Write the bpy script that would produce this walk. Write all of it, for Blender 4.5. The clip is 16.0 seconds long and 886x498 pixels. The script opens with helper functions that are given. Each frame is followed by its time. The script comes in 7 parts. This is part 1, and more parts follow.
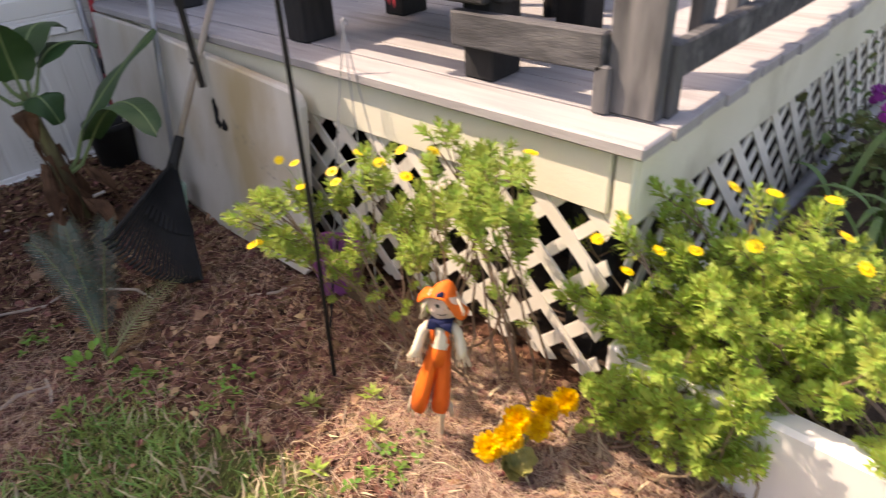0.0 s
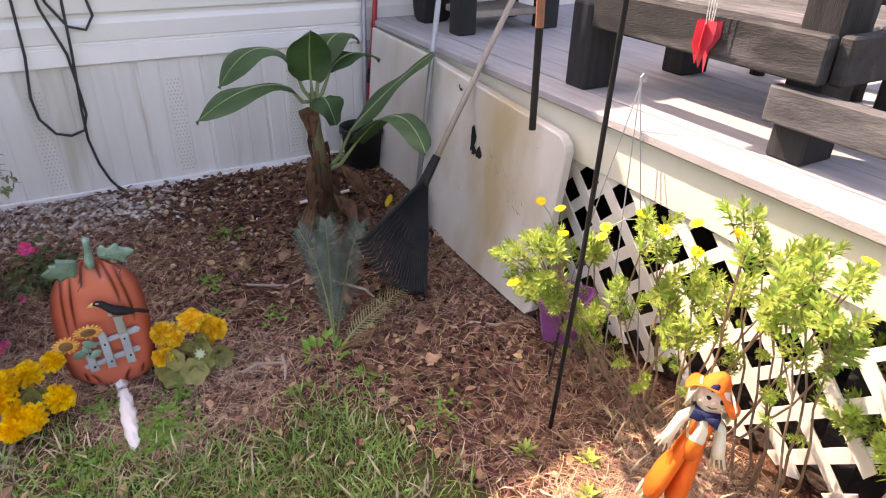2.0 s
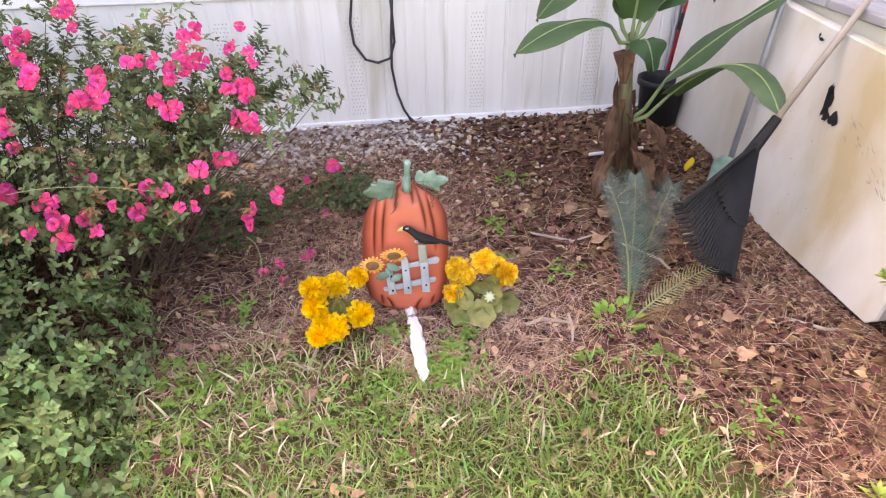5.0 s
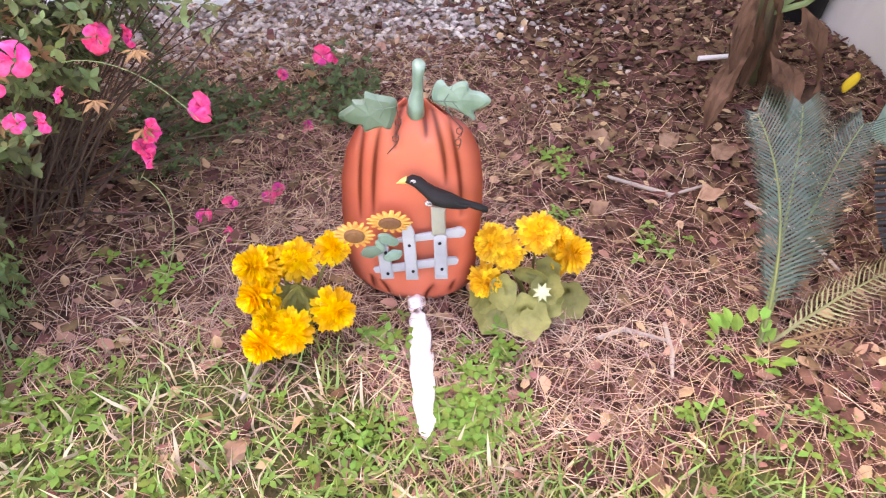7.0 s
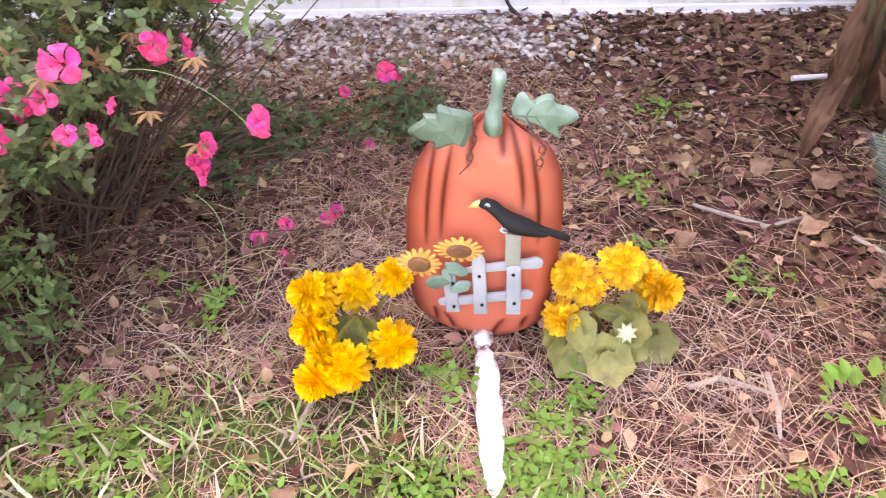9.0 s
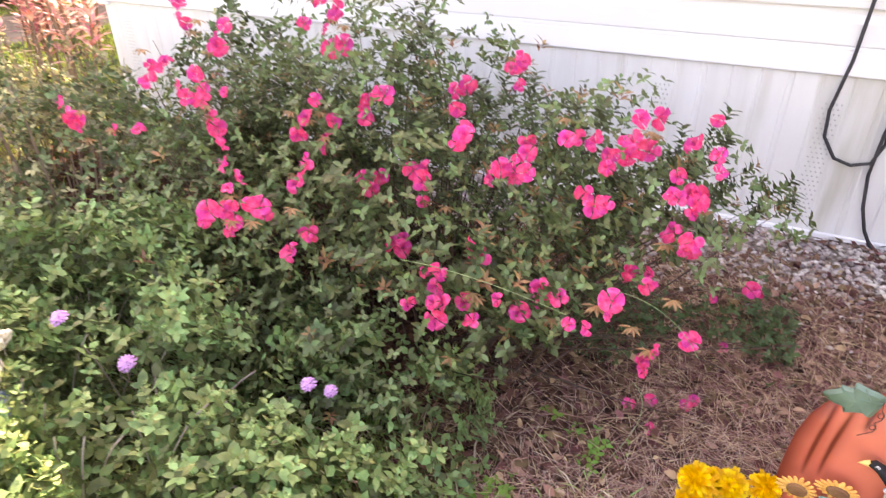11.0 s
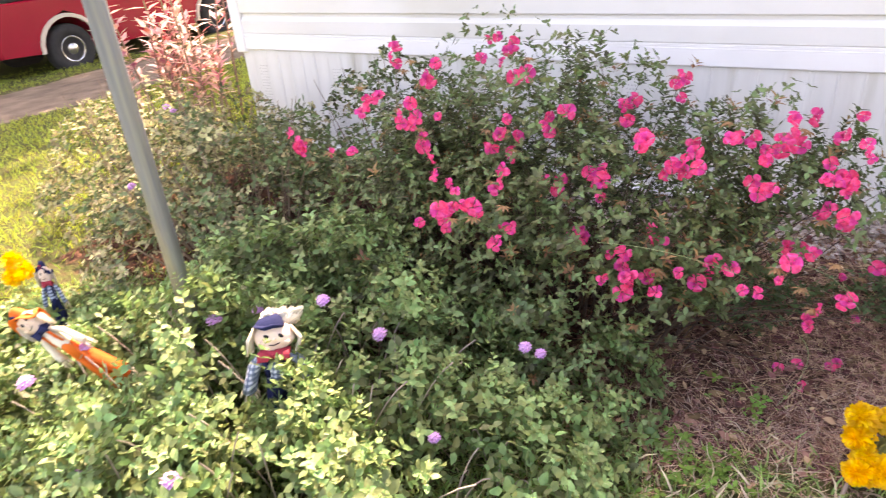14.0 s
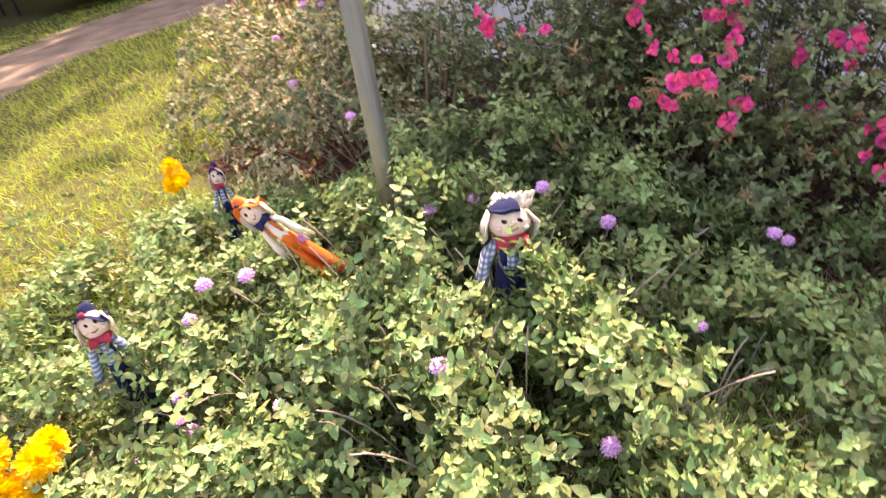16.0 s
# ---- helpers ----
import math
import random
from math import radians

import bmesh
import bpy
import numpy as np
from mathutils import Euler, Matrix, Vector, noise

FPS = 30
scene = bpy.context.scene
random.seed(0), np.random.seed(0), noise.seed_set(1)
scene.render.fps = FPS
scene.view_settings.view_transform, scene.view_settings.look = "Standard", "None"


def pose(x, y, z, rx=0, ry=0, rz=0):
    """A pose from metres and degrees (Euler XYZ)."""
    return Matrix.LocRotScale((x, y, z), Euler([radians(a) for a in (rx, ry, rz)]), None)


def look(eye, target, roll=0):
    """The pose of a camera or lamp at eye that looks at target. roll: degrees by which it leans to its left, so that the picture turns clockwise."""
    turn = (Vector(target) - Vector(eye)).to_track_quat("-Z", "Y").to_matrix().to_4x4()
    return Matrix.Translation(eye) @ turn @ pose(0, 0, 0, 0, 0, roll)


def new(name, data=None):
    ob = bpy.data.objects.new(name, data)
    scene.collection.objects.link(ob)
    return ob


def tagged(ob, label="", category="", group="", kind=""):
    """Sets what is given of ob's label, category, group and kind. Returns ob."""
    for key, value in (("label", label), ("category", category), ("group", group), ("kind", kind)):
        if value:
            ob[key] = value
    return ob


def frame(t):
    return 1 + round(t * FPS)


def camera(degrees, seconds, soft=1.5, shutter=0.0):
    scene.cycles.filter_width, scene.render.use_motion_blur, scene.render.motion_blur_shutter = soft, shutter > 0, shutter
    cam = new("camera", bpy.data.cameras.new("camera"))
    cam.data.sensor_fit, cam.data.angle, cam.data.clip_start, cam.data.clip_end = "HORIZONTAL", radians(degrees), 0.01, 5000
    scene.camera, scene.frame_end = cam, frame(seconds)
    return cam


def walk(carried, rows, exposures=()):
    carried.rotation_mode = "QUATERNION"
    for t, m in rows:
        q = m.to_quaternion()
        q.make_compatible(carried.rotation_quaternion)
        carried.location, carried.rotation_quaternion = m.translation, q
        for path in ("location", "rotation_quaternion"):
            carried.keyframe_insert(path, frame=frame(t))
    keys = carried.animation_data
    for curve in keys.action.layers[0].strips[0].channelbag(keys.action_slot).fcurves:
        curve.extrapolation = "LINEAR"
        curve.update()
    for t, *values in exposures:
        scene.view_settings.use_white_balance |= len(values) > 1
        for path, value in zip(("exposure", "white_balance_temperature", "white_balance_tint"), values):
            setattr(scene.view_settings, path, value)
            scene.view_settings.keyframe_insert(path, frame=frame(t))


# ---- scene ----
cam = camera(69.5, 16.0, soft=1.1, shutter=0.3)
PATH = [
    (0, (-1.25, -3.679, 1.355), (-0.046, -2.495, 0.283), -3.3),
    (0.5, (-1.378, -3.499, 1.376), (-0.284, -2.166, 0.361), -1.0),
    (1, (-1.421, -3.439, 1.373), (-0.434, -2.006, 0.387), 0.4),
    (1.5, (-1.451, -3.401, 1.381), (-0.526, -1.916, 0.411), 1.1),
    (2, (-1.442, -3.456, 1.388), (-0.585, -1.938, 0.407), 1.3),
    (2.5, (-1.431, -3.555, 1.385), (-0.635, -2.008, 0.4), 1.6),
    (3, (-1.463, -3.597, 1.382), (-0.738, -2.005, 0.412), 1.7),
    (3.5, (-1.524, -3.531, 1.381), (-0.945, -1.878, 0.417), 1.2),
    (4, (-1.644, -3.426, 1.327), (-1.262, -1.733, 0.335), 0.2),
    (4.5, (-1.681, -3.345, 1.309), (-1.399, -1.666, 0.261), -0.3),
    (4.7, (-1.685, -3.297, 1.295), (-1.434, -1.62, 0.235), -0.8),
    (6.8, (-1.571, -2.479, 0.971), (-1.463, -1.011, -0.382), 1.2),
    (7, (-1.577, -2.449, 0.943), (-1.477, -0.986, -0.417), 0.8),
    (7.5, (-1.608, -2.401, 0.886), (-1.565, -0.934, -0.472), -1.0),
    (8, (-1.615, -2.374, 0.849), (-1.571, -0.881, -0.481), -1.3),
    (8.5, (-1.613, -2.358, 0.862), (-1.593, -0.849, -0.451), -1.8),
    (9, (-1.613, -2.353, 0.869), (-1.666, -0.835, -0.431), -1.6),
    (9.5, (-1.718, -2.381, 0.908), (-1.989, -0.865, -0.367), -2.0),
    (10, (-1.876, -2.423, 1.019), (-2.346, -0.908, -0.2), -0.3),
    (10.2, (-1.905, -2.466, 1.079), (-2.447, -0.951, -0.108), 0.4),
    (12.3, (-2.041, -2.935, 1.408), (-2.987, -1.372, 0.594), -2.4),
    (12.5, (-2.105, -2.938, 1.411), (-3.002, -1.355, 0.581), -3.3),
    (13, (-2.122, -2.976, 1.373), (-2.868, -1.339, 0.501), -4.0),
    (13.5, (-2.151, -3.108, 1.357), (-2.929, -1.532, 0.402), -5.0),
    (14, (-2.15, -3.196, 1.374), (-3.061, -1.685, 0.433), -4.8),
    (14.5, (-2.157, -3.307, 1.376), (-3.243, -1.923, 0.424), -5.2),
    (15, (-2.215, -3.364, 1.345), (-3.402, -2.074, 0.383), -5.9),
    (15.5, (-2.444, -3.38, 1.316), (-3.619, -2.094, 0.333), -7.5),
    (16, (-2.61, -3.396, 1.245), (-3.617, -2.074, 0.133), -9.0),
]
EXPOSURES = [(0, 1.42, 8700, 24), (0.5, 1.68, 8700, 25), (2.5, 2.12, 8900, 29), (3.5, 2.28, 9200, 30), (4.5, 2.84, 9500, 30), (7, 3.46, 9500, 35), (9, 3.48, 9500, 35), (10, 3.44, 9800, 33), (12.5, 2.76, 9300, 32), (13.5, 2.84, 9300, 31), (15, 2.64, 9000, 33), (16, 2.40, 8800, 36)]
walk(cam, [(t, look(eye, target, roll)) for t, eye, target, roll in PATH], EXPOSURES)

# ---- world, sun, exposure ----
SUN_EL, SUN_AZ = radians(50.5), radians(27.8)
SUN_WAY = Vector((-math.sin(SUN_AZ) * math.cos(SUN_EL), math.cos(SUN_AZ) * math.cos(SUN_EL), math.sin(SUN_EL)))
world = bpy.data.worlds.new("sky")
scene.world = world
world.use_nodes = True
wn = world.node_tree.nodes
sky = wn.new("ShaderNodeTexSky")
sky.sky_type, sky.sun_disc, sky.sun_elevation = "NISHITA", False, SUN_EL
sky.sun_rotation = -SUN_AZ
sky.dust_density, sky.air_density = 2.5, 1.0
wn["Background"].inputs["Strength"].default_value = 0.15
world.node_tree.links.new(sky.outputs["Color"], wn["Background"].inputs["Color"])
sun_data = bpy.data.lights.new("sun", "SUN")
sun_data.energy, sun_data.angle, sun_data.color = 3.0, radians(0.55), (1.0, 0.93, 0.82)
sun = new("sun", sun_data)
sun.matrix_world = look(SUN_WAY * 30, (0, 0, 0))

# ---- materials ----
RNG = np.random.default_rng(7)


def material(name, c1, c2=None, scale=8.0, rough=0.7, bump=0.15, fine=60.0, metal=0.0, vary=0.12, leaf=0.0, stain=None, stain_at=0.55, stretch=(1, 1, 1), spec=0.5):
    """Two tones of noise, a fine relief, a spread from piece to piece; leaf: how much light passes through."""
    m = bpy.data.materials.new(name)
    m.use_nodes = True
    n, l = m.node_tree.nodes, m.node_tree.links
    p = n["Principled BSDF"]
    c2 = c2 or tuple(c * 0.7 for c in c1)
    tc, mp = n.new("ShaderNodeTexCoord"), n.new("ShaderNodeMapping")
    mp.inputs["Scale"].default_value = stretch
    l.new(tc.outputs["Object"], mp.inputs["Vector"])
    big, small = n.new("ShaderNodeTexNoise"), n.new("ShaderNodeTexNoise")
    big.inputs["Scale"].default_value, big.inputs["Detail"].default_value = scale, 5
    small.inputs["Scale"].default_value, small.inputs["Detail"].default_value = fine, 4
    l.new(mp.outputs[0], big.inputs["Vector"]), l.new(mp.outputs[0], small.inputs["Vector"])
    mix = n.new("ShaderNodeMixRGB")
    mix.inputs[1].default_value, mix.inputs[2].default_value = (*c1, 1), (*c2, 1)
    ramp = n.new("ShaderNodeMapRange")
    ramp.inputs["From Min"].default_value, ramp.inputs["From Max"].default_value = 0.32, 0.68
    l.new(big.outputs["Fac"], ramp.inputs["Value"]), l.new(ramp.outputs[0], mix.inputs[0])
    out = mix.outputs[0]
    if stain:
        sn, sr, sm = n.new("ShaderNodeTexNoise"), n.new("ShaderNodeMapRange"), n.new("ShaderNodeMixRGB")
        sn.inputs["Scale"].default_value, sn.inputs["Detail"].default_value = scale * 0.45, 8
        sr.inputs["From Min"].default_value, sr.inputs["From Max"].default_value = stain_at, stain_at + 0.18
        l.new(mp.outputs[0], sn.inputs["Vector"]), l.new(sn.outputs["Fac"], sr.inputs["Value"])
        l.new(sr.outputs[0], sm.inputs[0]), l.new(out, sm.inputs[1])
        sm.inputs[2].default_value = (*stain, 1)
        out = sm.outputs[0]
    if vary:
        geo, info, add, vr, hsv = n.new("ShaderNodeNewGeometry"), n.new("ShaderNodeObjectInfo"), n.new("ShaderNodeMath"), n.new("ShaderNodeMapRange"), n.new("ShaderNodeHueSaturation")
        add.operation = "ADD"
        l.new(geo.outputs["Random Per Island"], add.inputs[0]), l.new(info.outputs["Random"], add.inputs[1])
        vr.inputs["From Max"].default_value = 2.0
        vr.inputs["To Min"].default_value, vr.inputs["To Max"].default_value = 1 - 2 * vary, 1 + 2 * vary
        l.new(add.outputs[0], vr.inputs["Value"]), l.new(vr.outputs[0], hsv.inputs["Value"])
        hr = n.new("ShaderNodeMapRange")
        hr.inputs["To Min"].default_value, hr.inputs["To Max"].default_value = 0.5 - vary * 0.12, 0.5 + vary * 0.12
        l.new(geo.outputs["Random Per Island"], hr.inputs["Value"]), l.new(hr.outputs[0], hsv.inputs["Hue"])
        l.new(out, hsv.inputs["Color"])
        out = hsv.outputs[0]
    l.new(out, p.inputs["Base Color"])
    p.inputs["Roughness"].default_value, p.inputs["Metallic"].default_value = rough, metal
    p.inputs["Specular IOR Level"].default_value = spec
    if bump:
        b = n.new("ShaderNodeBump")
        b.inputs["Strength"].default_value, b.inputs["Distance"].default_value = bump, 0.01
        l.new(small.outputs["Fac"], b.inputs["Height"]), l.new(b.outputs[0], p.inputs["Normal"])
    if leaf:
        tr, ms = n.new("ShaderNodeBsdfTranslucent"), n.new("ShaderNodeMixShader")
        l.new(out, tr.inputs["Color"])
        ms.inputs[0].default_value = leaf
        l.new(p.outputs[0], ms.inputs[1]), l.new(tr.outputs[0], ms.inputs[2])
        l.new(ms.outputs[0], n["Material Output"].inputs["Surface"])
    return m


VINYL = material("vinyl_siding", (0.73, 0.73, 0.71), (0.67, 0.67, 0.64), 1.5, 0.42, 0.04, 120, vary=0.02, stain=(0.58, 0.57, 0.51), stain_at=0.60)
SKIRT = material("vinyl_skirting", (0.70, 0.70, 0.67), (0.63, 0.625, 0.59), 2.2, 0.5, 0.05, 90, vary=0.025, stain=(0.45, 0.43, 0.35), stain_at=0.56, stretch=(6, 1, 0.8))
VENT = material("vent_shade_grey", (0.46, 0.455, 0.43), (0.38, 0.375, 0.35), 9, 0.6, 0.05, vary=0)
TRIM = material("white_trim", (0.80, 0.80, 0.79), (0.74, 0.74, 0.73), 3, 0.4, 0.03, 80, vary=0.02)
DECK = material("grey_deck_board", (0.37, 0.365, 0.38), (0.30, 0.295, 0.31), 5, 0.75, 0.25, 130, vary=0.05, stain=(0.20, 0.19, 0.185), stain_at=0.58, stretch=(6, 0.7, 1))
FASCIA = material("cream_fascia", (0.74, 0.735, 0.63), (0.66, 0.65, 0.53), 4, 0.65, 0.15, 90, vary=0.03, stain=(0.38, 0.36, 0.26), stain_at=0.62)
LATT = material("white_lattice", (0.78, 0.76, 0.70), (0.70, 0.67, 0.59), 6, 0.55, 0.1, 70, vary=0.06, stain=(0.42, 0.38, 0.3), stain_at=0.62)
TIMBER = material("dark_stained_timber", (0.044, 0.045, 0.049), (0.024, 0.025, 0.027), 7, 0.72, 0.3, 60, vary=0.15, stain=(0.12, 0.122, 0.13), stain_at=0.58, stretch=(4, 0.9, 4), spec=0.2)
GREYWOOD = material("weathered_grey_timber", (0.10, 0.103, 0.112), (0.05, 0.052, 0.057), 7, 0.8, 0.3, 60, vary=0.15, stain=(0.21, 0.21, 0.215), stain_at=0.56, stretch=(4, 0.9, 4), spec=0.2)
DARKPOST = material("dark_stained_post", (0.030, 0.031, 0.034), (0.017, 0.018, 0.02), 7, 0.72, 0.3, 60, vary=0.15, stain=(0.085, 0.087, 0.093), stain_at=0.60, stretch=(4, 4, 0.6), spec=0.2)
GREYPOST = material("weathered_grey_post", (0.135, 0.138, 0.147), (0.068, 0.070, 0.076), 7, 0.8, 0.3, 60, vary=0.15, stain=(0.21, 0.21, 0.215), stain_at=0.55, stretch=(4, 4, 0.6), spec=0.2)
BLACKPL = material("black_plastic", (0.012, 0.013, 0.0135), (0.022, 0.023, 0.024), 8, 0.55, 0.06, 90, vary=0.05, spec=0.25)
TABLEPL = material("white_table_plastic", (0.62, 0.60, 0.555), (0.51, 0.49, 0.44), 3.0, 0.55, 0.12, 40, vary=0.0, stain=(0.42, 0.34, 0.21), stain_at=0.50, stretch=(1, 1.7, 0.9))
SCUFF = material("grey_scuff", (0.24, 0.235, 0.22), (0.15, 0.145, 0.14), 60, 0.8, 0.1, 90, vary=0.2)
RUBBER = material("black_cable", (0.02, 0.02, 0.022), (0.035, 0.035, 0.037), 10, 0.6, 0.05, 90, vary=0)
BARE = material("grey_beige_bare_wood", (0.40, 0.34, 0.285), (0.29, 0.245, 0.205), 14, 0.65, 0.25, 60, vary=0.06, stretch=(1, 1, 0.2))
GREYMET = material("grey_metal", (0.38, 0.40, 0.44), (0.28, 0.30, 0.33), 9, 0.45, 0.1, 60, metal=0.5, vary=0.04)
REDPL = material("red_plastic", (0.42, 0.015, 0.03), (0.3, 0.01, 0.02), 9, 0.4, 0.05, 60, vary=0.03)
REDCLOTH = material("red_cloth", (0.62, 0.06, 0.09), (0.48, 0.03, 0.06), 14, 0.7, 0.2, 90, vary=0.03, leaf=0.25)
PURPLE = material("purple_pot", (0.30, 0.085, 0.27), (0.23, 0.06, 0.21), 7, 0.45, 0.05, 70, vary=0.03)
BANANA = material("banana_leaf", (0.045, 0.105, 0.036), (0.028, 0.072, 0.026), 9, 0.48, 0.25, 55, vary=0.12, leaf=0.2, spec=0.4)
SHEATH = material("brown_green_sheath", (0.13, 0.12, 0.055), (0.09, 0.05, 0.03), 14, 0.7, 0.3, 60, vary=0, stretch=(3, 3, 0.4), stain=(0.24, 0.26, 0.12), stain_at=0.56)
MIDRIB = material("pale_leaf_rib", (0.20, 0.28, 0.12), (0.15, 0.22, 0.09), 12, 0.5, 0.1, 60, vary=0.05)
HUSK = material("dry_brown_husk", (0.17, 0.085, 0.054), (0.055, 0.026, 0.016), 9, 0.8, 0.5, 50, vary=0.34, stretch=(2, 2, 0.4), spec=0.2)
SAGO = material("blue_green_frond", (0.064, 0.112, 0.082), (0.036, 0.068, 0.052), 12, 0.36, 0.05, 60, vary=0.2, leaf=0.12, spec=0.45)
FRONDRIB = material("olive_frond_rib", (0.16, 0.20, 0.06), (0.11, 0.14, 0.05), 12, 0.5, 0.1, 60, vary=0.05)
DRYFROND = material("dried_brown_frond", (0.24, 0.145, 0.075), (0.16, 0.09, 0.05), 12, 0.7, 0.1, 60, vary=0.15, leaf=0.1, spec=0.2)
SAGODRY = material("yellowed_frond", (0.30, 0.31, 0.14), (0.22, 0.22, 0.10), 12, 0.5, 0.05, 60, vary=0.15, leaf=0.15)
LANT = material("lantana_leaf", (0.235, 0.325, 0.12), (0.12, 0.195, 0.072), 30, 0.42, 0.3, 140, vary=0.38, leaf=0.26, spec=0.35)
AZAL = material("azalea_leaf", (0.20, 0.26, 0.10), (0.10, 0.145, 0.056), 30, 0.42, 0.15, 120, vary=0.40, leaf=0.28, spec=0.35)
WEEDLEAF = material("low_weed_leaf", (0.11, 0.17, 0.06), (0.065, 0.105, 0.04), 30, 0.45, 0.15, 120, vary=0.3, leaf=0.25, spec=0.3)
AZDRY = material("bronze_old_leaf", (0.30, 0.17, 0.07), (0.22, 0.11, 0.05), 30, 0.6, 0.15, 120, vary=0.2, leaf=0.2)
AZTWIG = material("dark_azalea_twig", (0.10, 0.068, 0.05), (0.06, 0.042, 0.032), 30, 0.85, 0.3, 80, vary=0.12, spec=0.2)
TWIG = material("grey_brown_twig", (0.26, 0.185, 0.13), (0.16, 0.11, 0.075), 30, 0.8, 0.3, 80, vary=0.12)
AZPINK = material("hot_pink_petal", (0.88, 0.125, 0.37), (0.76, 0.035, 0.20), 60, 0.5, 0.12, 160, vary=0.18, leaf=0.35, spec=0.2)
LILAC = material("lilac_floret", (0.80, 0.50, 0.80), (0.70, 0.38, 0.72), 60, 0.55, 0.1, 80, vary=0.12, leaf=0.3)
MAGENTA = material("magenta_petal", (0.36, 0.04, 0.36), (0.28, 0.03, 0.30), 30, 0.55, 0.1, 80, vary=0.1, leaf=0.25)
DAISYLEAF = material("bright_feathery_leaf", (0.44, 0.56, 0.13), (0.29, 0.43, 0.085), 30, 0.5, 0.1, 80, vary=0.24, leaf=0.45, spec=0.3)
DAISY = material("yellow_daisy_petal", (0.86, 0.62, 0.015), (0.80, 0.54, 0.01), 30, 0.5, 0.05, 80, vary=0.06, leaf=0.25)
MUM = material("golden_silk_petal", (0.92, 0.64, 0.014), (0.88, 0.52, 0.008), 40, 0.6, 0.1, 80, vary=0.14, leaf=0.35)
MUMPALE = material("pale_gold_silk_petal", (0.92, 0.66, 0.055), (0.88, 0.50, 0.022), 40, 0.6, 0.1, 80, vary=0.14, leaf=0.35)
SILKLEAF = material("olive_silk_leaf", (0.27, 0.26, 0.085), (0.18, 0.18, 0.055), 45, 0.65, 0.3, 90, vary=0.2, leaf=0.15)
CALYX = material("pale_green_calyx", (0.46, 0.52, 0.33), (0.38, 0.44, 0.25), 30, 0.5, 0.1, 80, vary=0)
CLOVER = material("fresh_clover_leaf", (0.20, 0.38, 0.07), (0.13, 0.27, 0.05), 30, 0.5, 0.1, 80, vary=0.2, leaf=0.3, spec=0.2)
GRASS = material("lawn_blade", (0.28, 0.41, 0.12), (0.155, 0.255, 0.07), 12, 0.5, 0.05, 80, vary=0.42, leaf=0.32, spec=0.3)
# Blades beyond the bed: the full sun there is put into their brighter colour.
FARGRASS = material("sun_brightened_lawn_blade", (0.44, 0.53, 0.085), (0.32, 0.42, 0.06), 30, 0.55, 0.05, 80, vary=0.28, leaf=0.40, spec=0.2)
STRAWB = material("dry_lawn_blade", (0.70, 0.60, 0.42), (0.50, 0.41, 0.27), 30, 0.7, 0.05, 80, vary=0.25, leaf=0.1, spec=0.2)
PALESTRAW = material("pale_pine_straw", (0.62, 0.455, 0.365), (0.44, 0.29, 0.22), 30, 0.7, 0.05, 80, vary=0.35, spec=0.2)
NEEDLE = material("pine_straw", (0.48, 0.295, 0.215), (0.27, 0.145, 0.10), 30, 0.7, 0.05, 80, vary=0.45, spec=0.2)
DEADLEAF = material("dead_leaf", (0.42, 0.25, 0.17), (0.24, 0.125, 0.082), 25, 0.7, 0.3, 70, vary=0.35, leaf=0.06, spec=0.2)
STONE = material("pale_gravel", (0.70, 0.62, 0.565), (0.44, 0.375, 0.34), 20, 0.8, 0.4, 60, vary=0.3, spec=0.2)
ORANGE = material("orange_painted_metal", (0.62, 0.160, 0.098), (0.56, 0.125, 0.074), 7, 0.36, 0.06, 50, vary=0, spec=0.35)


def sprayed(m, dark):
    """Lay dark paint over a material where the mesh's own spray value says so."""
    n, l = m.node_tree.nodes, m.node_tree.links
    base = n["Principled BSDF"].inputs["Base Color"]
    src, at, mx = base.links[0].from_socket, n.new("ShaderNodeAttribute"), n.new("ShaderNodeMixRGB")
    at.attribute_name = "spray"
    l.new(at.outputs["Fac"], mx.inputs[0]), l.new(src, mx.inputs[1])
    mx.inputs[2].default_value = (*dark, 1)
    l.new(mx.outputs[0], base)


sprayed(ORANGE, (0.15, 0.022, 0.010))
LEAFVEIN = material("pale_vein_paint", (0.10, 0.17, 0.13), (0.075, 0.13, 0.10), 14, 0.5, 0.05, 70, vary=0)
WIRE = material("rusty_wire", (0.07, 0.03, 0.02), (0.04, 0.02, 0.014), 30, 0.6, 0.2, 90, vary=0)
PERCH = material("mossy_grey_paint", (0.33, 0.34, 0.29), (0.24, 0.25, 0.20), 20, 0.6, 0.15, 70, vary=0)
WHITEMARK = material("dry_brushed_white", (0.02, 0.02, 0.02), (0.62, 0.62, 0.60), 260, 0.7, 0.1, 90, vary=0)
BEAK = material("pale_yellow_beak", (0.74, 0.52, 0.18), (0.64, 0.42, 0.12), 30, 0.5, 0.05, 70, vary=0)
TEAL = material("sage_green_painted_metal", (0.20, 0.33, 0.27), (0.09, 0.18, 0.13), 22, 0.45, 0.10, 70, vary=0.04)
TEALDARK = material("deep_green_painted_metal", (0.045, 0.09, 0.05), (0.12, 0.205, 0.155), 12, 0.45, 0.10, 70, vary=0.04)
FENCEGREY = material("blue_grey_paint", (0.36, 0.39, 0.42), (0.27, 0.30, 0.33), 14, 0.5, 0.06, 70, vary=0.04)
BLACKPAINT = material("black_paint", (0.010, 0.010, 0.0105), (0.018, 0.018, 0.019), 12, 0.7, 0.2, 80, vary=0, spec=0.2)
SUNPETAL = material("amber_sunflower_paint", (0.74, 0.40, 0.10), (0.56, 0.24, 0.05), 60, 0.5, 0.06, 70, vary=0.05)
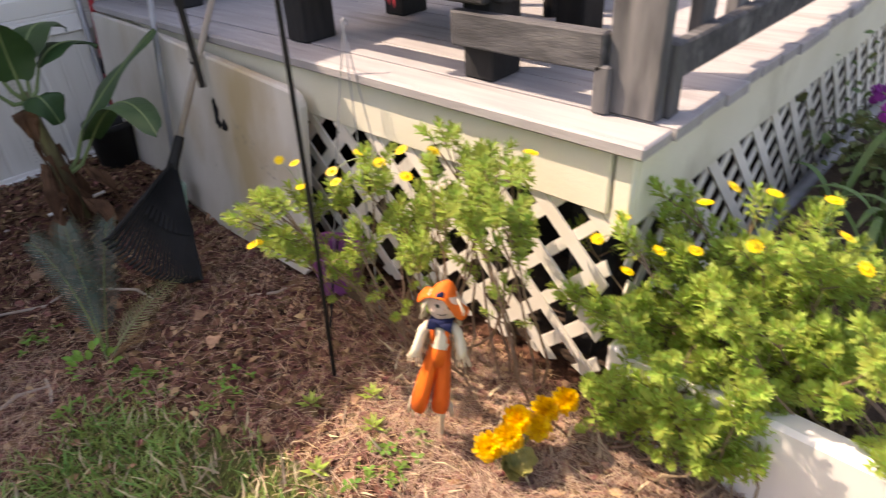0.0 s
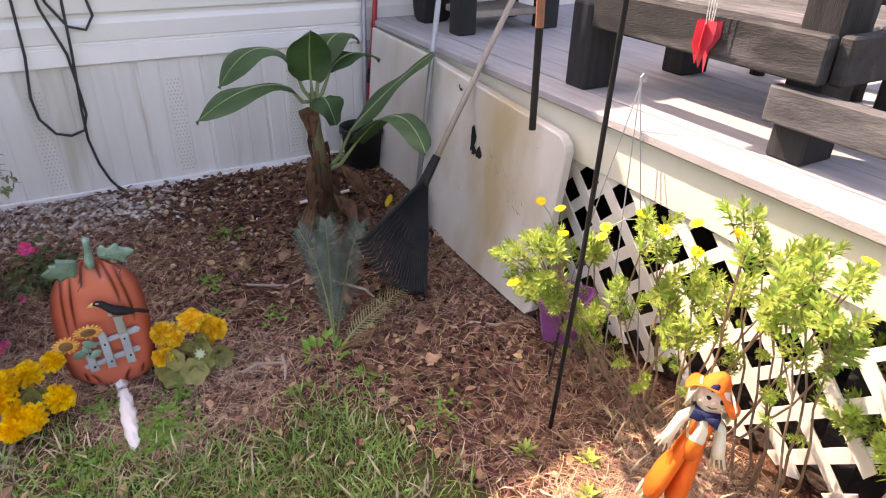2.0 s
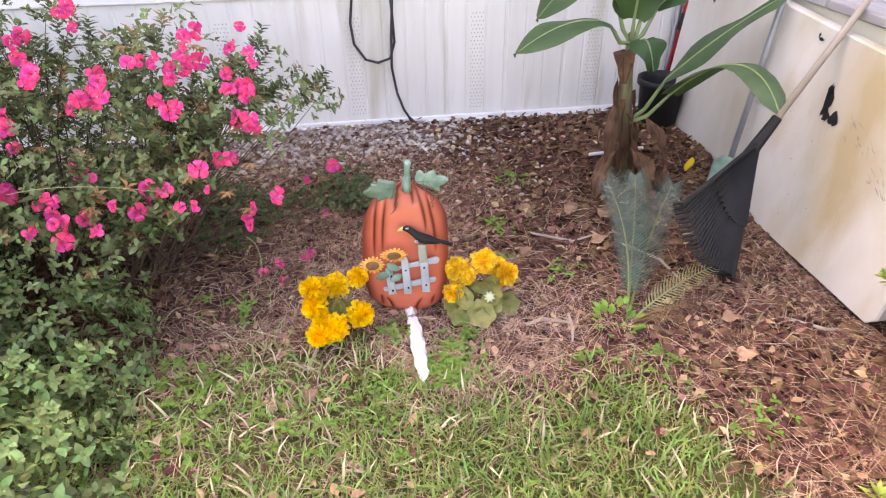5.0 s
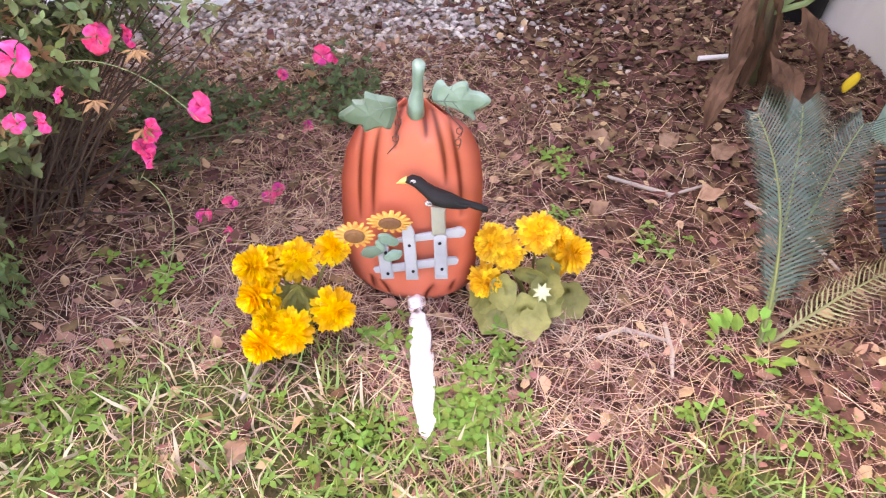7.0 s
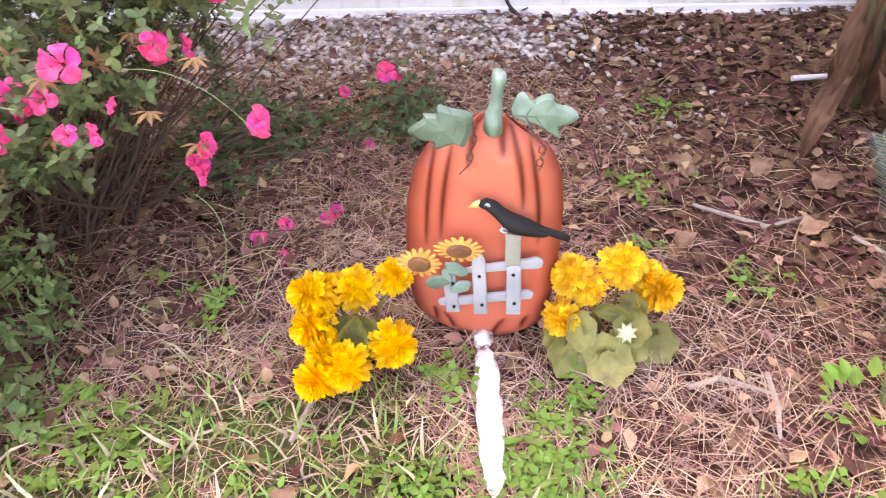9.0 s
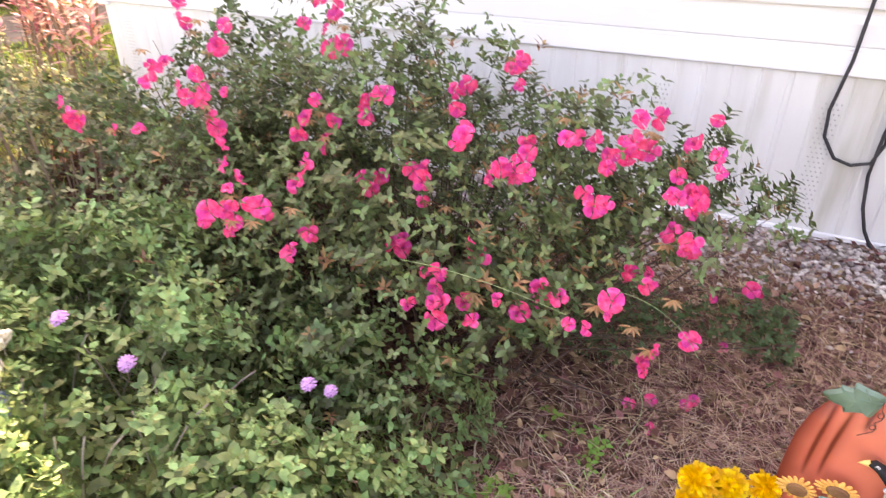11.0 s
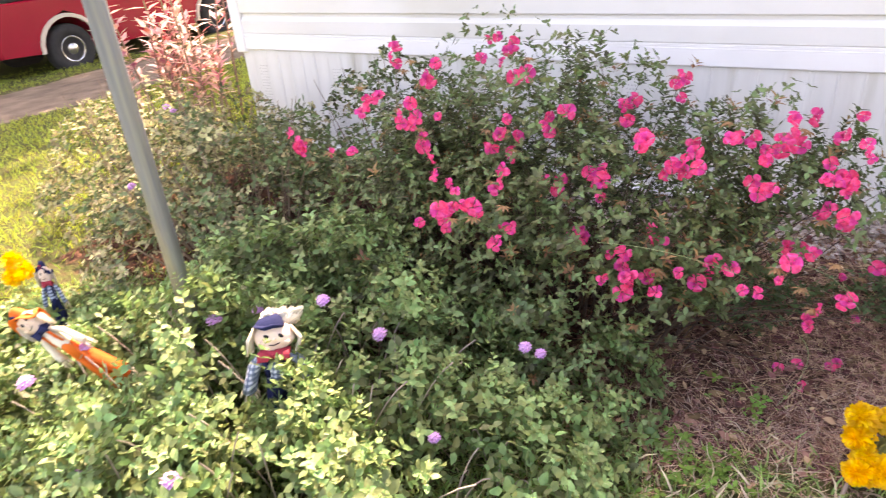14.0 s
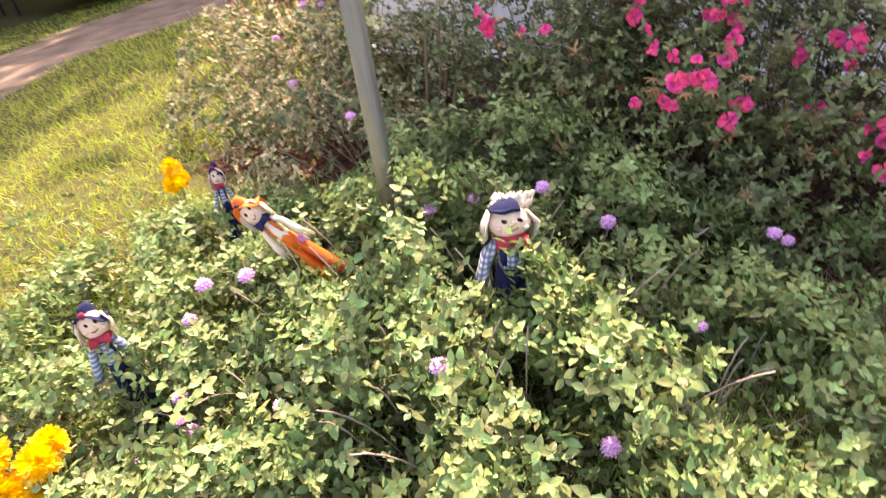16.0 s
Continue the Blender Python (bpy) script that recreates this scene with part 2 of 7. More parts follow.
SUNEYE = material("brown_sunflower_eye", (0.13, 0.05, 0.02), (0.20, 0.09, 0.03), 30, 0.7, 0.5, 90, vary=0)
WHITEPL = material("white_wrapped_plastic", (0.82, 0.80, 0.79), (0.74, 0.72, 0.71), 9, 0.45, 0.3, 30, vary=0)
STRAWHAT = material("pale_raffia", (0.80, 0.74, 0.60), (0.68, 0.60, 0.45), 25, 0.7, 0.3, 80, vary=0.1, leaf=0.15)
DOLLFACE = material("flesh_cloth", (0.78, 0.62, 0.48), (0.72, 0.52, 0.40), 14, 0.75, 0.2, 120, vary=0)
CLOTHORANGE = material("orange_cloth", (0.85, 0.16, 0.015), (0.75, 0.12, 0.01), 14, 0.75, 0.2, 120, vary=0.03, leaf=0.1)
CLOTHCREAM = material("cream_cloth", (0.74, 0.68, 0.54), (0.66, 0.59, 0.46), 14, 0.75, 0.2, 120, vary=0.03)
CLOTHNAVY = material("navy_cloth", (0.014, 0.020, 0.062), (0.024, 0.030, 0.080), 14, 0.9, 0.2, 120, vary=0, spec=0.1)
CLOTHRED = material("dull_red_cloth", (0.42, 0.03, 0.05), (0.33, 0.02, 0.04), 14, 0.8, 0.2, 120, vary=0)
def woven(name, base, dark, across, up):
    """Cloth with dyed bands across and up it."""
    m = material(name, base, tuple(c * 0.85 for c in base), 30, 0.85, 0.15, 200, vary=0)
    n, l = m.node_tree.nodes, m.node_tree.links
    col = n["Principled BSDF"].inputs["Base Color"]
    src, tc = col.links[0].from_socket, n.new("ShaderNodeTexCoord")
    for axis, scale in (("X", across), ("Z", up)):
        if scale:
            w, r, mx = n.new("ShaderNodeTexWave"), n.new("ShaderNodeMapRange"), n.new("ShaderNodeMixRGB")
            w.bands_direction, w.inputs["Scale"].default_value = axis, scale
            r.inputs["From Min"].default_value, r.inputs["From Max"].default_value, r.inputs["To Max"].default_value = 0.45, 0.55, 0.72
            l.new(tc.outputs["Object"], w.inputs["Vector"]), l.new(w.outputs["Fac"], r.inputs["Value"])
            l.new(r.outputs[0], mx.inputs[0]), l.new(src, mx.inputs[1])
            mx.inputs[2].default_value = (*dark, 1)
            src = mx.outputs[0]
    l.new(src, col)
    return m


CLOTHCHECK = woven("blue_check_cloth", (0.60, 0.66, 0.72), (0.06, 0.10, 0.17), 26, 22)
CLOTHSTRIPE = woven("blue_stripe_cloth", (0.42, 0.52, 0.64), (0.03, 0.05, 0.10), 0, 24)
# The pole's yellowish streaks are sunlight on it, put into the colour.
POLEWOOD = material("weathered_pole_sun_streaks", (0.20, 0.212, 0.205), (0.125, 0.135, 0.13), 12, 0.6, 0.3, 50, vary=0, stretch=(3, 3, 0.12), stain=(0.38, 0.345, 0.20), stain_at=0.54)
CARRED = material("red_car_paint", (0.34, 0.003, 0.022), (0.31, 0.003, 0.02), 2, 0.22, 0, vary=0, spec=0.7)
BEIGE = material("beige_car_trim", (0.60, 0.52, 0.42), (0.54, 0.47, 0.38), 5, 0.45, 0.03, vary=0)
CHROME = material("dull_chrome", (0.62, 0.62, 0.62), (0.5, 0.5, 0.5), 9, 0.25, 0.03, 60, metal=0.9, vary=0)
DARKGLASS = material("tinted_glass", (0.012, 0.014, 0.016), (0.02, 0.022, 0.024), 4, 0.08, 0, vary=0, spec=0.8)
TYRE = material("tyre_rubber", (0.018, 0.018, 0.018), (0.03, 0.029, 0.028), 15, 0.85, 0.2, 60, vary=0)
BINBLUE = material("blue_grey_bin_plastic", (0.05, 0.075, 0.12), (0.04, 0.06, 0.1), 6, 0.5, 0.05, vary=0)
REDLEAF = material("pink_and_cream_leaf", (0.40, 0.075, 0.11), (0.64, 0.52, 0.44), 9, 0.5, 0.1, 60, vary=0.35, leaf=0.3)
DRYSEED = material("pale_dry_shrub_leaf", (0.46, 0.41, 0.24), (0.25, 0.23, 0.11), 20, 0.65, 0.2, 80, vary=0.35, leaf=0.25, spec=0.2)
WOODLEAF = material("woodland_leaf", (0.04, 0.06, 0.024), (0.026, 0.042, 0.017), 4, 0.6, 0.2, 30, vary=0.3, leaf=0.12, spec=0.2)
BARK = material("tree_bark", (0.12, 0.09, 0.07), (0.075, 0.056, 0.045), 8, 0.9, 0.7, 25, vary=0.05, stretch=(3, 3, 0.5))
ROOF = material("grey_shingle", (0.20, 0.19, 0.18), (0.14, 0.135, 0.13), 10, 0.9, 0.4, 60, vary=0.05)
SOIL = material("dark_bed_soil", (0.07, 0.045, 0.032), (0.045, 0.03, 0.022), 12, 0.95, 0.8, 60, vary=0)
STRAP = material("strap_leaf", (0.13, 0.24, 0.07), (0.09, 0.18, 0.05), 20, 0.4, 0.05, 60, vary=0.15, leaf=0.2)
TERRA = material("terracotta_brown", (0.30, 0.12, 0.07), (0.20, 0.08, 0.05), 9, 0.8, 0.4, 40, vary=0.1)
LABELPLATE = material("grey_label_plate", (0.22, 0.21, 0.20), (0.18, 0.17, 0.165), 9, 0.5, 0.05, vary=0)


def ground_material():
    """Mulch, lawn, gravel and drive, laid by the sheet's own masks and broken up by noise."""
    m = bpy.data.materials.new("garden_ground")
    m.use_nodes = True
    n, l = m.node_tree.nodes, m.node_tree.links
    p = n["Principled BSDF"]
    p.inputs["Roughness"].default_value, p.inputs["Specular IOR Level"].default_value = 0.95, 0.05
    tc, at = n.new("ShaderNodeTexCoord"), n.new("ShaderNodeAttribute")
    at.attribute_name = "cover"
    sep = n.new("ShaderNodeSeparateColor")
    l.new(at.outputs["Color"], sep.inputs[0])

    def noise_at(scale, detail=6):
        x = n.new("ShaderNodeTexNoise")
        x.inputs["Scale"].default_value, x.inputs["Detail"].default_value = scale, detail
        l.new(tc.outputs["Object"], x.inputs["Vector"])
        return x.outputs["Fac"]

    def tone(scale, a, b, lo=0.35, hi=0.65):
        r, x = n.new("ShaderNodeMapRange"), n.new("ShaderNodeMixRGB")
        r.inputs["From Min"].default_value, r.inputs["From Max"].default_value = lo, hi
        l.new(noise_at(scale), r.inputs["Value"]), l.new(r.outputs[0], x.inputs[0])
        x.inputs[1].default_value, x.inputs[2].default_value = (*a, 1), (*b, 1)
        return x.outputs[0]

    def over(base, top, mask, scale):
        add, r, x = n.new("ShaderNodeMath"), n.new("ShaderNodeMapRange"), n.new("ShaderNodeMixRGB")
        add.operation = "ADD"
        l.new(mask, add.inputs[0]), l.new(noise_at(scale), add.inputs[1])
        r.inputs["From Min"].default_value, r.inputs["From Max"].default_value = 0.88, 1.12
        l.new(add.outputs[0], r.inputs["Value"]), l.new(r.outputs[0], x.inputs[0])
        l.new(base, x.inputs[1]), l.new(top, x.inputs[2])
        return x.outputs[0]

    c = tone(30, (0.15, 0.075, 0.05), (0.035, 0.018, 0.014))
    c = over(c, tone(22, (0.085, 0.112, 0.034), (0.072, 0.060, 0.032)), sep.outputs["Green"], 9)
    c = over(c, tone(40, (0.36, 0.31, 0.27), (0.10, 0.07, 0.055)), sep.outputs["Blue"], 14)
    c = over(c, tone(3, (0.25, 0.20, 0.15), (0.15, 0.12, 0.09)), sep.outputs["Red"], 5)
    l.new(c, p.inputs["Base Color"])
    b = n.new("ShaderNodeBump")
    b.inputs["Strength"].default_value, b.inputs["Distance"].default_value = 0.9, 0.02
    l.new(noise_at(70, 8), b.inputs["Height"]), l.new(b.outputs[0], p.inputs["Normal"])
    return m


GROUND = ground_material()


# ---- geometry helpers ----
class Geo:
    """Collects faces and turns them into one mesh object."""

    def __init__(self):
        self.v, self.f = [], []

    def add(self, v, f):
        n = len(self.v)
        self.v += [tuple(p) for p in v]
        self.f += [tuple(i + n for i in q) for q in f]
        return self

    def box(self, a, b, m=None, bevel=0.0):
        (x0, y0, z0), (x1, y1, z1) = a, b
        e = min(bevel, (x1 - x0) / 3, (y1 - y0) / 3, (z1 - z0) / 3)
        if e <= 0:
            v = [(x, y, z) for z in (z0, z1) for x, y in ((x0, y0), (x1, y0), (x1, y1), (x0, y1))]
            f = [(3, 2, 1, 0), (4, 5, 6, 7), (0, 1, 5, 4), (1, 2, 6, 5), (2, 3, 7, 6), (3, 0, 4, 7)]
        else:
            def ring(z, i):
                return [(x0 + i, y0 + e, z), (x0 + e, y0 + i, z), (x1 - e, y0 + i, z), (x1 - i, y0 + e, z), (x1 - i, y1 - e, z), (x1 - e, y1 - i, z), (x0 + e, y1 - i, z), (x0 + i, y1 - e, z)]
            v = ring(z0, e) + ring(z0 + e, 0) + ring(z1 - e, 0) + ring(z1, e)
            f = [tuple(range(7, -1, -1)), tuple(range(24, 32))]
            f += [(r * 8 + i, r * 8 + (i + 1) % 8, r * 8 + 8 + (i + 1) % 8, r * 8 + 8 + i) for r in range(3) for i in range(8)]
        if m is not None:
            v = [m @ Vector(p) for p in v]
        return self.add(v, f)

    def tube(self, pts, r, seg=8, caps=True, flat=1.0):
        pts = [Vector(p) for p in pts]
        rs = r if isinstance(r, (list, tuple)) else [r] * len(pts)
        v, side = [], None
        for i, p in enumerate(pts):
            d = (pts[min(i + 1, len(pts) - 1)] - pts[max(i - 1, 0)]).normalized()
            if side is None:
                side = d.cross(Vector((0.1, 0.2, 1)) if abs(d.z) < 0.9 else Vector((1, 0, 0))).normalized()
            side = (side - d * side.dot(d)).normalized()
            up = d.cross(side)
            v += [p + rs[i] * (math.cos(2 * math.pi * k / seg) * side + flat * math.sin(2 * math.pi * k / seg) * up) for k in range(seg)]
        f = [(i * seg + k, i * seg + (k + 1) % seg, (i + 1) * seg + (k + 1) % seg, (i + 1) * seg + k) for i in range(len(pts) - 1) for k in range(seg)]
        if caps:
            f += [tuple(range(seg - 1, -1, -1)), tuple(range((len(pts) - 1) * seg, len(pts) * seg))]
        return self.add(v, f)

    def ball(self, c, r, seg=12, rings=8, m=None):
        rx, ry, rz = r if isinstance(r, tuple) else (r, r, r)
        v = [(0, 0, -1)] + [(math.sin(t) * math.cos(a), math.sin(t) * math.sin(a), -math.cos(t)) for t in (math.pi * i / rings for i in range(1, rings)) for a in (2 * math.pi * k / seg for k in range(seg))] + [(0, 0, 1)]
        f = [(0, 1 + (k + 1) % seg, 1 + k) for k in range(seg)]
        f += [(1 + i * seg + k, 1 + i * seg + (k + 1) % seg, 1 + (i + 1) * seg + (k + 1) % seg, 1 + (i + 1) * seg + k) for i in range(rings - 2) for k in range(seg)]
        last = 1 + (rings - 2) * seg
        f += [(last + k, last + (k + 1) % seg, len(v) - 1) for k in range(seg)]
        v = [Vector((x * rx, y * ry, z * rz)) for x, y, z in v]
        v = [(m @ p if m else p) + Vector(c) for p in v]
        return self.add(v, f)

    def lathe(self, profile, c=(0, 0, 0), seg=20, m=None):
        v = [Vector((r * math.cos(2 * math.pi * k / seg), r * math.sin(2 * math.pi * k / seg), z)) for r, z in profile for k in range(seg)]
        v = [(m @ p if m else p) + Vector(c) for p in v]
        f = [(i * seg + k, i * seg + (k + 1) % seg, (i + 1) * seg + (k + 1) % seg, (i + 1) * seg + k) for i in range(len(profile) - 1) for k in range(seg)]
        f += [tuple(range(seg - 1, -1, -1)), tuple(range((len(profile) - 1) * seg, len(profile) * seg))]
        return self.add(v, f)

    def plate(self, outline, thick, m, dome=0.0):
        """A flat shape from its outline, with a thickness; dome bulges the front."""
        n = len(outline)
        cx, cy = sum(p[0] for p in outline) / n, sum(p[1] for p in outline) / n
        v = [(x, y, 0) for x, y in outline] + [(x, y, thick) for x, y in outline]
        v += [(cx + (x - cx) * 0.8, cy + (y - cy) * 0.8, thick + dome * 0.7) for x, y in outline] + [(cx, cy, thick + dome)]
        f = [tuple(range(n - 1, -1, -1))]
        f += [(r * n + i, r * n + (i + 1) % n, (r + 1) * n + (i + 1) % n, (r + 1) * n + i) for r in range(2) for i in range(n)]
        f += [(2 * n + i, 2 * n + (i + 1) % n, 3 * n) for i in range(n)]
        return self.add([m @ Vector(p) for p in v], f)

    def ob(self, name, mat, parent=None, label="", smooth=False):
        me = bpy.data.meshes.new(name)
        me.from_pydata(self.v, [], self.f)
        me.materials.append(mat)
        if smooth:
            me.polygons.foreach_set("use_smooth", [True] * len(me.polygons))
        me.update()
        o = new(name, me)
        o.parent = parent
        if label:
            o["label"] = label
        return o


def empty(name, loc, label, category, group="", kind=""):
    o = new(name)
    o.location = loc
    o.empty_display_size = 0.1
    bpy.context.view_layer.update()
    return tagged(o, label, category, group, kind)


def under(o, parent):
    """Hang a mesh made in world places under a thing."""
    o.parent = parent
    o.matrix_parent_inverse = Matrix.Translation(parent.location).inverted()
    return o


def joined(name, verts, faces, mats4, mat, parent=None, smooth=False):
    """One mesh of many copies of a small shape, each by its own 4 x 4 matrix."""
    tv = np.c_[np.array(verts, float), np.ones(len(verts))]
    allv = np.einsum("nij,kj->nki", np.asarray(mats4, float), tv)[..., :3].reshape(-1, 3)
    k, cnt = len(verts), len(mats4)
    sizes = np.array([len(q) for q in faces])
    flat = np.concatenate([np.array(q) for q in faces])
    loops = (flat[None] + k * np.arange(cnt)[:, None]).ravel()
    tot = np.tile(sizes, cnt)
    me = bpy.data.meshes.new(name)
    me.vertices.add(len(allv)), me.vertices.foreach_set("co", allv.ravel())
    me.loops.add(len(loops)), me.loops.foreach_set("vertex_index", loops.astype(np.int32))
    me.polygons.add(len(tot))
    me.polygons.foreach_set("loop_start", np.r_[0, np.cumsum(tot)[:-1]].astype(np.int32))
    me.polygons.foreach_set("loop_total", tot.astype(np.int32))
    if smooth:
        me.polygons.foreach_set("use_smooth", np.ones(len(tot), bool))
    me.materials.append(mat)
    me.update(calc_edges=True)
    o = new(name, me)
    if parent:
        under(o, parent)
    return o


def turns(n, normal=None, spread=0.5, scale=(0.8, 1.2), places=None):
    """n matrices: z along the given normals (shaken by spread), spun at random about it, scaled, at the places."""
    z = np.tile((0, 0, 1.0), (n, 1)) if normal is None else np.asarray(normal, float)
    z = z + RNG.normal(0, spread, (n, 3))
    z /= np.linalg.norm(z, axis=1, keepdims=True)
    a = RNG.normal(0, 1, (n, 3))
    x = a - (a * z).sum(1, keepdims=True) * z
    x /= np.linalg.norm(x, axis=1, keepdims=True)
    y = np.cross(z, x)
    s = RNG.uniform(*scale, (n, 1))
    m = np.zeros((n, 4, 4))
    m[:, :3, 0], m[:, :3, 1], m[:, :3, 2], m[:, 3, 3] = x * s, y * s, z * s, 1
    m[:, :3, 3] = places
    return m


def along(p, d, up=(0, 0, 1), s=1.0):
    """A matrix at p with y along d and z as near up as may be."""
    d = Vector(d).normalized()
    x = d.cross(Vector(up))
    x = x.normalized() if x.length > 1e-4 else Vector((1, 0, 0))
    z = x.cross(d)
    m = Matrix((x * s, d * s, z * s)).transposed().to_4x4()
    m.translation = Vector(p)
    return m


def smooth01(a, b, x):
    t = np.clip((x - a) / (b - a), 0, 1)
    return t * t * (3 - 2 * t)


def ground_z(x, y):
    x, y = np.asarray(x, float), np.asarray(y, float)
    z = np.interp(y, [-12, -3.6, -2.4, -1.7, -1.2, -0.5, 0, 6], [-0.16, -0.07, -0.06, -0.095, -0.085, -0.03, 0, 0])
    z = z - 0.082 * np.clip(-5.2 - x, 0, 9.2)
    z = z + 0.012 * np.sin(3.1 * x + 1.7 * y) * np.sin(2.3 * y - 0.8 * x) + 0.006 * np.sin(9.0 * x - 4 * y) * np.sin(7 * y + 2 * x)
    z = z + 0.05 * np.exp(-((x + 0.5) ** 2 + (y + 0.75) ** 2) / 0.18) * (y < -0.1)
    return z


# leaf and petal shapes, each a few faces in its own small space (length along y)
LEAF = ([(0, 0, 0), (-0.3, 0.35, 0.05), (0.3, 0.35, 0.05), (0, 0.4, -0.02), (-0.22, 0.7, 0.03), (0.22, 0.7, 0.03), (0, 0.75, -0.03), (0, 1, -0.10)], [(0, 3, 1), (0, 2, 3), (1, 3, 6, 4), (3, 2, 5, 6), (4, 6, 7), (6, 5, 7)])
OVAL = ([(0, 0, 0), (-0.15, 0.16, 0.035), (0, 0.16, -0.01), (0.15, 0.16, 0.035), (-0.255, 0.38, 0.05), (0, 0.38, -0.015), (0.255, 0.38, 0.05), (-0.24, 0.62, 0.035), (0, 0.62, -0.03), (0.24, 0.62, 0.035), (-0.13, 0.84, -0.01), (0, 0.84, -0.06), (0.13, 0.84, -0.01), (0, 1, -0.11)],
        [(0, 2, 1), (0, 3, 2)] + [(a + i, a + i + 1, a + i + 4, a + i + 3) for a in (1, 4, 7) for i in (0, 1)] + [(10, 11, 13), (11, 12, 13)])
SLIM = ([(0, 0, 0), (-0.16, 0.45, 0.03), (0.16, 0.45, 0.03), (0, 0.45, -0.01), (0, 1, -0.06)], [(0, 3, 1), (0, 2, 3), (1, 3, 4), (3, 2, 4)])
BLADE = ([(-0.045, 0, 0), (0.045, 0, 0), (-0.038, 0.12, 0.55), (0.038, 0.12, 0.55), (0, 0.50, 0.95)], [(0, 1, 3, 2), (2, 3, 4)])
NEEDLEV = ([(-0.006, -0.5, 0), (0.006, -0.5, 0), (-0.008, -0.15, 0.05), (0.008, -0.15, 0.05), (-0.008, 0.2, 0.05), (0.008, 0.2, 0.05), (0, 0.5, 0)], [(0, 1, 3, 2), (2, 3, 5, 4), (4, 5, 6)])
CHIP = ([(-0.28, -0.5, 0.02), (0.2, -0.45, 0.06), (0.32, 0.05, 0.03), (0.12, 0.5, 0.10), (-0.25, 0.3, 0.0), (0, 0, 0.12)], [(0, 1, 5), (1, 2, 5), (2, 3, 5), (3, 4, 5), (4, 0, 5)])
PEBBLE = ([(0, 0, 0.6), (0.8, 0.1, 0.15), (0.2, 0.7, 0.2), (-0.7, 0.4, 0.12), (-0.6, -0.5, 0.2), (0.3, -0.8, 0.1), (0, 0, -0.4)], [(0, 1, 2), (0, 2, 3), (0, 3, 4), (0, 4, 5), (0, 5, 1), (6, 2, 1), (6, 3, 2), (6, 4, 3), (6, 5, 4), (6, 1, 5)])


def merge_shapes(shape, mats):
    v, f = [], []
    for m in mats:
        n = len(v)
        v += [tuple(m @ Vector(p)) for p in shape[0]]
        f += [tuple(i + n for i in q) for q in shape[1]]
    return v, f


def welded(v, f):
    """Join the corners that lie in one place."""
    seen, index = {}, []
    for p in v:
        index.append(seen.setdefault(tuple(round(c, 6) for c in p), len(seen)))
    return list(seen), [tuple(index[i] for i in q) for q in f]


# ---- ground ----
def lawn_mask(x, y):
    edge = np.interp(x, [-2.4, -1.95, -1.6, -1.25, -0.85, -0.72, -0.6], [-1.6, -1.62, -1.78, -1.88, -2.08, -2.45, -6.0])
    wob = 0.08 * np.sin(7 * x + 2) + 0.05 * np.sin(17 * x)
    m = smooth01(0.12, -0.12, y - edge - wob)
    m = m * smooth01(-0.5, -0.75, x)
    m = np.where(x < -2.4, smooth01(-1.4, -1.8, y) * (x > -5.5) + (x <= -5.5) * 1.0, m)
    return np.maximum(m, smooth01(-3.55, -4.1, y + 0.1 * np.sin(5 * x)))


def gravel_mask(x, y):
    m = smooth01(-0.62, -0.25, y) * smooth01(-0.95, -1.4, x) * smooth01(-3.6, -3.0, x)
    return m * smooth01(0.1, 0.0, y)


def drive_mask(x, y):
    wob = 0.18 * np.sin(1.3 * y + 1) + 0.1 * np.sin(3.1 * y)
    return smooth01(-9.2, -9.8, x + wob) * smooth01(-12.9, -12.3, x - wob)


def build_ground():
    xs = np.r_[np.linspace(-400, -30, 12)[:-1], np.linspace(-30, -6, 60)[:-1], np.linspace(-6, 1, 176)[:-1], np.linspace(1, 8, 20)[:-1], np.linspace(8, 400, 10)]
    ys = np.r_[np.linspace(-400, -10, 10)[:-1], np.linspace(-10, -4, 24)[:-1], np.linspace(-4, 0.3, 108)[:-1], np.linspace(0.3, 12, 40)[:-1], np.linspace(12, 400, 10)]
    X, Y = np.meshgrid(xs, ys)
    Z = ground_z(X, Y)
    nx, ny = len(xs), len(ys)
    v = np.stack([X, Y, Z], -1).reshape(-1, 3)
    i = (np.arange(ny - 1)[:, None] * nx + np.arange(nx - 1)).ravel()
    me = bpy.data.meshes.new("ground")
    me.from_pydata(v.tolist(), [], np.stack([i, i + 1, i + nx + 1, i + nx], 1).tolist())
    me.polygons.foreach_set("use_smooth", np.ones(len(i), bool))
    col = me.color_attributes.new("cover", "FLOAT_COLOR", "POINT")
    c = np.stack([drive_mask(X, Y) * 0.75, lawn_mask(X, Y) * 0.72, gravel_mask(X, Y) * 0.62, np.ones_like(X)], -1)
    col.data.foreach_set("color", c.reshape(-1).astype(np.float32))
    me.materials.append(GROUND)
    return tagged(new("ground", me), "brown pine-straw mulch bed running into patchy lawn", "ground", kind="structure")


build_ground()


# ---- the house ----
def course_mesh(x0, x1, z0, reveal, y=0.0):
    """One lapped siding course: a sloping face with a drop edge below."""
    prof = [(-0.003, 0), (-0.020, 0.0), (-0.022, 0.004), (-0.022, reveal * 0.62), (-0.018, reveal * 0.67), (-0.006, reveal * 0.82), (-0.003, reveal + 0.003)]
    v = [(x, y + a, z0 + b) for x in (x0, x1) for a, b in prof]
    n = len(prof)
    return v, [(i, i + 1, n + i + 1, n + i) for i in range(n - 1)] + [tuple(range(n)), tuple(range(2 * n - 1, n - 1, -1))]


